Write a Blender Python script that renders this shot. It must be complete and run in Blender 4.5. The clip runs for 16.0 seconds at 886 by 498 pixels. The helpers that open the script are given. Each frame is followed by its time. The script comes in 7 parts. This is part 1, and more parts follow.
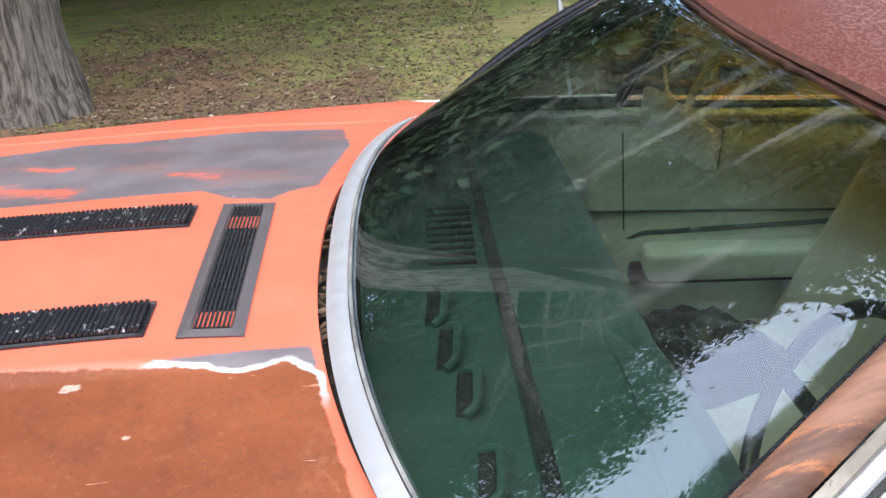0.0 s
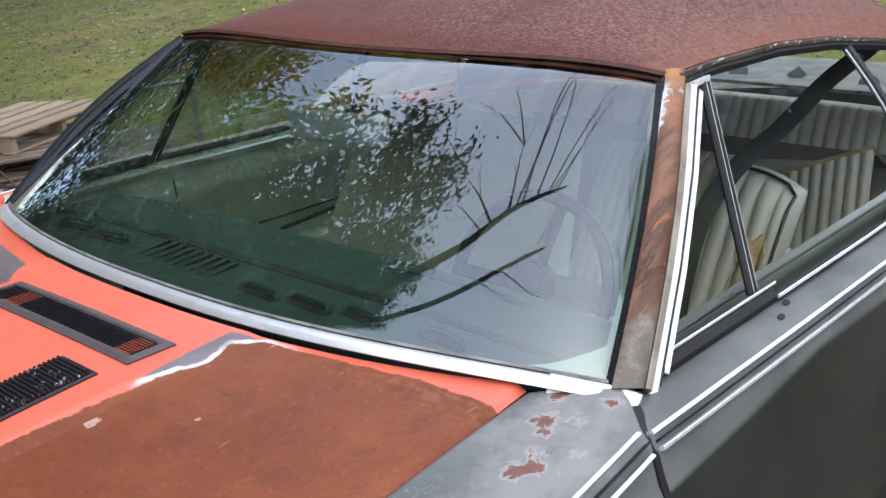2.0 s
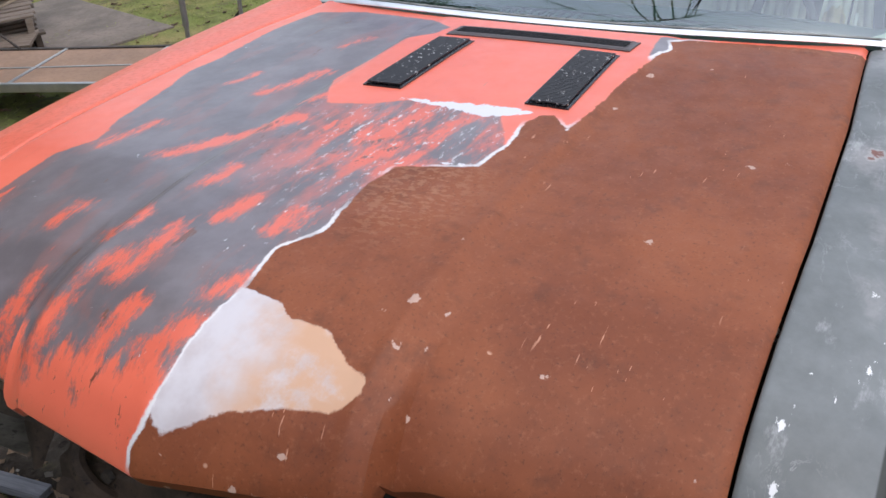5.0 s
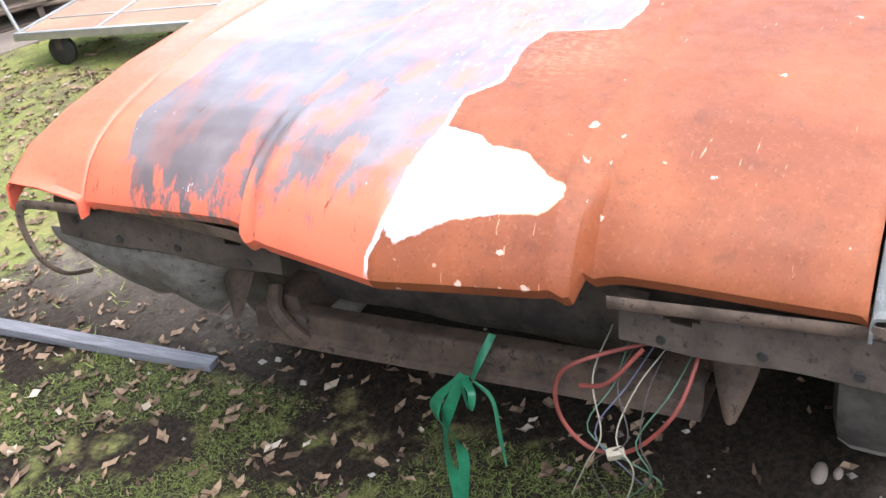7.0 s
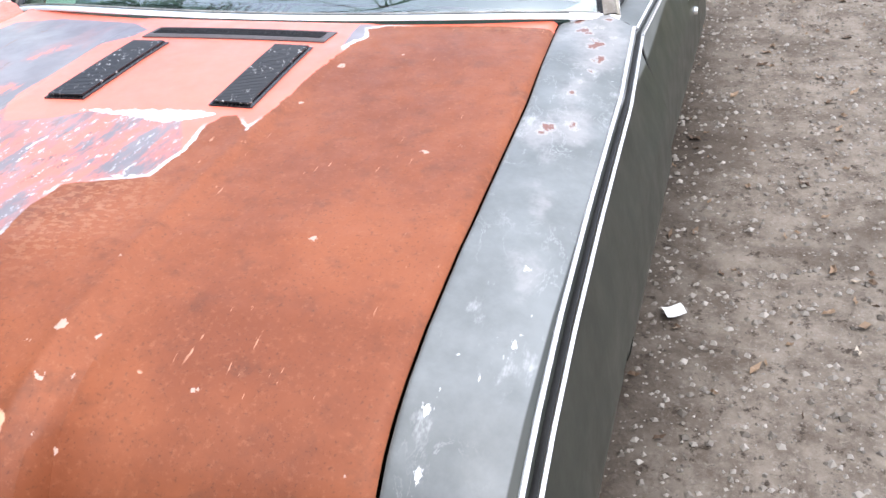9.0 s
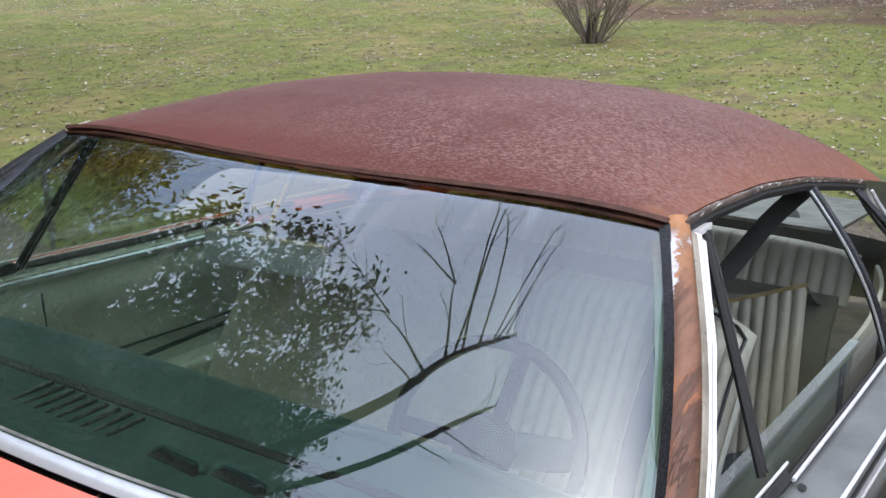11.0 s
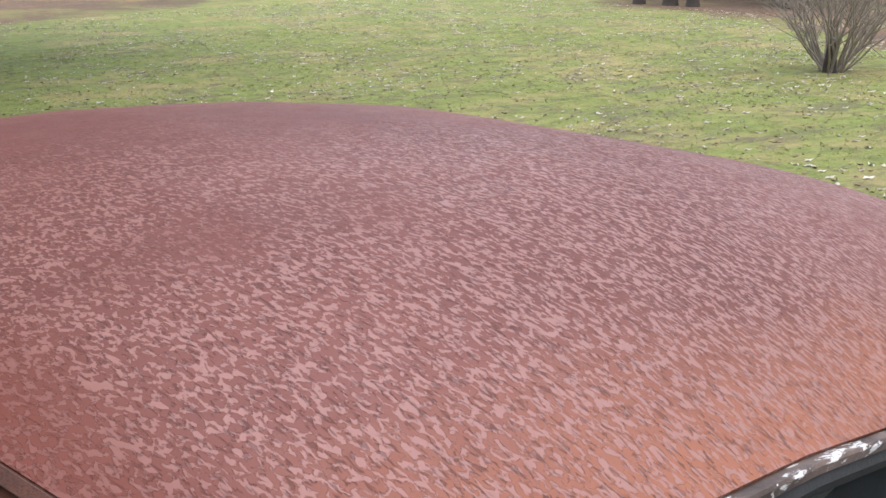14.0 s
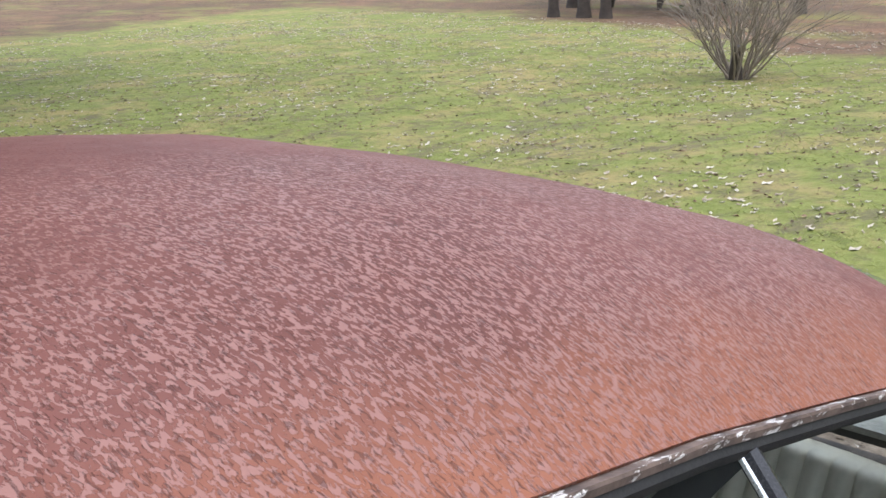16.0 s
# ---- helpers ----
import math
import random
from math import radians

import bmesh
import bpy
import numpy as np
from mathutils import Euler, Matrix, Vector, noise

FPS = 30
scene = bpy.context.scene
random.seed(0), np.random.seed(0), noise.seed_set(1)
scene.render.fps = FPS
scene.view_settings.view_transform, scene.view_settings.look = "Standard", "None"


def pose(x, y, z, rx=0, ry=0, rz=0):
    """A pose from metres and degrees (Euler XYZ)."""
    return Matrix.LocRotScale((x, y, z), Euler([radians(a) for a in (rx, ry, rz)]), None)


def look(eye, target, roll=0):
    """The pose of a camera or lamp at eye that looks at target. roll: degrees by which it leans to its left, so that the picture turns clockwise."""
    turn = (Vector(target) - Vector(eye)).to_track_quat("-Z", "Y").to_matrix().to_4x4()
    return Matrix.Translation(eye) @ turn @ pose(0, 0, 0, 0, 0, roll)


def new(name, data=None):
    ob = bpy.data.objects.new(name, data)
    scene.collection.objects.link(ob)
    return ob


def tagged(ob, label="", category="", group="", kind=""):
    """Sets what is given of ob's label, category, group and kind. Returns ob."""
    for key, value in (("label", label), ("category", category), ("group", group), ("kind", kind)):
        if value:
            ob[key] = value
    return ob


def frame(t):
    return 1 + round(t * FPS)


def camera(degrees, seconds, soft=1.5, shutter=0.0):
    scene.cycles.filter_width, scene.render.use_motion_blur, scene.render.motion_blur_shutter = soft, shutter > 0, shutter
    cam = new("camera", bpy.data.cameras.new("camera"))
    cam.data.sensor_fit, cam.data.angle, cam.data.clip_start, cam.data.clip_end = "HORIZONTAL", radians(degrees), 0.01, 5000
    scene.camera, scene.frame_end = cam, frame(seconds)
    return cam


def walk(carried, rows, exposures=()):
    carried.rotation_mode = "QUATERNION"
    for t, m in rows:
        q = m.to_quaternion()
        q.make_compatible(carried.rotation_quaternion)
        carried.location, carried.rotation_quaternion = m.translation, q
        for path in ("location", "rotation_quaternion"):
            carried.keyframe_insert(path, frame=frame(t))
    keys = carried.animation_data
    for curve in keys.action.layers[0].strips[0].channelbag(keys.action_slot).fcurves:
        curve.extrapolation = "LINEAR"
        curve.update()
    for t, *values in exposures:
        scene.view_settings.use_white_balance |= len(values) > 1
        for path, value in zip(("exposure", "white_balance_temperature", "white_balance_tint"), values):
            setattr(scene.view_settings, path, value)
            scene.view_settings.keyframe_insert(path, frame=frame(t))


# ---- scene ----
cam = camera(45.0, 16.0)
PATH = [
    (0, (-0.03, 1.464, 1.636), (-0.081, -0.374, 0.847), -4.7),
    (0.5, (0.287, 1.624, 1.677), (-0.257, -0.141, 0.909), -6.3),
    (1, (0.529, 1.592, 1.684), (-0.402, 0.006, 0.898), -6.8),
    (1.5, (0.727, 1.582, 1.692), (-0.465, 0.153, 0.96), -7.4),
    (2, (0.967, 1.569, 1.726), (-0.368, 0.285, 0.971), -6.4),
    (2.5, (1.212, 1.478, 1.747), (-0.151, 0.199, 1.036), -7.4),
    (3, (1.56, 1.383, 1.786), (0.224, 0.117, 1.004), -7.3),
    (3.5, (1.866, 1.248, 1.794), (0.53, 0.049, 0.913), -7.3),
    (4, (2.077, 1.164, 1.8), (0.672, 0.047, 0.918), -4.7),
    (4.5, (2.366, 1.088, 1.799), (0.866, 0.099, 0.92), -8.0),
    (5, (2.618, 0.981, 1.844), (1.075, 0.144, 0.886), -3.8),
    (5.2, (2.695, 0.957, 1.837), (1.157, 0.141, 0.853), -2.3),
    (7.3, (3.093, 0.889, 1.822), (1.602, 0.037, 0.798), -7.9),
    (7.5, (3.082, 0.884, 1.812), (1.566, 0.068, 0.794), -7.5),
    (8, (3.018, 0.91, 1.792), (1.43, 0.238, 0.779), -6.8),
    (8.5, (2.816, 1.066, 1.802), (1.186, 0.513, 0.784), -6.4),
    (9, (2.497, 1.223, 1.846), (0.856, 0.683, 0.839), -4.7),
    (9.5, (2.095, 1.209, 1.834), (0.387, 0.65, 0.956), -1.7),
    (10, (1.677, 1.204, 1.82), (-0.041, 0.48, 1.095), -1.4),
    (10.2, (1.513, 1.215, 1.814), (-0.176, 0.408, 1.11), -1.8),
    (12.3, (0.042, 1.144, 1.587), (-0.881, 0.320, 1.188), 0.5),
    (12.5, (-0.036, 1.113, 1.577), (-0.935, 0.273, 1.154), -0.7),
    (13, (-0.212, 1.010, 1.572), (-1.104, 0.169, 1.141), -0.4),
    (13.5, (-0.313, 0.952, 1.582), (-1.183, 0.083, 1.157), -0.4),
    (14, (-0.348, 0.961, 1.591), (-1.195, 0.053, 1.207), -0.3),
    (14.5, (-0.378, 0.983, 1.603), (-1.229, 0.066, 1.251), -0.4),
    (15, (-0.411, 0.996, 1.608), (-1.294, 0.106, 1.262), -0.5),
    (15.5, (-0.451, 1.029, 1.600), (-1.357, 0.163, 1.252), -1.7),
    (16, (-0.515, 1.039, 1.590), (-1.424, 0.185, 1.223), -1.4),
]
EXPOSURES = [
    (0, 1.82), (0.5, 1.82), (1.0, 1.55), (1.5, 1.2), (2.5, 0.95), (3.5, 0.73), (5.2, 0.95), (7.3, 2.55), (8.0, 2.42), (8.6, 2.2), (9.0, 1.88), (9.5, 1.65), (10.2, 1.15), (12.3, 1.24), (13.5, 1.5), (14.5, 1.6), (15.2, 1.58), (16, 1.52),
]
walk(cam, [(t, look(eye, target, roll)) for t, eye, target, roll in PATH], EXPOSURES)

# ---- light ----
world = bpy.data.worlds.new("overcast_sky")
scene.world = world
world.use_nodes = True
wn = world.node_tree
sky = wn.nodes.new("ShaderNodeTexSky")
sky.sky_type = "NISHITA"
sky.sun_disc = False
sky.sun_elevation = radians(72)
sky.sun_rotation = radians(20)
sky.air_density, sky.dust_density, sky.ozone_density = 1.0, 1.6, 1.0
wn.nodes["Background"].inputs["Strength"].default_value = 0.15
veil = wn.nodes.new("ShaderNodeHueSaturation")
veil.inputs["Saturation"].default_value = 0.75
wn.links.new(sky.outputs["Color"], veil.inputs["Color"])
wn.links.new(veil.outputs["Color"], wn.nodes["Background"].inputs["Color"])
sun = new("sun", bpy.data.lights.new("sun", "SUN"))
sun.data.energy, sun.data.angle, sun.data.color = 1.1, radians(135), (1.0, 0.98, 0.96)
sun.matrix_world = look((1, 2.7, 9), (0, 0, 0))

# ---- materials ----


class Nodes:
    """Short hand for one node material."""

    def __init__(self, name):
        self.m = bpy.data.materials.new(name)
        self.m.use_nodes = True
        self.t = self.m.node_tree
        self.p = self.t.nodes["Principled BSDF"]
        self.out = self.t.nodes["Material Output"]

    def put(self, socket, value):
        if isinstance(value, bpy.types.NodeSocket):
            self.t.links.new(value, socket)
        elif isinstance(value, tuple) and len(value) == 3 and socket.type == "RGBA":
            socket.default_value = (*value, 1)
        else:
            socket.default_value = value

    def node(self, kind, **inputs):
        n = self.t.nodes.new(kind)
        for key, value in inputs.items():
            self.put(n.inputs[key], value)
        return n

    def coords(self, scale=(1, 1, 1), turn=0.0):
        c = self.t.nodes.new("ShaderNodeTexCoord")
        m = self.node("ShaderNodeMapping", Vector=c.outputs["Object"], Scale=scale, Rotation=(0, 0, turn))
        return m.outputs["Vector"]

    def noise(self, scale, detail=4.0, rough=0.6, vec=None, warp=0.0):
        n = self.node("ShaderNodeTexNoise", Scale=scale, Detail=detail, Roughness=rough, Distortion=warp)
        self.put(n.inputs["Vector"], vec if vec is not None else self.coords())
        return n.outputs["Fac"]

    def cells(self, scale, vec=None, feature="F1"):
        n = self.t.nodes.new("ShaderNodeTexVoronoi")
        n.feature = feature
        n.inputs["Scale"].default_value = scale
        self.put(n.inputs["Vector"], vec if vec is not None else self.coords())
        return n.outputs["Distance"]

    def ramp(self, fac, a, b):
        n = self.t.nodes.new("ShaderNodeMapRange")
        n.interpolation_type = "SMOOTHSTEP"
        for key, value in (("Value", fac), ("From Min", a), ("From Max", b)):
            self.put(n.inputs[key], value)
        return n.outputs["Result"]

    def math(self, op, a, b=0.0, c=0.0):
        n = self.t.nodes.new("ShaderNodeMath")
        n.operation = op
        for socket, value in zip(n.inputs, (a, b, c)):
            self.put(socket, value)
        return n.outputs[0]

    def mix(self, fac, a, b):
        n = self.t.nodes.new("ShaderNodeMix")
        n.data_type = "RGBA"
        self.put(n.inputs[0], fac)
        self.put(n.inputs[6], a)
        self.put(n.inputs[7], b)
        return n.outputs[2]

    def attr(self, name):
        n = self.t.nodes.new("ShaderNodeAttribute")
        n.attribute_name = name
        return n.outputs["Fac"]

    def axis(self, index):
        n = self.node("ShaderNodeSeparateXYZ", Vector=self.coords())
        return n.outputs[index]

    def random(self):
        return self.t.nodes.new("ShaderNodeObjectInfo").outputs["Random"]

    def island(self):
        return self.t.nodes.new("ShaderNodeNewGeometry").outputs["Random Per Island"]

    def bump(self, height, distance=0.002, strength=0.6):
        n = self.node("ShaderNodeBump", Height=height, Distance=distance, Strength=strength)
        self.put(self.p.inputs["Normal"], n.outputs["Normal"])

    def done(self, color, rough=0.5, metal=0.0, spec=0.5, **more):
        self.put(self.p.inputs["Base Color"], color)
        self.put(self.p.inputs["Roughness"], rough)
        self.put(self.p.inputs["Metallic"], metal)
        self.put(self.p.inputs["Specular IOR Level"], spec)
        for key, value in more.items():
            self.put(self.p.inputs[key], value)
        return self.m


def plain(name, color, rough=0.5, metal=0.0, vary=0.35, scale=9.0, dirt=None, bump=0.0008):
    """A worn surface of one colour: broad tone, fine grain and a little relief."""
    k = Nodes(name)
    broad = k.ramp(k.noise(scale, 5, 0.65), 0.3, 0.7)
    fine = k.noise(scale * 14, 3, 0.7)
    dark = tuple(c * (1 - vary) for c in color)
    col = k.mix(broad, dark, color)
    col = k.mix(k.math("MULTIPLY", k.ramp(fine, 0.45, 0.75), 0.5), col, dirt or tuple(c * 0.6 for c in color))
    k.bump(fine, bump)
    return k.done(col, k.math("MULTIPLY_ADD", fine, 0.3, rough - 0.15), metal)


def hood_paint():
    k = Nodes("patchy_hood_paint")
    along = k.coords((3.0, 9.5, 8), 0.06)
    rag = k.math("MULTIPLY", k.math("SUBTRACT", k.noise(26, 6, 0.7), 0.5), 0.022)
    big = k.noise(5, 5, 0.6)
    # orange top coat
    orange = k.mix(k.ramp(big, 0.3, 0.7), (0.78, 0.145, 0.08), (0.86, 0.175, 0.1))
    orange = k.mix(k.ramp(k.noise(38, 4, 0.7, k.coords((0.25, 2, 1))), 0.64, 0.74), orange, (0.6, 0.2, 0.11))
    nose = k.ramp(k.axis(0), 1.48, 1.62)
    strokes = k.ramp(k.noise(20, 5, 0.75, k.coords((0.5, 2.4, 1), 0.15)), 0.62, 0.655)
    orange = k.mix(k.math("MULTIPLY", nose, strokes), orange, (0.2, 0.06, 0.035))
    # grey primer with sanded streaks of orange showing through
    grey = k.mix(k.ramp(k.noise(7, 5, 0.6), 0.35, 0.7), (0.135, 0.113, 0.117), (0.2, 0.172, 0.178))
    streak = k.noise(1.5, 5, 0.55, along, 0.15)
    torn = k.math("MULTIPLY", k.math("SUBTRACT", k.noise(5.5, 7, 0.8, along), 0.5), 0.15)
    rub = k.math("ADD", k.math("ADD", k.ramp(streak, 0.7, 0.74), k.ramp(k.math("ADD", k.attr("patch"), torn), -0.02, 0.02)), k.math("MULTIPLY", k.attr("rubbed"), k.ramp(k.noise(2.4, 6, 0.65, along), 0.4, 0.6)))
    grey = k.mix(k.math("MULTIPLY", k.ramp(streak, 0.53, 0.62), 0.4), grey, (0.3, 0.13, 0.11))
    grey = k.mix(k.math("MINIMUM", rub, 0.86), grey, (0.82, 0.14, 0.07))
    chips = k.ramp(k.noise(60, 4, 0.7, k.coords((0.6, 1.4, 1))), 0.66, 0.69)
    chip_zone = k.ramp(k.noise(2.6, 2, 0.5), 0.52, 0.6)
    grey = k.mix(k.math("MULTIPLY", chips, chip_zone), grey, (0.7, 0.69, 0.7))
    flecks = k.ramp(k.noise(42, 5, 0.75, k.coords((0.6, 1.5, 1))), 0.6, 0.625)
    grey = k.mix(k.math("MULTIPLY", k.attr("rubbed"), flecks), grey, (0.66, 0.64, 0.64))
    pits = k.ramp(k.noise(24, 5, 0.75, k.coords((0.7, 1.4, 1))), 0.61, 0.635)
    grey = k.mix(k.math("MULTIPLY", k.attr("rubbed"), pits), grey, (0.17, 0.075, 0.05))
    scab = k.math("MULTIPLY", k.ramp(k.noise(9, 5, 0.7, k.coords((0.5, 1.6, 1))), 0.65, 0.68), 0.9)
    grey = k.mix(scab, grey, (0.16, 0.075, 0.05))
    brushed = k.math("MULTIPLY", nose, k.math("MULTIPLY", k.math("SUBTRACT", k.noise(13, 5, 0.7, k.coords((0.35, 2.2, 1))), 0.55), 0.3))
    g = k.ramp(k.math("ADD", brushed, k.math("ADD", k.attr("primer"), k.math("MULTIPLY", rag, 0.8))), k.math("MULTIPLY_ADD", nose, -0.02, -0.003), k.math("MULTIPLY_ADD", nose, 0.02, 0.004))
    col = k.mix(g, orange, grey)
    # white filler splashes
    w2 = k.math("ADD", k.attr("filler"), k.math("MULTIPLY", k.math("SUBTRACT", k.noise(34, 5, 0.7), 0.5), 0.06))
    col = k.mix(k.ramp(w2, 0.0, 0.003), col, (0.7, 0.68, 0.7))
    # brown stripped metal with a pale feathered rim
    rust = k.attr("rust")
    edge = k.math("ADD", rust, rag)
    rim = k.math("MULTIPLY", k.ramp(edge, -0.011, -0.006), k.math("MULTIPLY", k.ramp(k.noise(4, 2), 0.42, 0.52), k.math("MAXIMUM", k.ramp(k.axis(0), 0.7, 0.8), k.math("MULTIPLY", k.ramp(k.axis(0), 0.34, 0.28), k.ramp(k.axis(1), 0.42, 0.34)))))
    col = k.mix(rim, col, (0.72, 0.69, 0.68))
    brown = k.mix(k.ramp(k.noise(3.2, 6, 0.62), 0.3, 0.72), (0.178, 0.047, 0.017), (0.272, 0.08, 0.03))
    brown = k.mix(k.math("MULTIPLY", k.ramp(k.noise(14, 5, 0.7), 0.5, 0.75), 0.5), brown, (0.095, 0.032, 0.017))
    brown = k.mix(k.math("MULTIPLY", k.ramp(k.noise(90, 4, 0.75), 0.52, 0.72), 0.4), brown, (0.33, 0.13, 0.065))
    brown = k.mix(k.math("MULTIPLY", k.ramp(k.noise(150, 3, 0.7), 0.58, 0.68), 0.5), brown, (0.08, 0.026, 0.013))
    brown = k.mix(k.ramp(k.math("ADD", k.attr("chip"), k.math("MULTIPLY", k.math("SUBTRACT", k.noise(70, 4, 0.7), 0.5), 0.03)), 0.0, 0.002), brown, (0.5, 0.33, 0.26))
    mottled = k.math("MULTIPLY", k.attr("mottle"), k.ramp(k.noise(60, 4, 0.65, k.coords((1.5, 0.9, 1))), 0.5, 0.58))
    brown = k.mix(k.math("MULTIPLY", mottled, 0.6), brown, (0.37, 0.17, 0.092))
    dots = k.ramp(k.cells(8.5), 0.075, 0.06)
    keep = k.ramp(k.noise(6.3, 1), 0.62, 0.63)
    brown = k.mix(k.math("MULTIPLY", dots, keep), brown, (0.55, 0.3, 0.2))
    scr = k.math("MULTIPLY", k.ramp(k.noise(10, 3, 0.6, k.coords((1.4, 11, 1), 0.12)), 0.69, 0.71), k.ramp(k.noise(4, 1), 0.5, 0.55))
    brown = k.mix(scr, brown, (0.5, 0.24, 0.15))
    isrust = k.ramp(edge, -0.002, 0.002)
    col = k.mix(isrust, col, brown)
    # bare filler at the nose, stained at its end
    white = k.math("ADD", k.attr("white"), k.math("MULTIPLY", rag, 0.9))
    bleed = k.ramp(k.math("ADD", k.axis(1), k.math("MULTIPLY", k.noise(9, 4), 0.24)), 0.16, 0.3)
    filler = k.mix(k.ramp(k.noise(13, 4, 0.6), 0.4, 0.7), (0.6, 0.56, 0.57), (0.52, 0.46, 0.46))
    filler = k.mix(k.math("MULTIPLY", bleed, k.ramp(k.noise(10, 5, 0.65), 0.3, 0.55)), filler, (0.6, 0.36, 0.23))
    col = k.mix(k.ramp(white, -0.002, 0.002), col, filler)
    k.bump(k.math("ADD", k.math("MULTIPLY", isrust, -0.4), k.math("MULTIPLY", k.noise(90, 3), 0.2)), 0.0012, 0.5)
    return k.done(col, k.math("MULTIPLY_ADD", isrust, 0.16, k.math("MULTIPLY_ADD", k.noise(18, 4), 0.3, 0.22)), 0.0, k.math("MULTIPLY_ADD", isrust, -0.4, 0.7), **{"Coat Weight": k.math("MULTIPLY_ADD", isrust, -0.22, 0.22), "Coat Roughness": 0.35})


def roof_paint():
    k = Nodes("blistered_rusty_roof")
    base = k.mix(k.ramp(k.noise(3, 6, 0.65), 0.3, 0.7), (0.125, 0.045, 0.035), (0.165, 0.063, 0.05))
    flake = k.noise(150, 2.6, 0.55, k.coords((1.7, 0.75, 1), 0.3), 0.4)
    worn = k.math("MULTIPLY", k.ramp(k.math("ADD", k.axis(1), k.math("MULTIPLY", k.noise(2.2, 3), 0.5)), -0.02, 0.45), k.ramp(k.noise(2.6, 3), 0.2, 0.5))
    spots = k.math("MULTIPLY", k.ramp(k.math("MULTIPLY_ADD", worn, 0.06, flake), 0.56, 0.6), worn)
    # dark strokes: pits with the flake edges' shadow put into the colour
    dark = k.math("MULTIPLY", k.ramp(k.noise(120, 2, 0.5, k.coords((2.9, 0.75, 1), 0.3), 0.5), 0.58, 0.64), k.math("MULTIPLY_ADD", worn, 0.6, 0.4))
    # orange-brown rust along the rim, lightened to carry its sheen too
    rim = k.ramp(k.math("ADD", k.axis(1), k.math("MULTIPLY", k.math("SUBTRACT", k.noise(7, 5, 0.65), 0.5), 0.14)), 0.5, 0.67)
    base = k.mix(k.math("MULTIPLY", rim, 0.75), base, (0.29, 0.11, 0.058))
    corner = k.math("MULTIPLY", k.ramp(k.math("ADD", k.axis(0), k.math("MULTIPLY", k.math("SUBTRACT", k.noise(14, 5, 0.7), 0.5), 0.12)), -0.615, -0.58), k.ramp(k.math("ADD", k.axis(1), k.math("MULTIPLY", k.math("SUBTRACT", k.noise(12, 5, 0.7), 0.5), 0.1)), 0.585, 0.61))
    base = k.mix(corner, base, (0.42, 0.19, 0.09))
    col = k.mix(k.math("MULTIPLY", spots, k.math("MULTIPLY_ADD", k.math("MAXIMUM", corner, k.math("MULTIPLY", rim, 0.8)), -0.3, 0.92)), base, (0.262, 0.127, 0.104))
    col = k.mix(k.math("MULTIPLY", dark, 0.6), col, (0.075, 0.027, 0.02))
    front = k.ramp(k.math("ADD", k.axis(0), k.math("MULTIPLY", k.noise(6, 4), 0.08)), -0.6, -0.51)
    col = k.mix(k.math("MULTIPLY", front, 0.7), col, (0.13, 0.035, 0.022))
    k.bump(k.math("ADD", k.math("MULTIPLY", spots, 0.6), k.math("MULTIPLY", dark, -0.6)), 0.0022, 0.7)
    return k.done(col, k.math("MULTIPLY_ADD", k.noise(25, 3), 0.25, k.math("MULTIPLY_ADD", spots, -0.1, 0.5)), 0.0, k.math("MULTIPLY_ADD", spots, 0.16, 0.22))


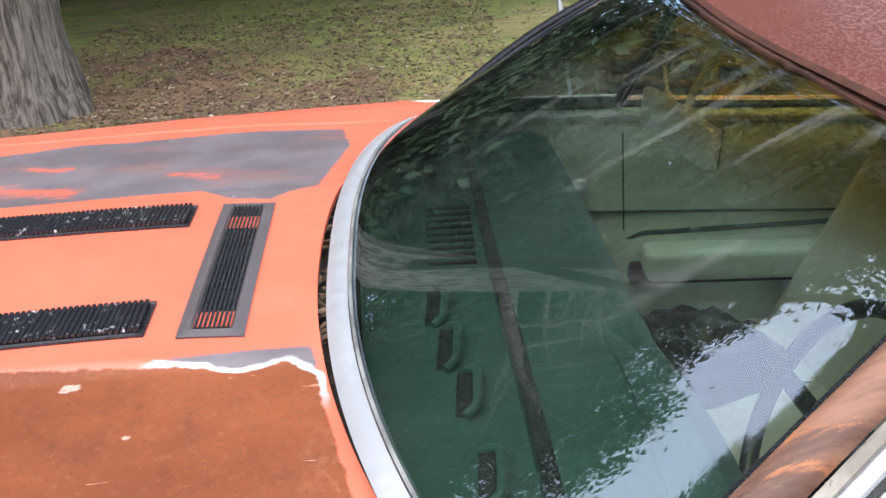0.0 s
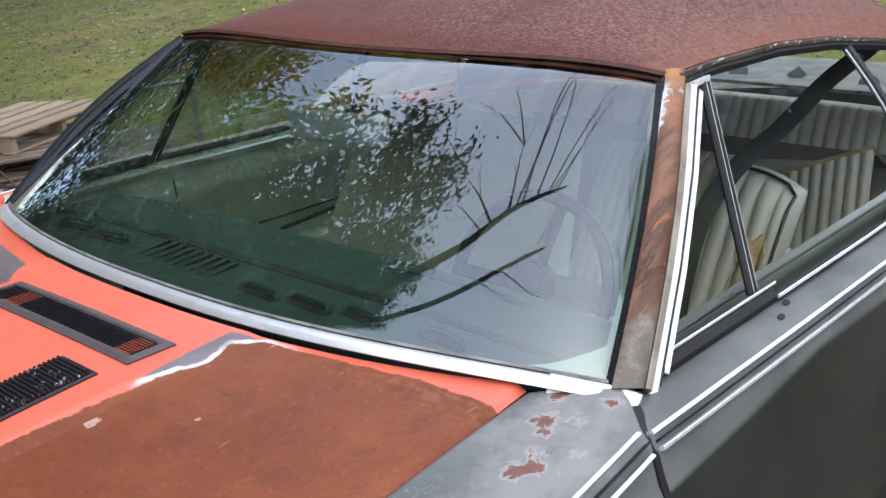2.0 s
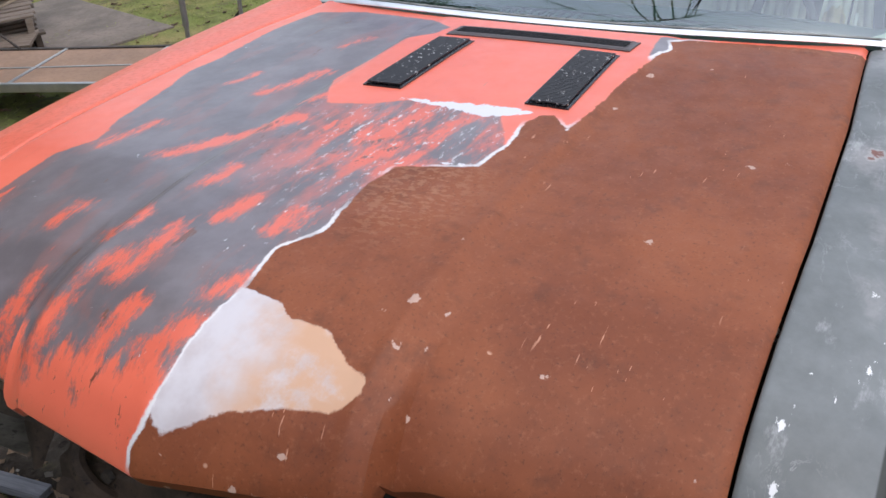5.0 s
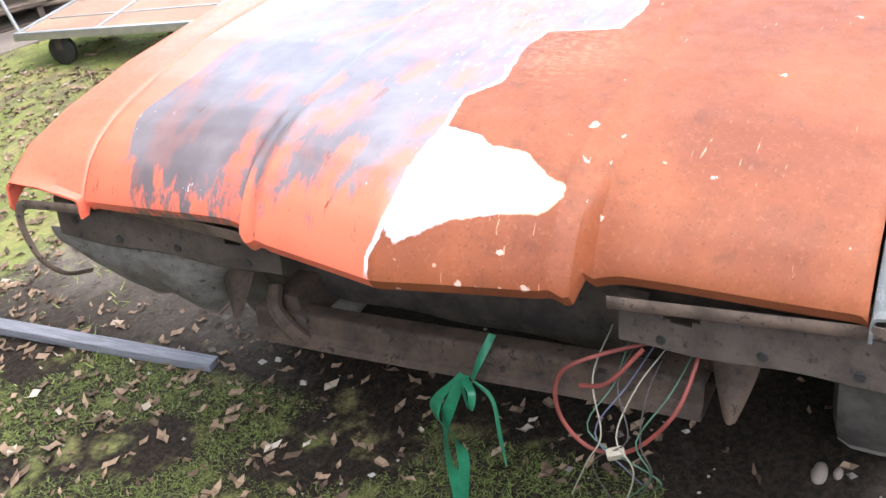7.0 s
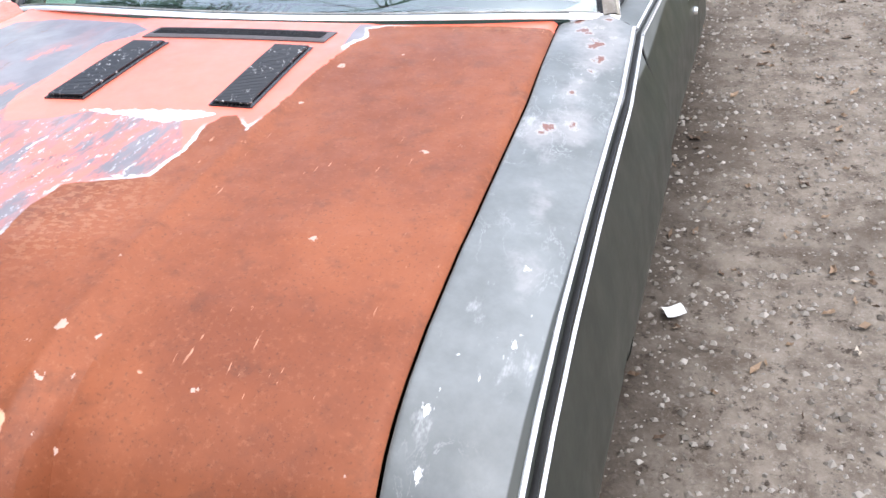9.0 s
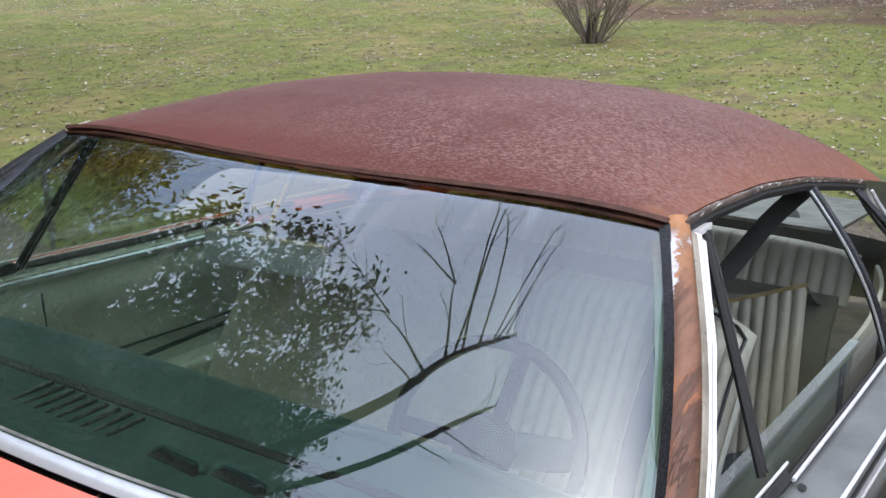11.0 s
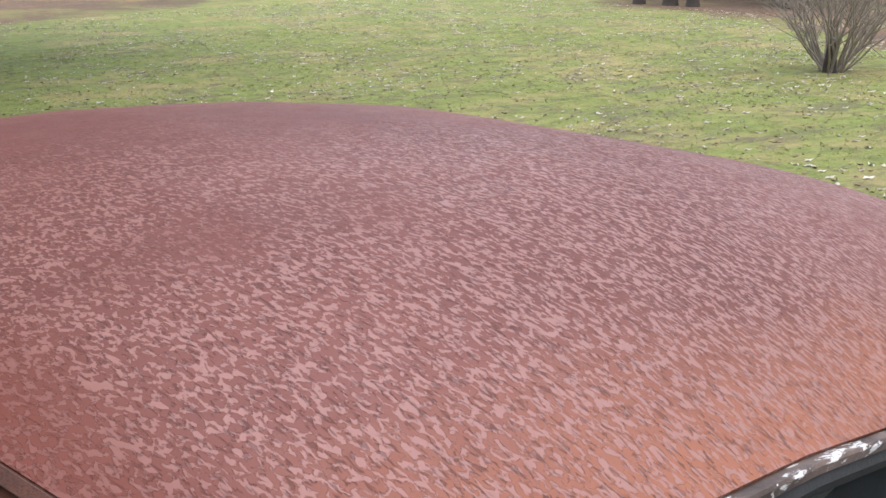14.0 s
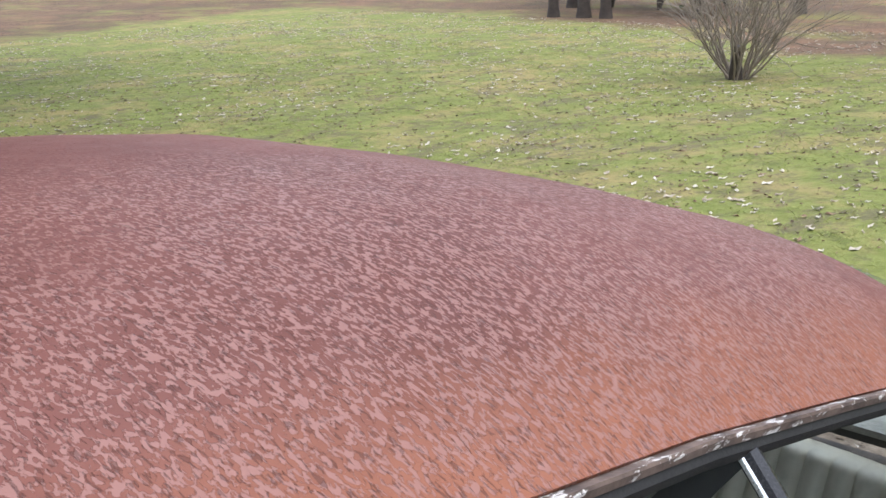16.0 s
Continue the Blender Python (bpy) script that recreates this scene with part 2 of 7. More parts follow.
def fender_paint():
    """Sanded grey primer on the top, dull dark green below the trim line."""
    k = Nodes("sanded_grey_and_green")
    grey = k.mix(k.ramp(k.noise(5, 6, 0.65), 0.35, 0.7), (0.12, 0.128, 0.124), (0.19, 0.2, 0.196))
    scuff = k.ramp(k.noise(4.5, 7, 0.72, k.coords((1.3, 3, 1))), 0.57, 0.7)
    grey = k.mix(k.math("MULTIPLY", k.attr("sanded"), k.math("MULTIPLY", scuff, 0.6)), grey, (0.42, 0.42, 0.415))
    chip = k.math("MULTIPLY", k.attr("sanded"), k.ramp(k.noise(22, 5, 0.7), 0.69, 0.71))
    grey = k.mix(chip, grey, (0.7, 0.7, 0.68))
    # thin pale cracks where the primer was rubbed through
    crack = k.node("ShaderNodeTexNoise", Scale=5.5, Detail=6.0, Roughness=0.7, Distortion=0.6)
    k.put(crack.inputs["Vector"], k.coords((1.1, 2.2, 1)))
    line = k.math("MULTIPLY", k.ramp(k.math("ABSOLUTE", k.math("SUBTRACT", crack.outputs["Fac"], 0.5)), 0.012, 0.004), k.ramp(k.noise(3.3, 3), 0.47, 0.6))
    grey = k.mix(k.math("MULTIPLY", k.attr("sanded"), k.math("MULTIPLY", line, 0.22)), grey, (0.62, 0.62, 0.61))
    # pale sanded haze round the flaked spots
    cloud = k.math("MULTIPLY", k.ramp(k.math("ADD", k.attr("halo"), k.math("MULTIPLY", k.math("SUBTRACT", k.noise(7, 6, 0.7), 0.5), 0.16)), -0.015, 0.03), k.ramp(k.noise(11, 5, 0.7), 0.3, 0.55))
    grey = k.mix(k.math("MULTIPLY", cloud, 0.6), grey, (0.34, 0.325, 0.32))
    ring = k.math("ADD", k.attr("flake"), k.math("MULTIPLY", k.math("SUBTRACT", k.noise(48, 5, 0.75, k.coords((0.8, 1.2, 1))), 0.5), 0.045))
    grey = k.mix(k.ramp(ring, -0.006, -0.003), grey, (0.35, 0.33, 0.32))
    grey = k.mix(k.ramp(ring, 0.0, 0.002), grey, k.mix(k.noise(60, 3), (0.13, 0.05, 0.035), (0.24, 0.1, 0.075)))
    nick = k.math("ADD", k.attr("nick"), k.math("MULTIPLY", k.math("SUBTRACT", k.noise(50, 5, 0.75, k.coords((0.5, 1.3, 1))), 0.5), 0.035))
    grey = k.mix(k.ramp(nick, 0.0, 0.002), grey, (0.74, 0.73, 0.72))
    grey = k.mix(k.ramp(k.attr("nick"), 0.0042, 0.0048), grey, (0.03, 0.028, 0.025))
    green = k.mix(k.ramp(k.noise(4, 5, 0.6), 0.3, 0.75), (0.018, 0.021, 0.016), (0.032, 0.036, 0.028))
    scab = k.ramp(k.noise(6, 5, 0.65), 0.72, 0.74)
    green = k.mix(scab, green, (0.2, 0.11, 0.08))
    top = k.ramp(k.math("ABSOLUTE", k.axis(1)), 0.958, 0.954)
    high = k.ramp(k.axis(2), 0.70, 0.78)
    col = k.mix(k.math("MULTIPLY", top, high), green, grey)
    k.bump(k.noise(70, 4), 0.0008, 0.4)
    return k.done(col, k.math("MULTIPLY_ADD", k.noise(12, 4), 0.3, 0.3), 0.0, 0.5)


def window_glass(name, tint, haze, band=False, gain=1.75):
    k = Nodes(name)
    clear = k.node("ShaderNodeBsdfTransparent")
    col = tint
    if band:
        # the shaded strip along the top edge of the windscreen
        shade = k.ramp(k.axis(2), 1.212, 1.262)
        col = k.mix(shade, tint, (0.52, 0.39, 0.085))
    k.put(clear.inputs["Color"], col)
    gloss = k.node("ShaderNodeBsdfGlossy", Roughness=0.012)
    gloss.inputs["Color"].default_value = (0.8, 0.89, 1, 1)
    fres = k.node("ShaderNodeFresnel", IOR=1.52)
    fac = k.math("MINIMUM", k.math("MULTIPLY", fres.outputs["Fac"], gain), 1.0)
    both = k.node("ShaderNodeMixShader", Fac=fac)
    k.t.links.new(clear.outputs[0], both.inputs[1])
    k.t.links.new(gloss.outputs[0], both.inputs[2])
    film = k.node("ShaderNodeBsdfDiffuse")
    film.inputs["Color"].default_value = (0.6, 0.6, 0.57, 1)
    dirt = k.ramp(k.noise(7, 6, 0.7), 0.35, 0.85)
    specks = k.ramp(k.noise(55, 4, 0.7), 0.68, 0.72)
    amount = k.math("MULTIPLY", k.math("ADD", k.math("MULTIPLY", dirt, 0.5), specks), haze)
    if band:
        # water runs below the top edge
        runs = k.math("MULTIPLY", k.ramp(k.noise(14, 3, 0.6, k.coords((0.12, 1, 0.12))), 0.6, 0.72), k.ramp(k.axis(2), 1.1, 1.26))
        amount = k.math("MULTIPLY_ADD", runs, 0.09, amount)
        # greasy streaks that run down the fall line from the top edge
        half = k.math("MULTIPLY_ADD", k.math("SUBTRACT", 1.29, k.axis(2)), 0.62, 0.66)
        across = k.math("ADD", k.math("DIVIDE", k.axis(1), half), k.math("MULTIPLY", k.math("SUBTRACT", k.noise(5, 3), 0.5), 0.015))
        grease = 0.0
        for spot, width, reach in ((0.275, 0.02, 1.13), (-0.4, 0.02, 1.19), (-0.62, 0.012, 1.24), (-0.08, 0.01, 1.255), (0.12, 0.008, 1.26), (0.02, 0.012, 1.262), (0.7, 0.02, 1.258)):
            side = k.ramp(k.math("ABSOLUTE", k.math("SUBTRACT", across, spot)), width, width * 0.25)
            grease = k.math("MAXIMUM", grease, k.math("MULTIPLY", side, k.ramp(k.axis(2), reach, 1.3)))
        smear = k.node("ShaderNodeBsdfGlossy", Roughness=0.42)
        smear.inputs["Color"].default_value = (0.86, 0.88, 1, 1)
        greased = k.node("ShaderNodeMixShader", Fac=k.math("MULTIPLY", grease, 0.11))
        k.t.links.new(both.outputs[0], greased.inputs[1])
        k.t.links.new(smear.outputs[0], greased.inputs[2])
        both = greased
    last = k.node("ShaderNodeMixShader", Fac=amount)
    k.t.links.new(both.outputs[0], last.inputs[1])
    k.t.links.new(film.outputs[0], last.inputs[2])
    k.t.links.new(last.outputs[0], k.out.inputs["Surface"])
    return k.m


def ground_paint():
    """Trodden dirt and gravel round the car, thin winter grass beyond it."""
    k = Nodes("dirt_and_winter_grass")
    fine = k.noise(60, 6, 0.75)
    mid = k.noise(7, 6, 0.7)
    broad = k.noise(0.8, 4, 0.6)
    dirt = k.mix(k.ramp(mid, 0.3, 0.7), (0.11, 0.086, 0.066), (0.25, 0.21, 0.17))
    dirt = k.mix(k.ramp(fine, 0.5, 0.75), dirt, (0.3, 0.265, 0.225))
    dirt = k.mix(k.ramp(k.noise(16, 6, 0.75), 0.54, 0.66), dirt, (0.05, 0.038, 0.028))
    dirt = k.mix(k.math("MULTIPLY", k.ramp(k.noise(1.6, 5, 0.65), 0.5, 0.62), 0.6), dirt, (0.085, 0.066, 0.05))
    grass = k.mix(k.ramp(mid, 0.3, 0.7), (0.15, 0.18, 0.045), (0.25, 0.27, 0.085))
    grass = k.mix(k.ramp(k.noise(1.1, 6, 0.7), 0.45, 0.65), grass, (0.31, 0.255, 0.11))
    grass = k.mix(k.math("MULTIPLY", k.ramp(k.noise(2.7, 6, 0.75), 0.54, 0.64), 0.7), grass, (0.135, 0.108, 0.066))
    grass = k.mix(k.math("MULTIPLY", k.ramp(fine, 0.45, 0.7), 0.35), grass, (0.1, 0.115, 0.035))
    grass = k.mix(k.math("MULTIPLY", k.ramp(k.noise(4.5, 7, 0.8), 0.5, 0.62), 0.5), grass, (0.1, 0.1, 0.045))
    stain = k.noise(1.7, 7, 0.78, k.coords((0.7, 1.5, 1), 0.5))
    grass = k.mix(k.math("MULTIPLY", k.ramp(stain, 0.52, 0.62), 0.75), grass, k.mix(fine, (0.07, 0.06, 0.035), (0.2, 0.165, 0.11)))
    litter = k.mix(k.ramp(k.noise(30, 5, 0.7), 0.35, 0.7), (0.075, 0.05, 0.034), (0.25, 0.16, 0.105))
    litter = k.mix(k.math("MULTIPLY", k.ramp(k.noise(0.5, 7, 0.75, k.coords((1, 0.6, 1))), 0.49, 0.6), 0.75), litter, (0.21, 0.2, 0.07))
    litter = k.mix(k.math("MULTIPLY", k.ramp(k.noise(1.3, 6, 0.75), 0.5, 0.62), 0.6), litter, (0.26, 0.15, 0.09))
    litter = k.mix(k.math("MULTIPLY", k.ramp(k.noise(0.25, 7, 0.75), 0.5, 0.6), 0.6), litter, (0.1, 0.075, 0.05))
    # dirt darkened under and before the car, shade put into its colour
    dirt = k.mix(k.math("MULTIPLY", k.attr("dirt_shade"), k.ramp(k.noise(3.5, 5, 0.7), 0.1, 0.45)), dirt, k.mix(k.ramp(fine, 0.35, 0.7), (0.011, 0.008, 0.006), (0.04, 0.029, 0.02)))
    lawn = k.attr("lawn")
    wood = k.attr("woods")
    turf = k.ramp(k.math("ADD", lawn, k.math("MULTIPLY", k.math("SUBTRACT", mid, 0.5), 0.9)), 0.35, 0.62)
    bare = k.ramp(k.math("ADD", wood, k.math("MULTIPLY", k.math("SUBTRACT", k.noise(0.35, 6, 0.7), 0.5), 2.4)), 0.4, 0.9)
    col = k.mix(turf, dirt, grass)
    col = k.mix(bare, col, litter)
    k.bump(k.math("ADD", fine, k.math("MULTIPLY", k.noise(18, 5, 0.7), 1.5)), 0.012, 0.7)
    return k.done(col, 0.95, 0.0, 0.15)


def leaf_paint():
    k = Nodes("fallen_leaves")
    r = k.island()
    col = k.mix(k.ramp(r, 0.0, 0.8), (0.075, 0.047, 0.03), (0.27, 0.185, 0.12))
    col = k.mix(k.ramp(r, 0.93, 0.98), col, (0.45, 0.38, 0.3))
    return k.done(col, 0.8, 0.0, 0.3)


def varied(name, a, b, rough=0.8):
    k = Nodes(name)
    col = k.mix(k.island(), a, b)
    col = k.mix(k.math("MULTIPLY", k.noise(30, 4), 0.4), col, tuple(c * 0.5 for c in a))
    return k.done(col, rough, 0.0, 0.3)


def bark_paint():
    k = Nodes("grey_bark")
    ridg = k.noise(26, 6, 0.7, k.coords((1, 1, 0.12)), 0.6)
    col = k.mix(k.ramp(ridg, 0.35, 0.65), (0.06, 0.048, 0.038), (0.25, 0.215, 0.18))
    k.bump(ridg, 0.03, 1.0)
    return k.done(col, 0.9, 0.0, 0.2)


def wood_paint(name, a, b):
    k = Nodes(name)
    grain = k.noise(8, 6, 0.7, k.coords((1, 14, 14)), 0.4)
    col = k.mix(k.ramp(grain, 0.3, 0.7), a, b)
    col = k.mix(k.math("MULTIPLY", k.random(), 0.45), col, tuple(c * 0.45 for c in a))
    k.bump(grain, 0.002, 0.6)
    return k.done(col, 0.75, 0.0, 0.3)


def rust_metal(name, a, b, metal=0.0, rough=0.55, spec=0.5):
    k = Nodes(name)
    n = k.noise(11, 7, 0.7)
    col = k.mix(k.ramp(n, 0.35, 0.65), a, b)
    col = k.mix(k.ramp(k.noise(45, 4, 0.7), 0.58, 0.68), col, tuple(c * 0.4 for c in a))
    k.bump(n, 0.002, 0.5)
    return k.done(col, rough, metal, spec)


HOOD = hood_paint()
ROOF = roof_paint()
FENDER = fender_paint()
ORANGE = plain("faded_orange_paint", (0.84, 0.165, 0.095), 0.38, 0, 0.12, 5)


def pillar_paint():
    """Brown rust running down worn grey primer."""
    k = Nodes("flaking_brown_pillar")
    along = k.coords((0.5, 3, 0.5))
    rust = k.mix(k.ramp(k.noise(12, 6, 0.7, along), 0.35, 0.65), (0.1, 0.048, 0.031), (0.26, 0.125, 0.075))
    rust = k.mix(k.ramp(k.noise(16, 6, 0.75, along), 0.55, 0.66), rust, (0.4, 0.15, 0.06))
    grey = k.mix(k.ramp(k.noise(30, 4, 0.7), 0.4, 0.7), (0.17, 0.145, 0.12), (0.3, 0.27, 0.235))
    low = k.ramp(k.math("ADD", k.axis(2), k.math("MULTIPLY", k.math("SUBTRACT", k.noise(18, 5, 0.7), 0.5), 0.12)), 1.06, 1.02)
    col = k.mix(k.math("MAXIMUM", low, k.ramp(k.noise(7, 6, 0.7, along), 0.57, 0.63)), rust, grey)
    crack = k.math("MULTIPLY", k.ramp(k.math("ABSOLUTE", k.math("SUBTRACT", k.noise(9, 4, 0.6, along), 0.5)), 0.03, 0.008), k.math("MULTIPLY", k.ramp(k.axis(2), 1.02, 1.05), k.ramp(k.axis(2), 1.16, 1.1)))
    col = k.mix(crack, col, (0.07, 0.028, 0.014))
    orange = k.math("MULTIPLY", k.ramp(k.noise(12, 4, 0.7), 0.3, 0.55), k.ramp(k.axis(2), 1.215, 1.275))
    col = k.mix(orange, col, k.mix(k.noise(40, 4), (0.36, 0.15, 0.06), (0.55, 0.27, 0.12)))
    patch = k.math("MULTIPLY", k.ramp(k.axis(2), 1.215, 1.23), k.ramp(k.axis(2), 1.282, 1.268))
    ragged = k.math("MULTIPLY_ADD", k.math("SUBTRACT", k.noise(24, 4, 0.7), 0.5), 0.05, k.axis(1))
    side = k.math("SUBTRACT", ragged, k.math("MULTIPLY_ADD", k.math("SUBTRACT", 1.25, k.axis(2)), 0.85, 0.676))
    col = k.mix(k.math("MULTIPLY", patch, k.ramp(side, 0.022, 0.016)), col, (0.66, 0.66, 0.7))
    k.bump(k.noise(40, 5, 0.7), 0.002, 0.6)
    return k.done(col, 0.55, 0.0, 0.4)


PILLAR = pillar_paint()


def rail_paint():
    k = Nodes("flaking_drip_rail")
    col = k.mix(k.ramp(k.noise(20, 5, 0.7), 0.35, 0.65), (0.06, 0.042, 0.034), (0.17, 0.12, 0.095))
    col = k.mix(k.ramp(k.noise(75, 5, 0.75, k.coords((0.35, 1, 1))), 0.56, 0.59), col, (0.62, 0.6, 0.57))
    k.bump(k.noise(26, 5, 0.75), 0.002, 0.7)
    return k.done(col, 0.6, 0.0, 0.4)


RAIL = rail_paint()
JAMB = rust_metal("worn_beige_jamb", (0.2, 0.17, 0.13), (0.36, 0.32, 0.26), 0.0, 0.5)
DARK_LIP = rust_metal("dark_rusty_lip", (0.03, 0.014, 0.009), (0.085, 0.034, 0.02), 0.0, 0.7, 0.2)
SILL = rust_metal("scuffed_grey_sill", (0.14, 0.14, 0.13), (0.3, 0.3, 0.28), 0.0, 0.42)
GREEN = plain("dull_dark_green", (0.034, 0.037, 0.029), 0.42, 0, 0.3, 4)
CHROME = plain("bright_trim", (0.86, 0.87, 0.88), 0.3, 0.8, 0.08, 30, (0.6, 0.6, 0.6), 0.00005)


def polished_paint():
    """Bright aluminium with a few dull smears."""
    k = Nodes("polished_aluminium")
    dull = k.ramp(k.noise(9, 4, 0.6), 0.45, 0.7)
    return k.done(k.mix(dull, (0.93, 0.93, 0.94), (0.78, 0.78, 0.78)), k.math("MULTIPLY_ADD", dull, 0.12, 0.3), 0.72)


POLISHED = polished_paint()
WHITE_TRIM = plain("dull_aluminium_trim", (0.88, 0.88, 0.89), 0.34, 0.2, 0.1, 20, None, 0.0002)
RUBBER = plain("black_rubber", (0.022, 0.021, 0.02), 0.6, 0, 0.4, 20)
BLACK = plain("black_plastic", (0.024, 0.024, 0.027), 0.26, 0, 0.3, 30)


def vent_paint():
    """Black plastic with pale flecks painted on as glints of light."""
    k = Nodes("glint_painted_plastic")
    painted_glint = k.math("MULTIPLY", k.ramp(k.noise(75, 4, 0.75), 0.6, 0.64), k.ramp(k.noise(14, 3), 0.42, 0.6))
    col = k.mix(painted_glint, (0.02, 0.02, 0.023), (0.62, 0.6, 0.58))
    return k.done(col, 0.25, 0.0, 0.5)


VENT = vent_paint()
FRAME_GREY = plain("grey_vent_frame", (0.1, 0.085, 0.085), 0.55, 0, 0.25, 30)
DARK_STEEL = rust_metal("dusty_dark_steel", (0.026, 0.02, 0.016), (0.07, 0.055, 0.043), 0.0, 0.7)
PANEL_GREY = rust_metal("dusty_grey_panel", (0.04, 0.029, 0.022), (0.078, 0.06, 0.047), 0.0, 0.75)
RUST_BEAM = rust_metal("rusty_beam", (0.03, 0.02, 0.013), (0.078, 0.05, 0.033), 0.0, 0.8)
DASH = plain("dark_green_vinyl", (0.036, 0.076, 0.07), 0.5, 0, 0.25, 12)
DOOR_GREEN = plain("pale_green_vinyl", (0.6, 0.68, 0.58), 0.5, 0, 0.15, 6)
VINYL = plain("cream_grey_vinyl", (0.6, 0.58, 0.5), 0.45, 0, 0.15, 6)
GREY_VINYL = plain("grey_vinyl", (0.2, 0.19, 0.175), 0.55, 0, 0.25, 6)
FOAM = plain("yellow_foam", (0.62, 0.48, 0.25), 0.95, 0, 0.4, 20, bump=0.004)
BELT = plain("black_webbing", (0.025, 0.025, 0.026), 0.8, 0, 0.2, 40)
CARPET = plain("dark_carpet", (0.06, 0.06, 0.05), 0.95, 0, 0.4, 30)
LINING = plain("pale_green_lining", (0.52, 0.56, 0.53), 0.5, 0, 0.15, 10)
LINER = plain("faded_headliner", (0.17, 0.13, 0.11), 0.9, 0, 0.3, 8)
SCREEN = window_glass("green_tinted_glass", (0.7, 0.87, 0.74), 0.04, True, 3.4)
SIDE_GLASS = window_glass("side_glass", (0.92, 0.95, 0.92), 0.03, False, 0.4)
GROUND = ground_paint()
LEAF = leaf_paint()
BARK = bark_paint()


def tyre_paint():
    """Dusty rubber with dried pale mud near the tread's foot."""
    k = Nodes("dusty_tyre")
    col = k.mix(k.ramp(k.noise(12, 5, 0.65), 0.3, 0.7), (0.06, 0.054, 0.047), (0.13, 0.116, 0.1))
    mud = k.ramp(k.math("ADD", k.axis(2), k.math("MULTIPLY", k.noise(16, 4, 0.6), 0.08)), 0.175, 0.165)
    col = k.mix(mud, col, k.mix(k.noise(40, 3), (0.3, 0.27, 0.23), (0.5, 0.47, 0.42)))
    k.bump(k.noise(60, 4), 0.003, 0.6)
    return k.done(col, 0.85, 0.0, 0.3)


plain_tyre = tyre_paint()
DARK_BARK = plain("dark_bark", (0.07, 0.055, 0.045), 0.9, 0, 0.4, 8, bump=0.004)
TWIG = plain("pale_twigs", (0.3, 0.25, 0.2), 0.85, 0, 0.35, 12)

# ---- builders ----


def part(name, bm, material, parent=None, label="", smooth_faces=True):
    """Links a bmesh as one mesh object under a thing or a part."""
    mesh = bpy.data.meshes.new(name)
    bm.to_mesh(mesh)
    bm.free()
    mesh.materials.append(material)
    if smooth_faces:
        mesh.polygons.foreach_set("use_smooth", [True] * len(mesh.polygons))
        mesh.set_sharp_from_angle(angle=radians(38))
    ob = new(name, mesh)
    ob.parent = parent
    return tagged(ob, label)


def thing(name, label, category, at=(0, 0, 0), rz=0.0, group=""):
    ob = new(name)
    ob.matrix_world = pose(*at, 0, 0, rz)
    return tagged(ob, label, category, group)


def setting(name, bm, material, label, category):
    return tagged(part(name, bm, material), label, category, "", "structure")


def surface(f, nu, nv, keep=None, thick=0.0, bm=None):
    """A grid of f(u, v) over the unit square; keep(u, v) says which faces stay."""
    bm = bm or bmesh.new()
    rows = [[bm.verts.new(f(i / nu, j / nv)) for j in range(nv + 1)] for i in range(nu + 1)]
    made = []
    for i in range(nu):
        for j in range(nv):
            if keep is None or keep((i + 0.5) / nu, (j + 0.5) / nv):
                made.append(bm.faces.new((rows[i][j], rows[i + 1][j], rows[i + 1][j + 1], rows[i][j + 1])))
    loose = [v for row in rows for v in row if not v.link_faces]
    if loose:
        bmesh.ops.delete(bm, geom=loose, context="VERTS")
    bmesh.ops.recalc_face_normals(bm, faces=bm.faces)
    if thick:
        bmesh.ops.solidify(bm, geom=made, thickness=thick)
    return bm


def box(center, size, turn=(0, 0, 0), bevel=0.004, bm=None, segments=2):
    bm = bm or bmesh.new()
    m = pose(*center, *turn) @ Matrix.Diagonal((*size, 1))
    got = bmesh.ops.create_cube(bm, size=1, matrix=m)
    if bevel:
        edges = list({e for v in got["verts"] for e in v.link_edges})
        bmesh.ops.bevel(bm, geom=edges, offset=min(bevel, min(size) * 0.3), segments=segments, profile=0.6, affect="EDGES")
    return bm


def tube(points, radius, sides=8, bm=None, caps=True):
    """A round bar along points; radius is a number or one for each point."""
    bm = bm or bmesh.new()
    points = [Vector(p) for p in points]
    radii = radius if isinstance(radius, (list, tuple)) else [radius] * len(points)
    rings, side = [], None
    for n, p in enumerate(points):
        ahead = (points[min(n + 1, len(points) - 1)] - points[max(n - 1, 0)]).normalized()
        if side is None:
            side = ahead.orthogonal().normalized()
        side = (side - ahead * side.dot(ahead)).normalized()
        up = ahead.cross(side)
        rings.append([bm.verts.new(p + radii[n] * (math.cos(a) * side + math.sin(a) * up)) for a in (math.tau * k / sides for k in range(sides))])
    for r, s in zip(rings, rings[1:]):
        for k in range(sides):
            bm.faces.new((r[k], r[(k + 1) % sides], s[(k + 1) % sides], s[k]))
    if caps:
        bm.faces.new(rings[0][::-1])
        bm.faces.new(rings[-1])
    return bm


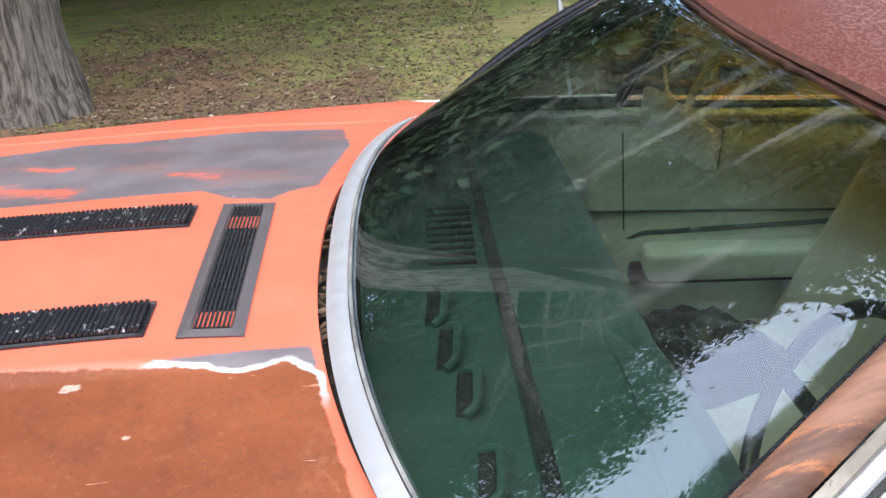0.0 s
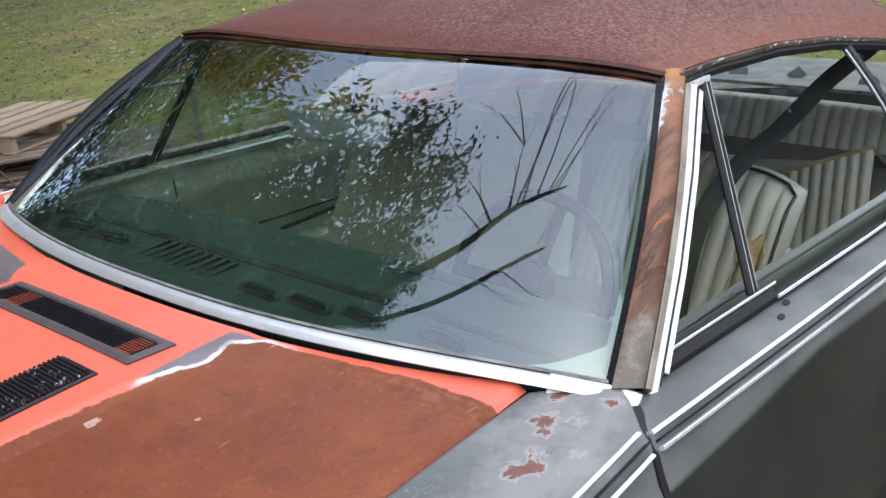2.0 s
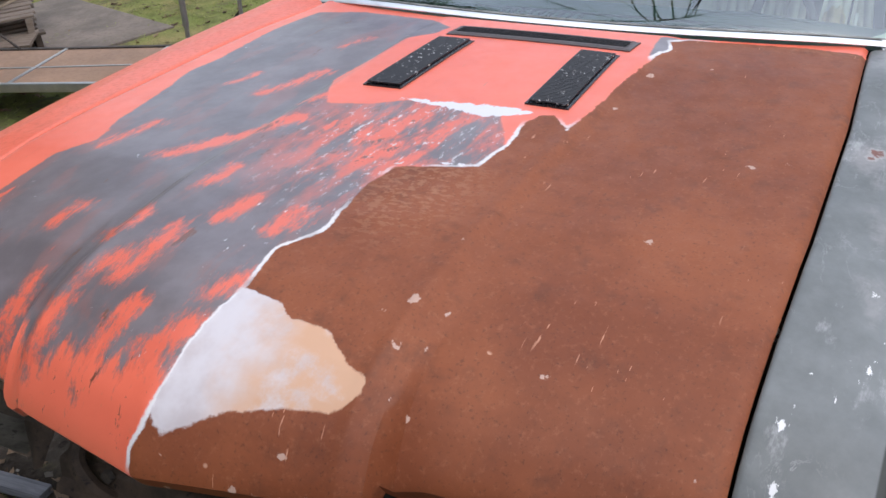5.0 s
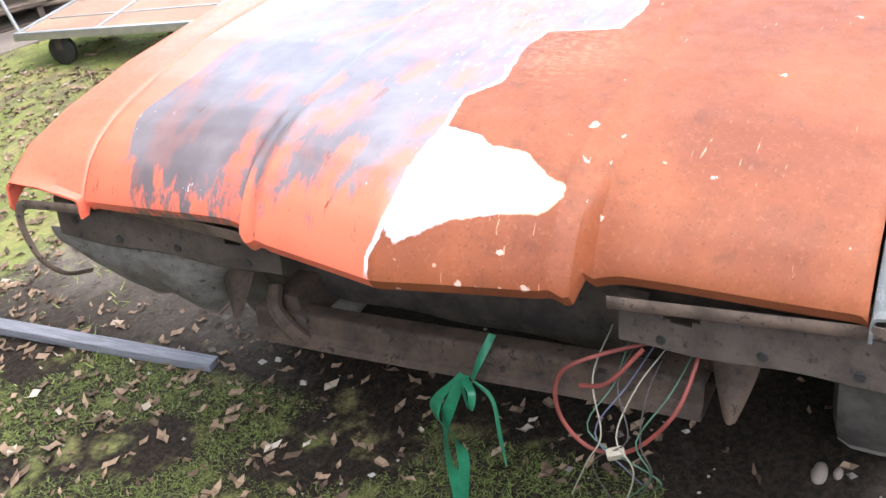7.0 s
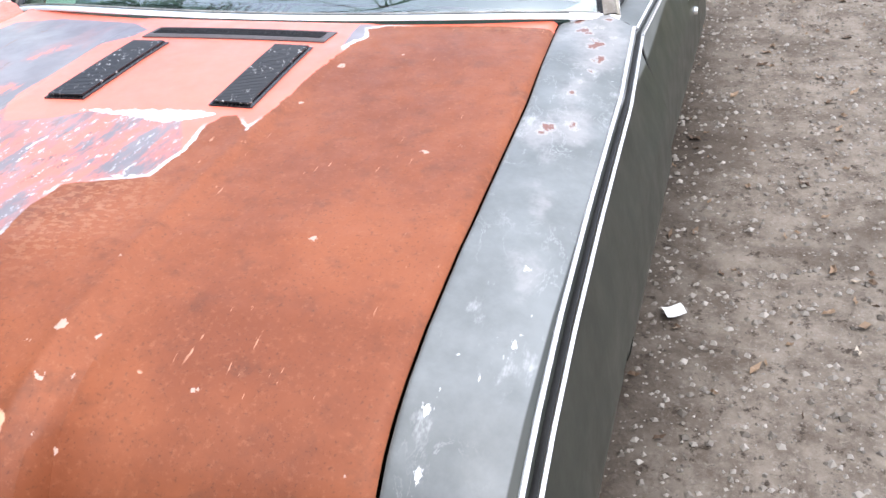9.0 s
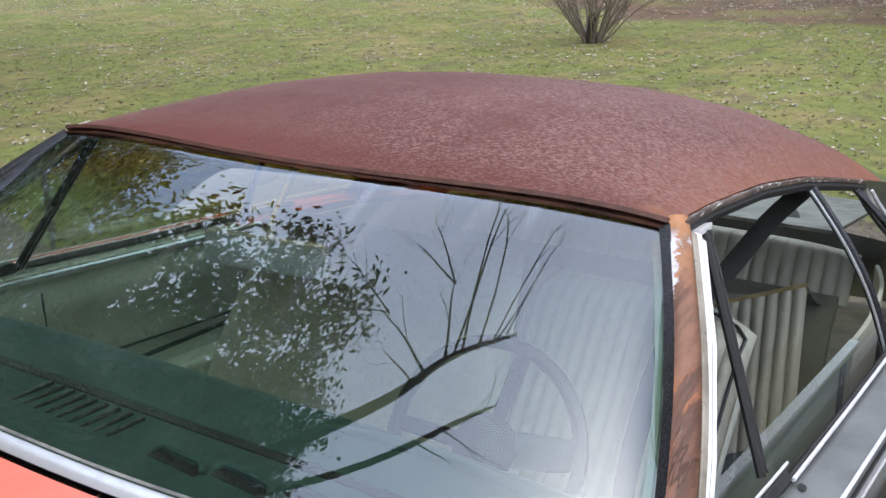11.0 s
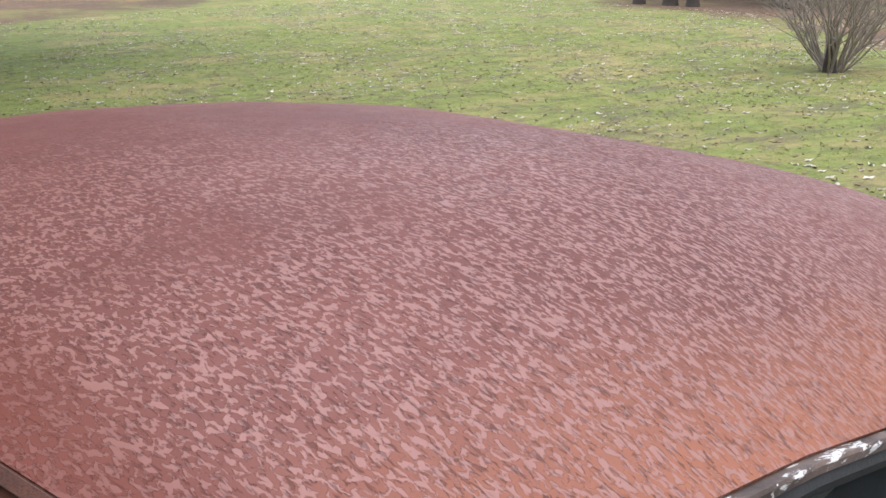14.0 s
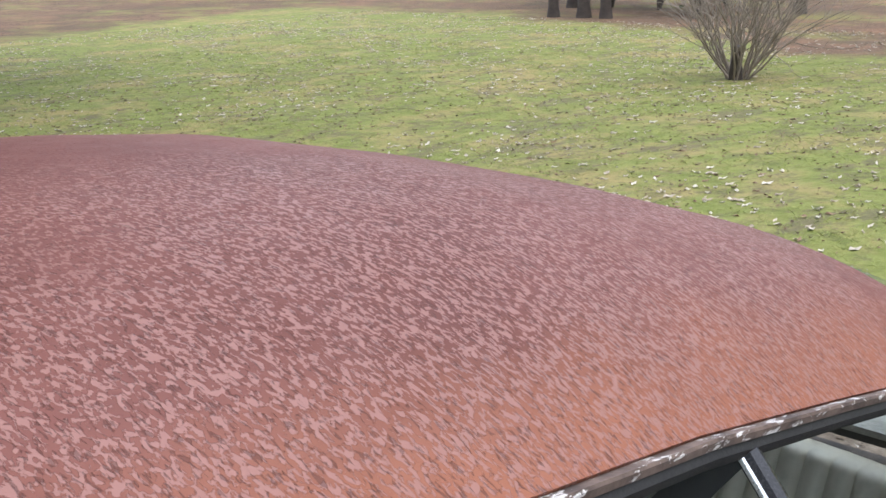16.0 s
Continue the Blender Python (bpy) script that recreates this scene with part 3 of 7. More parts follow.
def strip(points, across, width, thick, bm=None):
    """A flat bar along points; across is the direction of its width, one or one for each point."""
    bm = bm or bmesh.new()
    points = [Vector(p) for p in points]
    rings = []
    for n, p in enumerate(points):
        ahead = (points[min(n + 1, len(points) - 1)] - points[max(n - 1, 0)]).normalized()
        w = Vector(across[n] if isinstance(across[0], (tuple, list, Vector)) else across)
        w = (w - ahead * w.dot(ahead)).normalized()
        t = ahead.cross(w)
        h, b = w * width / 2, t * thick / 2
        rings.append([bm.verts.new(p + q) for q in (-h - b * 0.4, -h * 0.6 + b, h * 0.6 + b, h - b * 0.4, h * 0.9 - b, -h * 0.9 - b)])
    for r, s in zip(rings, rings[1:]):
        for k in range(6):
            bm.faces.new((r[k], r[(k + 1) % 6], s[(k + 1) % 6], s[k]))
    bm.faces.new(rings[0][::-1])
    bm.faces.new(rings[-1])
    bmesh.ops.recalc_face_normals(bm, faces=bm.faces)
    return bm


def lathe(profile, sides, place, bm=None):
    """Turns (radius, along) rows round the local y axis, then moves it by place."""
    bm = bm or bmesh.new()
    rings = []
    for r, y in profile:
        rings.append([bm.verts.new(place @ Vector((r * math.cos(a), y, r * math.sin(a)))) for a in (math.tau * k / sides for k in range(sides))])
    for a, b in zip(rings, rings[1:]):
        for k in range(sides):
            bm.faces.new((a[k], a[(k + 1) % sides], b[(k + 1) % sides], b[k]))
    bmesh.ops.recalc_face_normals(bm, faces=bm.faces)
    return bm


def curve3(points, n=8):
    """A smooth line through points."""
    pts = [Vector(p) for p in points]
    pts = [2 * pts[0] - pts[1]] + pts + [2 * pts[-1] - pts[-2]]
    out = []
    for a, b, c, d in zip(pts, pts[1:], pts[2:], pts[3:]):
        for k in range(n):
            t = k / n
            out.append(0.5 * ((2 * b) + (c - a) * t + (2 * a - 5 * b + 4 * c - d) * t * t + (3 * b - a - 3 * c + d) * t ** 3))
    return out + [pts[-2]]


def lerp(a, b, t):
    return a + (b - a) * t


def smooth(a, b, v):
    v = min(max((v - a) / (b - a), 0.0), 1.0)
    return v * v * (3 - 2 * v)


def lerp_table(table, v):
    """Straight lines between (v, value) rows."""
    if v <= table[0][0]:
        return table[0][1]
    for (a, p), (b, q) in zip(table, table[1:]):
        if v <= b:
            return p + (q - p) * (v - a) / (b - a)
    return table[-1][1]


RIGHT = 1.08  # the right flank lies this much further from the middle line than the left
SIDES = (1, -RIGHT)


def flank(y):
    return y if y > 0 else y * RIGHT


HOOD_DROP = [(-0.02, 0.215), (0.0, 0.19), (0.02, 0.15), (0.05, 0.108), (0.09, 0.075), (0.14, 0.05), (0.2, 0.032), (0.3, 0.015), (0.5, 0.0)]


def hood_half(x):
    return lerp_table([(0, 0.738), (0.5, 0.768), (1.0, 0.782), (1.6, 0.782)], x)


def hood_rear(y):
    return 0.113 - 0.165 * (abs(y) / 0.835) ** 2.3


def hood_front(y):
    a = abs(y)
    step = smooth(0.325, 0.345, y) if y > 0 else smooth(0.36, 0.38, a)
    return (1.768 - 0.2 * abs(y + 0.02)) * (1 - step) + (1.69 - (0.145 if y > 0 else 0.08) * a) * step


def hood_z(x, y):
    d = hood_front(y) - x
    a = y if y > 0 else -y / RIGHT
    top = 1.018 - 0.024 * (a / 0.75) ** 2 + 0.012 * (1 - smooth(0.29, 0.318, a)) * smooth(-0.1, 0.5, x) + 0.004 * math.exp(-((a - 0.286) / 0.012) ** 2) * smooth(0.6, 0.9, x)
    top -= 0.022 * smooth(0.9, 1.6, x) * smooth(0.3, 0.8, a)
    return top - 0.012 * smooth(0.35, 0.0, x) - lerp_table(HOOD_DROP, d) * (0.92 + 0.12 * (1 - smooth(0.3, 0.4, a)))


# ---- ground ----
def soil(x, y):
    """Height of the ground, which falls away gently beyond the right side of the car."""
    fall = -0.058 * max(0.0, min(-y, 6.0) - 1.2)
    if abs(x) < 20 and abs(y) < 20:
        fall += 0.02 * noise.noise((x * 0.6, y * 0.6, 0)) + 0.012 * noise.noise((x * 2.3, y * 2.3, 5))
    return fall


def ground_sheet():
    near = [k * 0.25 for k in range(-60, 41)]
    far = [-3000, -900, -300, -120, -60, -45, -37] + list(range(-32, -15))
    xs = sorted(far + near + [-f for f in far])
    ys = sorted(far + near + [-f for f in far])
    bm = bmesh.new()
    lawn = bm.verts.layers.float.new("lawn")
    woods = bm.verts.layers.float.new("woods")
    dirt_shade = bm.verts.layers.float.new("dirt_shade")
    grid = []
    for x in xs:
        row = []
        for y in ys:
            n = noise.noise((x * 0.6, y * 0.6, 0))
            v = bm.verts.new((x, y, soil(x, y)))
            right = smooth(-1.3, -3.0, y + 0.5 * n)
            back = smooth(-4.6, -5.6, x + 0.5 * n)
            front = smooth(0.6, 1.3, x) * smooth(0.6, 0.0, y) * smooth(4.2 + 0.8 * n, 2.8, x)
            v[lawn] = max(right, back, 0.36 * front)
            # the car's footprint and the strip before it, painted as shade
            v[dirt_shade] = max(front, smooth(1.15, 0.85, abs(y)) * smooth(2.2, 1.6, x) * smooth(-3.4, -2.8, x))
            tree = math.hypot(x - 2.58, y + 6.2)
            edge = max(smooth(0.0, 1.6, lerp_table([(-14, -19.3), (-9, -17), (-5, -14.6), (0, -13)], y) - x + n), smooth(0.0, 3.0, -19.5 - y + 0.3 * (x + 14) + n))
            v[woods] = max(0.95 * smooth(1.0, 0.45, math.hypot((x - 1.3) / 2.1, (y + 5.6) / 3.6)), 0.85 * smooth(3.2, 1.4, tree), 1.0 * edge, 0.6 * smooth(-2.2, -1.0, y) * smooth(-4, -2.2, x) * smooth(1.2, 0, abs(y + 2.2)) )
            row.append(v)
        grid.append(row)
    for a, b in zip(grid, grid[1:]):
        for k in range(len(ys) - 1):
            bm.faces.new((a[k], b[k], b[k + 1], a[k + 1]))
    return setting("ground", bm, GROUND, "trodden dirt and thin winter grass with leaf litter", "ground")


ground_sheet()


# ---- car ----
car = thing("car", "old coupe with rusty roof, patchy orange hood and missing grille", "car")


def distance_to(polygon, px, py):
    """Signed distance from points to a closed outline, positive inside."""
    best = np.full(px.shape, 1e9)
    inside = np.zeros(px.shape, bool)
    for (ax, ay), (bx, by) in zip(polygon, polygon[1:] + polygon[:1]):
        dx, dy = bx - ax, by - ay
        t = np.clip(((px - ax) * dx + (py - ay) * dy) / (dx * dx + dy * dy + 1e-12), 0, 1)
        best = np.minimum(best, np.hypot(px - ax - t * dx, py - ay - t * dy))
        cross = (ay > py) != (by > py)
        inside ^= cross & (px < (bx - ax) * (py - ay) / (by - ay + 1e-12) + ax)
    return np.where(inside, best, -best)


RUST_EDGE = [(1.95, -0.02), (1.753, -0.029), (1.722, -0.011), (1.689, 0.001), (1.616, 0.005), (1.492, 0.017), (1.381, 0.006), (1.315, 0.05), (1.253, 0.047),
             (1.143, 0.031), (1.054, 0.043), (0.999, 0.188), (0.88, 0.201), (0.772, 0.187), (0.73, 0.2), (0.715, 0.23), (0.788, 0.28), (0.7, 0.288), (0.47, 0.295),
             (0.33, 0.304), (0.26, 0.305), (0.199, 0.323), (0.134, 0.302), (0.104, 0.334), (0.076, 0.476), (0.048, 0.606), (0.02, 0.9), (1.95, 0.9)]
WHITE_PATCH = [(1.492, 0.012), (1.506, 0.096), (1.532, 0.12), (1.527, 0.185), (1.573, 0.245), (1.586, 0.285), (1.61, 0.288), (1.637, 0.255),
               (1.654, 0.189), (1.674, 0.132), (1.697, 0.076), (1.729, 0.014), (1.722, -0.012), (1.689, -0.004), (1.596, 0.003)]
PRIMER = [(1.655, -0.64), (1.671, -0.32), (1.679, -0.179), (1.693, -0.052), (1.704, 0.02), (1.0, 0.25), (0.736, 0.117), (0.733, 0.011), (0.739, -0.106),
          (0.779, -0.163), (0.805, -0.264), (0.637, -0.353), (0.517, -0.338), (0.342, -0.325), (0.285, -0.27), (0.211, -0.26), (0.13, -0.35),
          (0.08, -0.6), (0.1, -0.74), (0.3, -0.755), (0.551, -0.75), (0.66, -0.765), (0.764, -0.738), (0.86, -0.722), (0.98, -0.705), (1.084, -0.67), (1.163, -0.72), (1.317, -0.725), (1.45, -0.77), (1.58, -0.76)]
REAR_PRIMER = [(0.285, 0.29), (0.11, 0.27), (0.10, 0.34), (0.3, 0.34)]
FILLER = [(0.745, -0.14), (0.76, -0.02), (0.785, 0.1), (0.74, 0.185), (0.70, 0.19), (0.70, 0.09), (0.71, 0.0), (0.715, -0.13)]
FILLER_EDGE = [(1.05, 0.05), (0.99, 0.12), (0.985, 0.195), (1.01, 0.195), (1.02, 0.12)]


CHIPS = [(1.428, 0.281, 0.011), (1.469, 0.247, 0.008), (1.519, 0.297, 0.009), (0.78, 0.638, 0.011), (0.74, 0.698, 0.008), (1.125, 0.552, 0.008), (1.473, 0.508, 0.007),
         (1.295, 0.368, 0.006), (1.695, 0.202, 0.010), (1.676, 0.274, 0.007), (1.735, 0.136, 0.008), (1.73, 0.167, 0.009), (1.712, 0.254, 0.012), (1.72, 0.21, 0.007),
         (1.589, 0.326, 0.008), (1.584, 0.345, 0.007), (1.497, 0.335, 0.007), (1.42, 0.332, 0.008), (1.164, 0.338, 0.006), (1.257, 0.282, 0.005), (0.305, 0.446, 0.007),
         (0.395, 0.331, 0.012), (0.61, 0.322, 0.007), (1.523, 0.737, 0.004), (1.547, 0.451, 0.003), (1.745, 0.02, 0.007)]


PATCHES = [(1.324, -0.157, 1.267, -0.132, 0.022), (1.337, -0.035, 1.266, -0.017, 0.02), (1.421, -0.328, 1.352, -0.312, 0.016), (1.522, -0.221, 1.385, -0.207, 0.02), (1.531, -0.285, 1.469, -0.258, 0.016),
           (1.392, -0.493, 1.334, -0.474, 0.018), (1.663, -0.169, 1.574, -0.147, 0.022), (1.687, -0.082, 1.587, -0.021, 0.026), (0.755, -0.472, 0.594, -0.405, 0.016), (1.11, -0.452, 0.899, -0.275, 0.026),
           (1.229, -0.259, 1.151, -0.256, 0.015), (0.716, -0.589, 0.644, -0.565, 0.007), (0.796, -0.314, 0.629, -0.224, 0.018), (1.523, -0.024, 1.469, 0.0, 0.016), (0.41, -0.466, 0.325, -0.431, 0.008),
           (1.66, -0.3, 1.59, -0.29, 0.02), (1.62, -0.42, 1.54, -0.41, 0.016), (1.1, -0.64, 0.98, -0.6, 0.012)]


def streaks(px, py):
    """How far points lie inside the nearest rubbed streak."""
    best = np.full(px.shape, -1.0)
    for ax, ay, bx, by, w in PATCHES:
        dx, dy = bx - ax, by - ay
        t = np.clip(((px - ax) * dx + (py - ay) * dy) / (dx * dx + dy * dy), 0, 1)
        best = np.maximum(best, 0.8 * w - np.hypot(px - ax - t * dx, py - ay - t * dy))
    return best


def build_hood():
    def f(u, v):
        w = lerp(-1, 1, v)
        y = flank(w * 0.79)
        x = lerp(hood_rear(y), hood_front(y), min(u / 0.97, 1))
        y = flank(w * hood_half(x))
        z = hood_z(x, y) - (0.012 if w > 0 else 0.005) * smooth(0.982, 1.0, abs(w))
        if u > 0.97:
            e = (u - 0.97) / 0.03
            x -= 0.018 * e
            z -= 0.03 * e
        return (x, y, z)

    bm = surface(f, 150, 150, thick=0.012)
    ob = part("hood", bm, HOOD, car, "hood of stripped brown metal, orange paint and grey primer")
    mesh = ob.data
    co = np.empty(len(mesh.vertices) * 3)
    mesh.vertices.foreach_get("co", co)
    px, py = co.reshape(-1, 3)[:, 0], co.reshape(-1, 3)[:, 1]
    fields = {
        "rust": distance_to(RUST_EDGE, px, py),
        "white": distance_to(WHITE_PATCH, px, py),
        "primer": np.maximum(distance_to(PRIMER, px, py), distance_to(REAR_PRIMER, px, py)),
        "filler": np.maximum(distance_to(FILLER, px, py), distance_to(FILLER_EDGE, px, py)) - 0.01,
        "rubbed": np.clip(1.3 - np.hypot((px - 0.92) / 0.3, (py + 0.02) / 0.25), 0, 1),
        "patch": streaks(px, py),
        "chip": np.max([r - np.hypot((px - x) * (2.6 if x > 1.65 else 1.4 if x > 1.55 else 1.0), (py - y) * 1.2) for x, y, r in CHIPS], axis=0),
        "mottle": np.clip(np.clip(1.4 - np.hypot((px - 1.13) / 0.17, (py - 0.13) / 0.1), 0, 1) + 0.5 * np.clip(1.3 - np.hypot((px - 0.06) / 0.05, (py - 0.6) / 0.3), 0, 1), 0, 1),
    }
    for name, values in fields.items():
        mesh.attributes.new(name, "FLOAT", "POINT").data.foreach_set("value", values.astype(np.float32))
    return ob


hood = build_hood()


def on_hood(x, y, lift=0.0):
    return Vector((x, y, hood_z(x, y) + lift))


def hood_vent(x0, x1, y0, y1, name, label, slats, lengthwise, rim, skew=0.0):
    """A sunken louvre panel: a frame, a dark tray and thin slats."""
    def f(u, v):
        x, y = lerp(x0, x1, u), lerp(y0, y1, v) + skew * (u - 0.5)
        e = min(u, 1 - u, 0.5) * abs(x1 - x0), min(v, 1 - v, 0.5) * abs(y1 - y0)
        return on_hood(x, y, 0.003 + 0.004 * smooth(0, 0.012, min(e)) - 0.005 * smooth(rim * 0.8, rim, min(e)))

    top = part(name, surface(f, 40, 40, thick=0.006), FRAME_GREY if lengthwise else BLACK, hood, label)
    part("tray", surface(lambda u, v: on_hood(lerp(x0 + rim, x1 - rim, u), lerp(y0 + rim, y1 - rim, v) + skew * (u - 0.5), 0.0035), 6, 6), BLACK, top)
    if lengthwise:
        for ya, yb in ((-0.165, -0.115), (0.18, 0.222)):
            part("bare_paint", surface(lambda u, v: on_hood(lerp(x0 + rim, x1 - rim, u), lerp(ya, yb, v), 0.0042), 4, 3), ORANGE, top, "orange paint showing between the slats")
    for k in range(slats):
        t = (k + 0.5) / slats
        if lengthwise:
            y = lerp(x0 + rim, x1 - rim, t)
            line = [on_hood(y, lerp(y0 + rim, y1 - rim, s / 8), 0.006) for s in range(9)]
            bm = strip(line, (0.7, 0, 0.7), (x1 - x0 - 2 * rim) / slats * 0.62, 0.002)
        else:
            x = lerp(x0 + rim, x1 - rim, t)
            line = [on_hood(x, lerp(y0 + rim, y1 - rim, s / 3) + skew * (t - 0.5), 0.007) for s in range(4)]
            bm = tube(line, 0.0032, 6)
        part("slat", bm, BLACK if lengthwise else VENT, top)
    return top


hood_vent(0.325, 0.682, 0.142, 0.24, "side_vent", "black ribbed hood vent insert", 44, False, 0.007, 0.01)
hood_vent(0.325, 0.682, -0.24, -0.142, "side_vent", "black ribbed hood vent insert", 44, False, 0.007, -0.01)
hood_vent(0.197, 0.283, -0.235, 0.245, "rear_vent", "grey framed vent with black slats", 8, True, 0.019)


def wheel_gap(x, z, cx):
    return math.hypot(x - cx, z - 0.33) > 0.29


FENDER_EDGE = [(-0.1, 0.972), (0.0, 0.968), (0.5, 0.963), (0.87, 0.955), (1.19, 0.938), (1.39, 0.908), (1.51, 0.875), (1.6, 0.815)]


def build_fender(s, material, name, label):
    """The left one for s = 1: top, trim crease, bulging side."""
    def f(u, v):
        x = lerp(lerp_table([(0.0, -0.022), (0.08, -0.024), (0.17, -0.085), (0.22, -0.105), (0.29, -0.075), (0.36, -0.032), (1.0, -0.03)], v), 1.592, u)
        w = hood_half(x) + 0.003 + 0.002 * smooth(0.1, 0.5, x)
        zi = hood_z(min(x, hood_front(0.75) - 0.012), min(w, 0.79)) - 0.003 - 0.005 * smooth(0.12, -0.1, x)
        ze = lerp_table(FENDER_EDGE, x)
        ye = lerp_table([(-0.1, 0.918), (0.4, 0.948), (0.9, 0.958), (1.6, 0.975)], x)
        prof = [(0.0, w, zi - 0.05), (0.05, w, zi - 0.006), (0.08, w + 0.006, zi), (0.22, lerp(w, ye, 0.55), lerp(zi, ze, 0.5) + 0.006), (0.36, ye, ze),
                (0.4, ye + 0.014, ze - 0.016), (0.47, ye + 0.025, ze - 0.07), (0.6, 1.012, 0.76), (0.72, 1.028, 0.62), (0.86, 1.005, 0.45), (1.0, 0.92, 0.24)]
        y = lerp_table([(a, b) for a, b, _ in prof], v)
        z = lerp_table([(a, c) for a, _, c in prof], v)
        if x > 1.45:
            y -= 0.03 * smooth(1.45, 1.6, x) * smooth(0.4, 0.75, v)
        if v > 0.6:
            # the open front end is cut off above the bumper
            z = 0.76 - (0.76 - z) * lerp(1.0, 0.42, smooth(1.2, 1.36, x))
        return (x if s > 0 else x + 0.045 * smooth(1.1, 1.58, x), s * y, z)

    def keep(u, v):
        x, _, z = f(u, v)
        return v < 0.5 or wheel_gap(x, z, 0.86) and (s > 0 or x < 1.12)

    return part(name, surface(f, 150, 70, keep, 0.006), material, car, label)


FLAKES = [(-0.042, 0.79, 0.017), (0.023, 0.81, 0.02), (0.048, 0.828, 0.012), (0.138, 0.85, 0.018), (-0.07, 0.816, 0.01), (-0.059, 0.86, 0.012), (0.0, 0.845, 0.008), (0.064, 0.889, 0.007), (0.093, 0.845, 0.008),
          (0.116, 0.862, 0.015), (0.206, 0.878, 0.014), (0.231, 0.874, 0.01), (0.37, 0.857, 0.006), (0.431, 0.853, 0.012), (0.608, 0.836, 0.017), (0.63, 0.83, 0.01), (0.584, 0.88, 0.014), (0.294, 0.872, 0.006)]
NICKS = [(1.382, 0.834, 0.011), (1.417, 0.828, 0.012), (1.504, 0.835, 0.008), (1.56, 0.85, 0.01), (1.156, 0.855, 0.009), (1.273, 0.915, 0.01), (1.3, 0.912, 0.009), (1.25, 0.92, 0.008), (1.35, 0.88, 0.008), (1.2, 0.93, 0.009), (1.1, 0.9, 0.008), (1.54, 0.92, 0.009)]


def mark_fender(ob, spotted=1.0):
    """Stores how far each point lies inside the nearest flaked spot, pale haze or bare nick; far outside them on a plain panel."""
    mesh = ob.data
    co = np.empty(len(mesh.vertices) * 3)
    mesh.vertices.foreach_get("co", co)
    px, py = co.reshape(-1, 3)[:, 0], co.reshape(-1, 3)[:, 1]
    fields = {
        "flake": np.max([0.72 * r - np.hypot((px - x) * 0.75, py - y) for x, y, r in FLAKES], axis=0),
        "halo": np.max([2.4 * r + 0.012 - np.hypot((px - x) * 0.55, py - y) for x, y, r in FLAKES] + [0.012 - np.hypot((px - x) * 0.2, py - y) for x, y in ((0.75, 0.86), (0.95, 0.88), (1.1, 0.905))], axis=0),
        "nick": np.max([0.5 * r - np.hypot((px - x) * 0.6, py - y) for x, y, r in NICKS], axis=0),
    }
    for name, values in fields.items():
        mesh.attributes.new(name, "FLOAT", "POINT").data.foreach_set("value", (values + spotted - 1).astype(np.float32))
    mesh.attributes.new("sanded", "FLOAT", "POINT").data.foreach_set("value", np.full(len(px), spotted, np.float32))


mark_fender(build_fender(1, FENDER, "left_fender", "sanded grey primer fender with flaked rust spots and dark green side"))
build_fender(-RIGHT, ORANGE, "right_fender", "faded orange fender")


def body_side(x, v, s=1):
    """The door and quarter skin below the belt: v runs from the belt down."""
    out = -0.05 * smooth(-1.5, -2.2, x) - 0.12 * smooth(-2.2, -3.2, x)
    ye = lerp_table([(-1.3, 0.93), (-0.5, 0.935), (0.0, 0.925)], x) + out
    ze = lerp_table([(-3.2, 0.54), (-2.6, 0.67), (-2.2, 0.76), (-1.7, 0.838), (-1.3, 0.868), (-0.9, 0.898), (-0.5, 0.934), (0.0, 0.968)], x)
    prof = [(0.0, ye - 0.085 - max(out, 0), ze - 0.02), (0.03, ye - 0.075 - max(out, 0), ze - 0.003), (0.12, ye - 0.03, ze), (0.2, ye, ze - 0.004), (0.24, ye + 0.014, ze - 0.02), (0.3, ye + 0.026, ze - 0.07),
            (0.48, 1.0 + out, ze - 0.2), (0.66, 1.015 + out, ze - 0.36), (0.84, 0.98 + out, 0.42), (1.0, 0.9, 0.24)]
    return (x, s * lerp_table([(a, b) for a, b, _ in prof], v), lerp_table([(a, c) for a, _, c in prof], v))


for s, mat, side in ((1, FENDER, "left"), (-RIGHT, ORANGE, "right")):
    first = 0.0 if s > 0 else 0.13
    door = part(side + "_door", surface(lambda u, v: body_side(lerp(-0.038 - 0.1 * max(0, 0.2 - lerp(first, 1, v)) / 0.2, -1.24, u), lerp(first, 1, v), s), 50, 40, None, 0.006), mat, car,
                "dark green door with scuffed grey sill" if s > 0 else "faded orange door")
    if s > 0:
        mark_fender(door, 0.0)
    if s < 0:
        part("door_sill", surface(lambda u, v: body_side(lerp(-0.1, -1.24, u), 0.128 * v, s), 30, 6, None, 0.004), DOOR_GREEN, door, "pale green inner door sill")
    part(side + "_quarter_panel", surface(lambda u, v: body_side(lerp(-1.247, -3.1, u), v, s), 60, 40, lambda u, v: wheel_gap(lerp(-1.247, -3.1, u), body_side(lerp(-1.247, -3.1, u), v)[2], -2.15), 0.006),
         GREEN if s > 0 else ORANGE, car, "dull dark green rear quarter panel" if s > 0 else "faded orange rear quarter panel")


def molding(points, name, mat, parent, width=0.01, thick=0.006, across=(0, 0.5, 0.85)):
    return part(name, strip(points, across, width, thick), mat, parent)


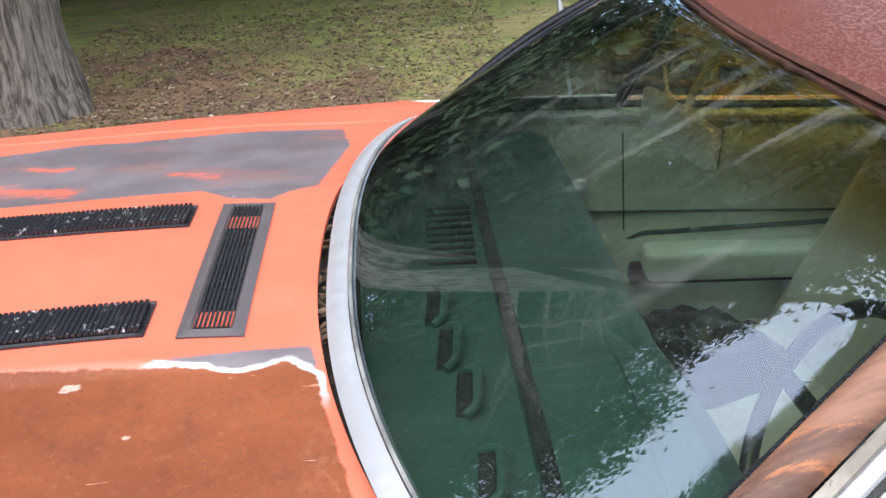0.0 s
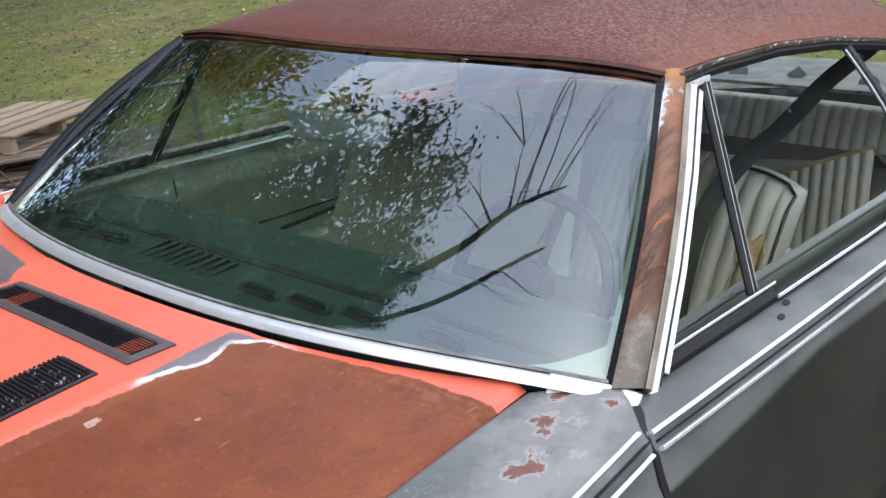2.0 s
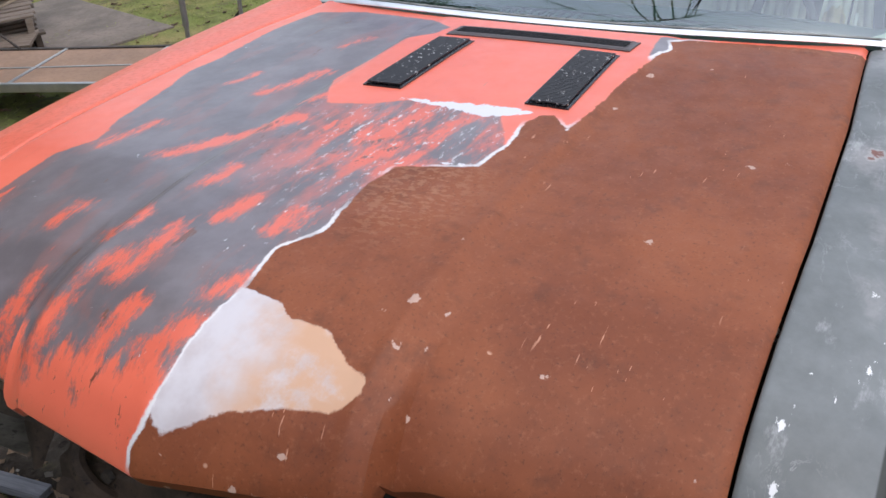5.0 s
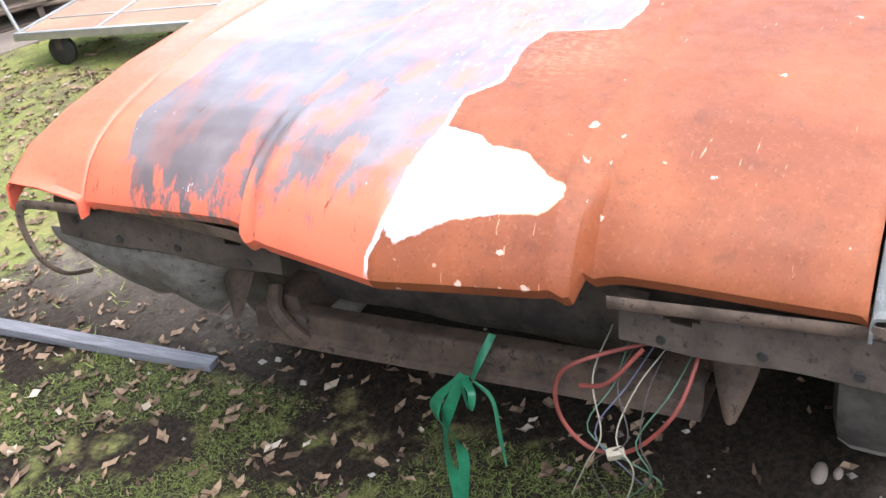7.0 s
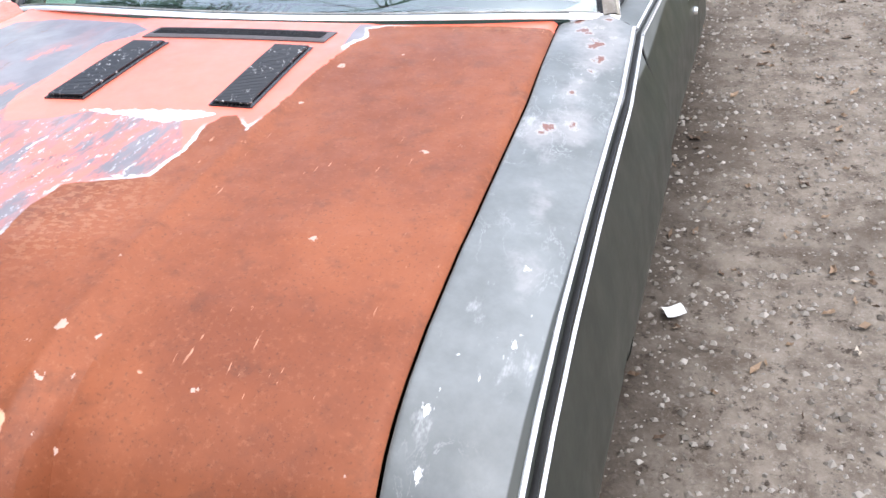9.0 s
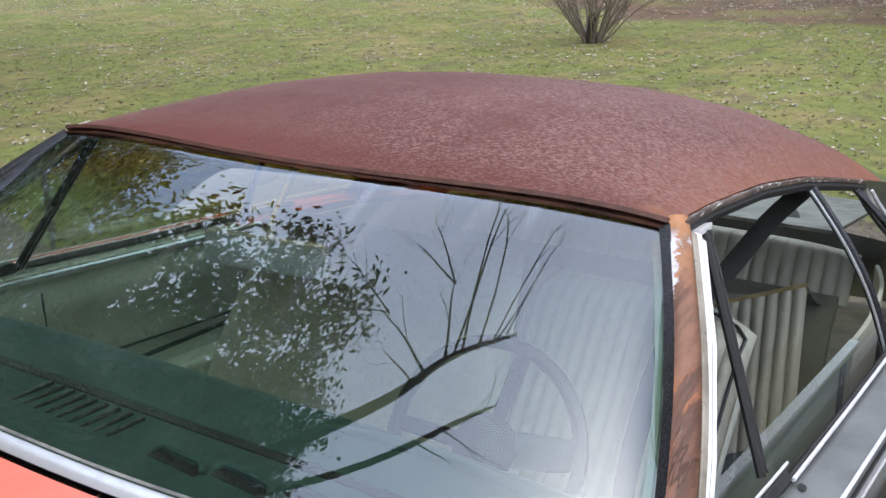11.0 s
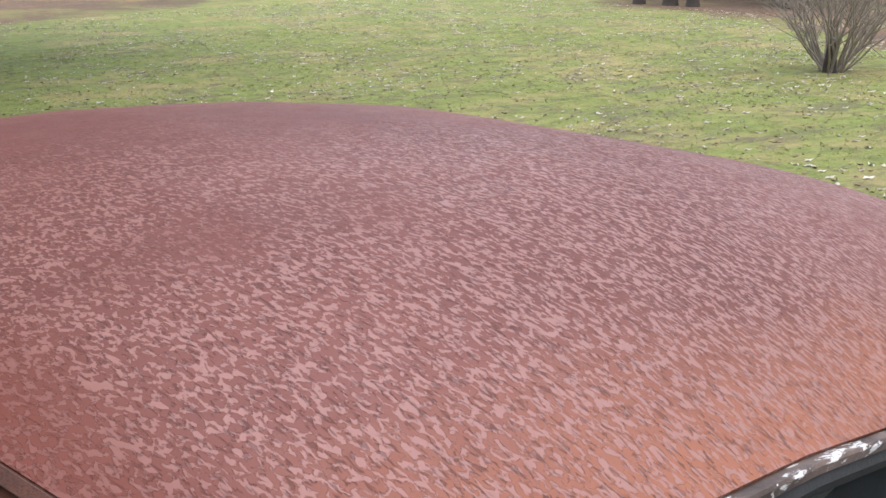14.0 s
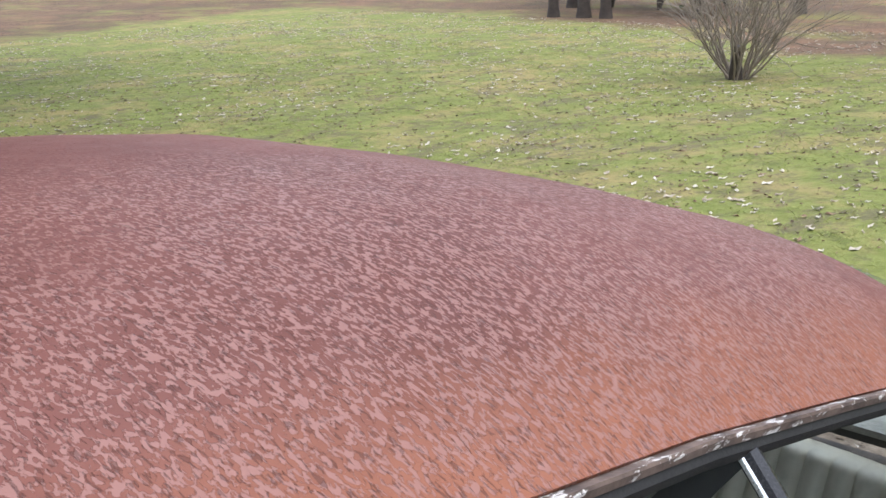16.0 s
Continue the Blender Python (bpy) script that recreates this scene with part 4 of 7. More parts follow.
for s in SIDES:
    # twin bright lines along the fender crease, one along the doors
    for off, mat in ((0.0, CHROME), (0.034, CHROME)):
        if s < 0:
            continue
        pts = []
        for k in range(41):
            x = lerp(-0.02, 1.585, k / 40)
            ze = lerp_table(FENDER_EDGE, x)
            ye = lerp_table([(-0.1, 0.918), (0.4, 0.948), (0.9, 0.958), (1.6, 0.975)], x)
            pts.append((x, s * (ye + 0.002 + off * 0.62), ze + 0.003 - off * 0.72))
        molding(pts, "fender_molding", WHITE_TRIM, car, 0.011 if off == 0 else 0.008, 0.006, (0, 0.5 * s, 0.85))
    pts = [Vector(body_side(lerp(-0.045, -1.5, k / 30), 0.205, s)) + Vector((0, 0.002 * s, 0.003)) for k in range(31)]
    molding(pts, "door_molding", WHITE_TRIM, car, 0.006, 0.006, (0, 0.5 * s, 0.85))
    pts = [Vector(body_side(lerp(-0.045, -1.5, k / 30), 0.245, s)) + Vector((0, 0.002 * s, 0.002)) for k in range(31)]
    molding(pts, "door_molding", WHITE_TRIM, car, 0.012, 0.006, (0, 0.8 * s, 0.5))
    for rows in ([(body_side(lerp(-0.045, -1.5, k / 30), 0.226, s)) for k in range(31)], [(x, s * (lerp_table([(-0.1, 0.918), (0.4, 0.948), (0.9, 0.958), (1.6, 0.975)], x) + 0.0125), lerp_table(FENDER_EDGE, x) - 0.0095) for x in [lerp(-0.02, 1.585, k / 40) for k in range(41)]]):
        if s > 0:
            molding([Vector(p) + Vector((0, 0.001 * s, 0.001)) for p in rows], "molding_band", RUBBER, car, 0.024, 0.003, (0, 0.65 * s, 0.72))

# ---- roof ----


def roof_edge(x):
    """Half width and height of the roof rail."""
    w = lerp_table([(-2.9, 0.66), (-2.2, 0.675), (-1.6, 0.668), (-1.1, 0.665), (-0.56, 0.662)], x)
    z = lerp_table([(-2.9, 0.76), (-2.4, 0.91), (-2.0, 1.02), (-1.7, 1.095), (-1.45, 1.155), (-1.2, 1.212), (-0.95, 1.255), (-0.7, 1.28), (-0.5, 1.288)], x)
    return w, z


def roof_point(x, w):
    half, edge = roof_edge(x)
    rise = lerp_table([(-2.9, 0.0), (-2.4, 0.06), (-2.15, 0.11), (-1.95, 0.149), (-1.7, 0.17), (-1.4, 0.17), (-1.1, 0.14), (-0.8, 0.1), (-0.56, 0.042), (-0.5, 0.022)], x)
    return (x, flank(w * half), edge + 0.93 * rise * (1 - abs(w) ** 3.4))


def build_roof():
    def f(u, v):
        w = lerp(-1, 1, v)
        return roof_point(lerp(-0.502 - 0.066 * w * w, -1.95, u), w)

    return part("roof", surface(f, 90, 60, None, 0.008), ROOF, car, "rust brown roof with flaking blistered paint")


roof = build_roof()
# drip rails
for s in SIDES:
    pts = [(x, s * (roof_edge(x)[0] + 0.006), roof_edge(x)[1] - 0.006) for x in [lerp(-0.575, -1.72, k / 40) for k in range(41)]]
    part("window_channel", strip([(x, y - 0.002 * s, z - 0.014) for x, y, z in pts], (0, s * 0.5, 0.85), 0.022, 0.012), RUBBER, car, "black rubber channel under the drip rail")
    part("drip_rail", strip(pts, (0, s, 0.25), 0.014, 0.009), RAIL, car, "dark drip rail with peeling white paint")

# the sail panels behind the side windows
for s in SIDES:
    def sail(u, v):
        z0 = 0.955
        rear = -2.95
        top_x = lerp(-1.64, rear, u)
        half, edge = roof_edge(top_x)
        bot_x = lerp(-1.79, rear - 0.1, u)
        low = body_side(bot_x, 0.2)
        bulge = 0.012 * math.sin(math.pi * v)
        return (lerp(top_x, bot_x, v ** 0.75), s * (lerp(half, low[1] - 0.02, v ** 1.9) + bulge * 0.4), lerp(edge, low[2] + 0.002, v) + bulge * 0.5)

    edge_line = [Vector(body_side(x, 0.16, s)) + Vector((0, 0, 0.003)) for x in (-1.3, -1.45, -1.6)] + [Vector(sail(0.075, v)) + Vector((0, 0.004 * s, 0.004)) for v in (0.9, 0.78, 0.62, 0.46, 0.3, 0.15)]
    edge_line = curve3(edge_line, 4)
    part("window_surround", strip([p + Vector((0.022, -0.006 * s, 0)) for p in edge_line], [Vector((1, -0.4 * s, 0.5)) if k > 12 else Vector((0.5, -s, 0.1)) for k in range(len(edge_line))], 0.034, 0.006), SILL, car, "grey channel sweeping up round the quarter window")
    part("surround_bead", tube([p + Vector((0, 0.003 * s, 0.002)) for p in edge_line], 0.004, 6), WHITE_TRIM, car, "bright bead round the quarter window")
    part("sail_panel", surface(sail, 30, 24, None, 0.008), GREEN if s > 0 else ROOF, car, "dull dark green sail panel behind the side window" if s > 0 else "")

# ---- windscreen ----


def screen(u, v):
    """u from the base up, v from right to left."""
    w = lerp(-1, 1, v)
    bx, by, bz = 0.075 - 0.165 * abs(w) ** 2.5, (0.835 if w > 0 else 0.875) * w, 1.005 - (0.035 if w > 0 else 0.048) * abs(w) ** 4
    tx, ty, tz = -0.487 - 0.068 * w * w, flank(0.648 * w), 1.3 - 0.025 * abs(w) ** 4
    arch = math.sin(math.pi * u)
    bow = 0.01 * (1 - abs(w) ** 9) * max(arch, 0.0) ** 0.35 + 0.02 * abs(w) ** 40 * arch
    return (lerp(bx, tx, u) + bow * 0.45, lerp(by, ty, u) + 0.02 * w * arch, lerp(bz, tz, u) + bow)


glass = part("windscreen", surface(screen, 40, 120), SCREEN, car, "green tinted windscreen with shaded top band and dirt streaks")
glass.visible_shadow = False
# bright sill trim, black seals, header
low = [Vector(screen(0.0, k / 48)) + Vector((0.014, 0, -0.002)) for k in range(49)]


def trim_face(u, v):
    """The rounded bright moulding between the glass and the cowl."""
    p = Vector(screen(0.016, v)) + Vector((0.002, 0, 0.003))
    return p + Vector((0.03 * u, 0, -0.004 * u * u + 0.003 * math.sin(math.pi * u)))


part("lower_screen_trim", surface(trim_face, 10, 60, None, 0.003), POLISHED, car, "polished aluminium moulding along the windscreen base")
part("trim_end_cap", strip([low[-3], low[-1] + Vector((-0.006, 0.016, -0.004)), low[-1] + Vector((-0.012, 0.045, -0.01))], (0.7, 0.2, -0.6), 0.045, 0.008), WHITE_TRIM, car, "white bent end piece of the screen trim")
part("trim_end_cap", strip([low[1], low[0] + Vector((-0.02, -0.03, -0.006)), low[0] + Vector((-0.06, -0.06, -0.012))], (0.7, -0.2, -0.6), 0.034, 0.006), WHITE_TRIM, car, "bright end piece of the screen trim")
gut = [Vector(screen(0.0, k / 48)) + Vector((0.03, 0, -0.036)) for k in range(49)]
part("cowl_gutter", strip(gut, (1, 0, 0.1), 0.07, 0.006), DARK_STEEL, car, "dark cowl gutter full of debris")
rng = random.Random(31)
verts, faces = [], []
for k in range(90):
    t = rng.uniform(0.03, 0.7)
    p = Vector(screen(0.0, t)) + Vector((rng.uniform(0.026, 0.044), 0, -0.026 + rng.uniform(0, 0.016)))
    a, l, w = rng.uniform(0, 6.3), rng.uniform(0.006, 0.028), rng.uniform(0.002, 0.007)
    c = Vector((math.cos(a), math.sin(a), rng.uniform(-0.2, 0.3)))
    d = Vector((-c.y, c.x, 0.15))
    b = len(verts)
    verts += [p - c * l, p + d * w, p + c * l, p - d * w + Vector((0, 0, 0.004))]
    faces += [(b, b + 1, b + 2), (b, b + 2, b + 3)]
mesh = bpy.data.meshes.new("gutter_debris")
mesh.from_pydata(verts, [], faces)
mesh.materials.append(LEAF)
debris = new("gutter_debris", mesh)
tagged(debris, "dead leaves and twigs caught in the cowl gutter", "debris", "", "stuff")
inner = [Vector(screen(0.02, k / 48)) + Vector((0.0, 0, 0.0035)) for k in range(49)]
part("lower_screen_seal", strip(inner, (0.8, 0, -0.5), 0.005, 0.004), SILL, car, "dried pale sealing strip under the glass")


def header(u, v):
    w = lerp(-1, 1, v)
    top = Vector(roof_point(-0.502 - 0.066 * w * w, w)) + Vector((0.002, 0, 0.001))
    low = Vector(screen(0.988 + 0.008 * noise.noise((v * 40, 0, 2)), v)) + Vector((0.0, 0, 0.003))
    return top.lerp(low, u) + Vector((-0.012, 0, -0.008)) * math.sin(math.pi * u)


brow = [Vector(roof_point(-0.502 - 0.066 * w * w, w)) + Vector((0.006, 0, -0.002)) for w in [lerp(-0.985, 0.985, k / 40) for k in range(41)]]
part("roof_front_lip", strip(brow, (0.7, 0, -0.72), 0.009, 0.004), plain("rusty_roof_lip", (0.115, 0.042, 0.025), 0.6, 0, 0.5, 25, (0.035, 0.018, 0.012), 0.002), roof, "rolled rusty front edge of the roof")
part("header_channel", surface(header, 6, 48, None, 0.004), DARK_LIP, car, "dark rusty lip of the screen header")
for s in (0, 1):
    sgn = 1 if s else -RIGHT
    seal = [Vector(screen(lerp(0.0, 1, k / 24), s)) + Vector((0.002, 0.002 * sgn, 0.003)) for k in range(25)]
    part("side_screen_seal", strip(seal, (0.3, sgn, 0.1), 0.018, 0.006), BLACK, car, "glossy black seal beside the pillar")

    def pillar(u, v):
        p = Vector(screen(u, s)) + Vector((0.004, 0.007 * sgn, 0.011) if sgn > 0 else (-0.004, -0.004, 0.002)) - Vector((0.004, 0, 0.003)) * smooth(0.8, 1.0, u)
        q = p + Vector((lerp(-0.034, -0.036, u), sgn * lerp(0.03, 0.018, u), -0.008))
        mid = Vector((0.005, 0.006 * sgn, 0.005) if sgn > 0 else (0.004, -0.012, 0.004)) * math.sin(math.pi * v) ** 0.6
        return p.lerp(q, v) + mid

    part("windscreen_pillar", surface(lambda u, v: pillar(u * 1.03, v), 24, 8, None, 0.014), PILLAR, car, "windscreen pillar with flaking rust and bare metal")
    # pale inner lining of the pillar, flared at its foot
    line = [Vector(screen(u, abs(s - (0.012 if sgn > 0 else 0.022)))) + Vector((-0.012, 0, -0.016)) for u in [lerp(0.06, 0.97, k / 20) for k in range(21)]]
    part("pillar_lining", strip(line, (0.25, sgn, 0.1), 0.012 if sgn > 0 else 0.03, 0.008), LINING, car, "pale green painted lining of the windscreen pillar")
    foot = surface(lambda u, v: Vector(screen(0.045 + 0.1 * v * u ** 1.5, abs(s - 0.01 - 0.06 * (1 - u)))) + Vector((-0.01, 0, -0.014)), 10, 6, None, 0.004)
    part("lining_foot", foot, LINING, car, "flared pale foot of the pillar lining")
    jamb = [Vector(pillar(0.97 * k / 16, 1)) + Vector((-0.009, 0.0, -0.008)) for k in range(17)]
    part("pillar_jamb", strip(jamb, (0.8, sgn * 0.5, 0), 0.016, 0.01), JAMB, car, "worn beige door jamb edge")
    # bright front post of the vent window, mitred at its top, with a slimmer inner frame
    post = [Vector(pillar(u, 1)) + Vector((-0.038, -0.006 * sgn, -0.008)) for u in (-0.06, 0.02, 0.3, 0.6, 0.95)]
    part("vent_front_post", strip(post, (0.75, sgn * 0.45, 0.1), 0.018, 0.012), WHITE_TRIM, car, "bright vent window post")
    inner_post = [p + Vector((-0.022, 0.002 * sgn, -0.012)) for p in post]
    part("vent_inner_post", strip(inner_post[1:], (0.75, sgn * 0.45, 0.1), 0.008, 0.008), WHITE_TRIM, car)
    part("vent_seal", strip([p + Vector((-0.012, 0, -0.006)) for p in post], (0.75, sgn * 0.45, 0.1), 0.01, 0.007), RUBBER, car)
    bot = (-0.513, sgn * 0.829, 0.94)
    topp = post[-1] + Vector((-0.03, 0, 0.0))
    for dx, mat, r in ((0.0, RUBBER, 0.007), (-0.009, WHITE_TRIM, 0.0032), (-0.016, RUBBER, 0.005), (-0.022, WHITE_TRIM, 0.0026)):
        part("vent_rear_post", tube([topp + Vector((dx, 0, 0)), Vector(bot) + Vector((dx, 0.002 * sgn, 0))], r, 8), mat, car)
    part("vent_cap", strip([post[-1] + Vector((0.006, 0, 0.004)), topp + Vector((-0.018, 0, 0.003))], (0.25, sgn, 0.3), 0.014, 0.01), WHITE_TRIM, car)
    foot = [Vector(body_side(lerp(-0.14, -0.53, k / 6), 0.03, sgn)) + Vector((0, 0, 0.008)) for k in range(7)]
    part("vent_bottom_frame", strip(foot, (0, 0.35 * sgn, 1), 0.03, 0.016), RUBBER, car, "black rubber frame below the vent glass")
    part("vent_bottom_bead", tube([p + Vector((-0.02, -0.004 * sgn, 0.018)) for p in foot[1:]], 0.0025, 6), WHITE_TRIM, car)
    belt = [Vector(body_side(lerp(-0.53, -1.5, k / 16), 0.035, sgn)) + Vector((0, 0, 0.006)) for k in range(17)]
    part("belt_seal", strip(belt, (0, 0.6 * sgn, 0.8), 0.018, 0.01), RUBBER, car, "black window wiper seal along the sill")
    part("belt_bead", tube([p + Vector((0, 0.009 * sgn, 0.006)) for p in belt], 0.0035, 6), WHITE_TRIM, car, "bright bead along the sill")
    bm = bmesh.new()
    corner = [Vector(body_side(-0.2, 0.02, sgn)), Vector(bot), topp, post[-1], post[3], post[2]]
    bm.faces.new([bm.verts.new(p) for p in corner])
    g = part("vent_glass", bm, SIDE_GLASS, car)
    g.visible_shadow = False

    def pane(u, v):
        x = lerp(lerp(-0.53, -0.67, v), lerp(-1.27, -1.27, v), u)
        low = Vector(body_side(lerp(-0.53, -1.27, u), 0.01, sgn))
        half, edge = roof_edge(x)
        return low.lerp(Vector((x, sgn * (half - 0.004), edge - 0.014)), v) + Vector((0, sgn * 0.025 * math.sin(math.pi * v), 0))

    g = part("door_glass", surface(pane, 12, 10), SIDE_GLASS, car)
    g.visible_shadow = False
    part("glass_edge", tube([Vector(pane(1, k / 8)) for k in range(9)], 0.011, 8), BLACK, car)
    part("glass_edge_trim", tube([Vector(pane(1, k / 8)) + Vector((0.012, 0, 0)) for k in range(9)], 0.003, 6), CHROME, car)

    def rear_pane(u, v):
        top_x = lerp(-1.29, -1.66, u)
        low = Vector(body_side(lerp(-1.29, -1.79, u), 0.01, sgn))
        half, edge = roof_edge(top_x)
        return low.lerp(Vector((top_x, sgn * (half - 0.004), edge - 0.014)), v) + Vector((0, sgn * 0.025 * math.sin(math.pi * v), 0))

    g = part("quarter_glass", surface(rear_pane, 10, 10), SIDE_GLASS, car)
    g.visible_shadow = False
    rim = [Vector(rear_pane(1, k / 10)) + Vector((0.01, 0, 0)) for k in range(11)]
    part("quarter_window_trim", strip(rim, (0.2, sgn, 0), 0.012, 0.014), BLACK, car)

# ---- wheels ----
for cx, sy in ((0.86, 1), (0.86, -1), (-2.15, 1), (-2.15, -1)):
    turn = 0 if sy > 0 else 180
    wheel = part("wheel", lathe([(0.19, -0.02), (0.19, 0.05), (0.17, 0.07), (0.06, 0.055), (0.0, 0.06)], 32, pose(cx, 0.8 * sy, 0.325, 0, 0, turn)), DARK_STEEL, car, "plain steel wheel")
    part("tyre", lathe([(0.19, -0.09), (0.27, -0.105), (0.31, -0.09), (0.325, -0.06), (0.328, 0), (0.325, 0.06), (0.31, 0.09), (0.27, 0.105), (0.19, 0.09)], 40,
                       pose(cx, 0.8 * sy, 0.327, 0, 0, turn)), plain_tyre, wheel, "worn dusty tyre")

# ---- front end without grille ----


def sheet(x, y0, y1, z0, z1, s, lean=0.0, scoop=None, fold=0.02):
    """An upright pressed panel with a folded lower edge and an optional round cut at its top."""
    def f(u, v):
        y = lerp(y0, y1, u)
        z = lerp(z1, z0, v)
        fx = x + lean * v - (fold * smooth(0.86, 1.0, v))
        if v < 0.04:
            fx -= 0.015
        return (fx, s * y, z + 0.004 * math.sin(y * 21))

    def keep(u, v):
        if not scoop:
            return True
        y, z = lerp(y0, y1, u), lerp(z1, z0, v)
        return all(math.hypot(y - a, z - b) > r for a, b, r in scoop)

    return surface(f, 44, 22, keep, 0.004)


LIP_GREY = rust_metal("dusty_inner_lip", (0.07, 0.05, 0.038), (0.17, 0.12, 0.09), 0.0, 0.65)
for s in SIDES:
    part("headlamp_panel", sheet(1.55, 0.36, 0.955, 0.625, 0.74, s, 0.01, ((0.47, 0.752, 0.055), (0.855, 0.765, 0.05))), PANEL_GREY, car, "dusty grey panel behind the missing grille")
    part("lamp_backing", sheet(1.5, 0.34, 0.95, 0.61, 0.76, s, -0.03), DARK_STEEL, car)
    lip = [(lerp(1.615, 1.555, k / 12), s * lerp(0.36, 0.79, k / 12), lerp(0.762, 0.748, k / 12)) for k in range(13)]
    part("hood_inner_lip", strip(lip, (0.3, 0, 0.95), 0.036, 0.006), LIP_GREY, hood, "grey inner lip under the hood edge")
    for y, z in ((0.44, 0.66), (0.62, 0.665), (0.78, 0.66), (0.9, 0.69)):
        part("bolt_hole", lathe([(0.0, 0.0), (0.009, 0.0), (0.01, -0.002)], 10, pose(1.5615, s * y, z, 0, 0, -90)), RUBBER, car)
    # flange round the open end of the fender
    rim = curve3([(1.59, s * 0.79, 0.778), (1.593, s * 0.9, 0.772), (1.592, s * 0.958, 0.762), (1.588, s * 0.984, 0.72), (1.585, s * 0.985, 0.66), (1.578, s * 0.97, 0.6), (1.55, s * 0.94, 0.555), (1.5, s * 0.91, 0.54)], 8)
    inward = [(Vector((1.58, s * 0.85, 0.66)) - p).normalized() for p in rim]
    if s < 0:
        rim = [p + Vector((0.045, 0, 0)) for p in rim]
        inward = [(Vector((1.625, s * 0.85, 0.66)) - p).normalized() for p in rim]
    part("fender_flange", strip(rim, inward, 0.026, 0.004), LIP_GREY, car, "dusty flange round the open fender end")
    for j in (6, 14, 22, 34):
        part("flange_hole", lathe([(0.0, 0.0), (0.004, 0.0), (0.005, -0.002)], 8, pose(rim[j].x + 0.004, rim[j].y, rim[j].z - 0.002, 0, 0, -90)), RUBBER, car)
    if s > 0:
        # dark backing added so the void behind the lamp panel reads as shade
        part("wheel_housing", surface(lambda u, v: (1.5 - 0.32 * math.sin(math.pi * 0.5 * v), lerp(0.52, 0.975, u), lerp(0.66, 0.4, v)), 14, 12, None, 0.005), DARK_STEEL, car, "dark sheet for the wheel housing, added to fill the shaded opening")
    part("inner_fender", surface(lambda u, v: (lerp(1.1, -0.1, u), s * lerp(0.70, 0.80, v * v), lerp(0.3, 0.9, v)), 16, 10, None, 0.004), DARK_STEEL, car)
    part("frame_horn", box((1.15, s * 0.44, 0.47), (0.62, 0.07, 0.11), (0, 2, 0), 0.012), RUST_BEAM, car)
    part("bumper_bracket", surface(lambda u, v: (1.45 + 0.05 * v + 0.012 * math.cos(math.pi * (u - 0.5)), s * (0.555 + (u - 0.5) * lerp(0.1, 0.022, v ** 1.4)), lerp(0.6, 0.455, v)), 10, 12, None, 0.012), RUST_BEAM, car, "rusty bumper bracket")


def beam(u, v):
    y = lerp(-0.56, 0.5, u)
    prof = [(0.0, 1.425, 0.498), (0.2, 1.47, 0.5), (0.26, 1.478, 0.494), (0.6, 1.482, 0.452), (0.66, 1.5, 0.446), (0.84, 1.506, 0.43), (0.9, 1.498, 0.424), (1.0, 1.38, 0.424)]
    return (lerp_table([(a, b) for a, b, _ in prof], v), y, lerp_table([(a, c) for a, _, c in prof], v) - 0.015 * (1 - u) + 0.012 * math.sin(3 * y))


def apron(u, v):
    """The dented inner fender pressing behind the right headlamp opening, with a scalloped lower edge."""
    y = lerp(-1.06, -0.6, u)
    low = lerp_table([(0.0, 0.5), (0.12, 0.44), (0.3, 0.42), (0.48, 0.425), (0.62, 0.4), (0.72, 0.385), (0.84, 0.43), (1.0, 0.55)], u)
    return (1.56 - 0.16 * v * v + 0.03 * math.sin(math.pi * u) * v - 0.05 * (1 - v) * u, y, lerp(0.66, low, v) + 0.006 * math.sin(u * 17) * v)


part("right_apron", surface(apron, 32, 12, None, 0.004), rust_metal("pale_dusty_pressing", (0.09, 0.08, 0.068), (0.19, 0.175, 0.155), 0.0, 0.7), car, "dusty dented inner fender below the right headlamp opening")
part("apron_edge", tube([Vector(apron(k / 32, 1.0)) for k in range(33)], 0.006, 6), LIP_GREY, car, "rolled lower edge of the inner fender")
part("front_crossmember", surface(beam, 30, 24, None, 0.004), RUST_BEAM, car, "rusty front crossmember")
# radiator support widened to a dark sheet that stands in for the bay's shade
part("radiator_support", sheet(1.36, -0.62, 0.56, 0.44, 0.86, 1), DARK_STEEL, car)
for y, z in ((-0.42, 0.47), (-0.2, 0.47), (0.05, 0.475), (0.3, 0.485)):
    part("beam_bolt", lathe([(0.0, 0.012), (0.014, 0.012), (0.016, 0.0)], 6, pose(1.48, y, z + 0.004, 0, 0, -90)), DARK_STEEL, car)
part("tow_hook", tube(curve3([(1.46, -0.5, 0.53), (1.5, -0.48, 0.5), (1.51, -0.44, 0.46), (1.49, -0.42, 0.42)], 5), 0.018, 8), RUST_BEAM, car)
part("splash_shield", surface(lambda u, v: (lerp(1.2, 0.2, u), lerp(-0.68, 0.68, v), 0.55 + 0.1 * u), 8, 8, None, 0.005), DARK_STEEL, car)
part("floor_pan", surface(lambda u, v: (lerp(0.1, -3.1, u), lerp(-0.88, 0.88, v), 0.27), 8, 6, None, 0.01), DARK_STEEL, car)
part("firewall", surface(lambda u, v: (0.02 + 0.03 * v, lerp(-0.78, 0.78, u), lerp(0.28, 0.955, v)), 8, 6, None, 0.006), DARK_STEEL, car)

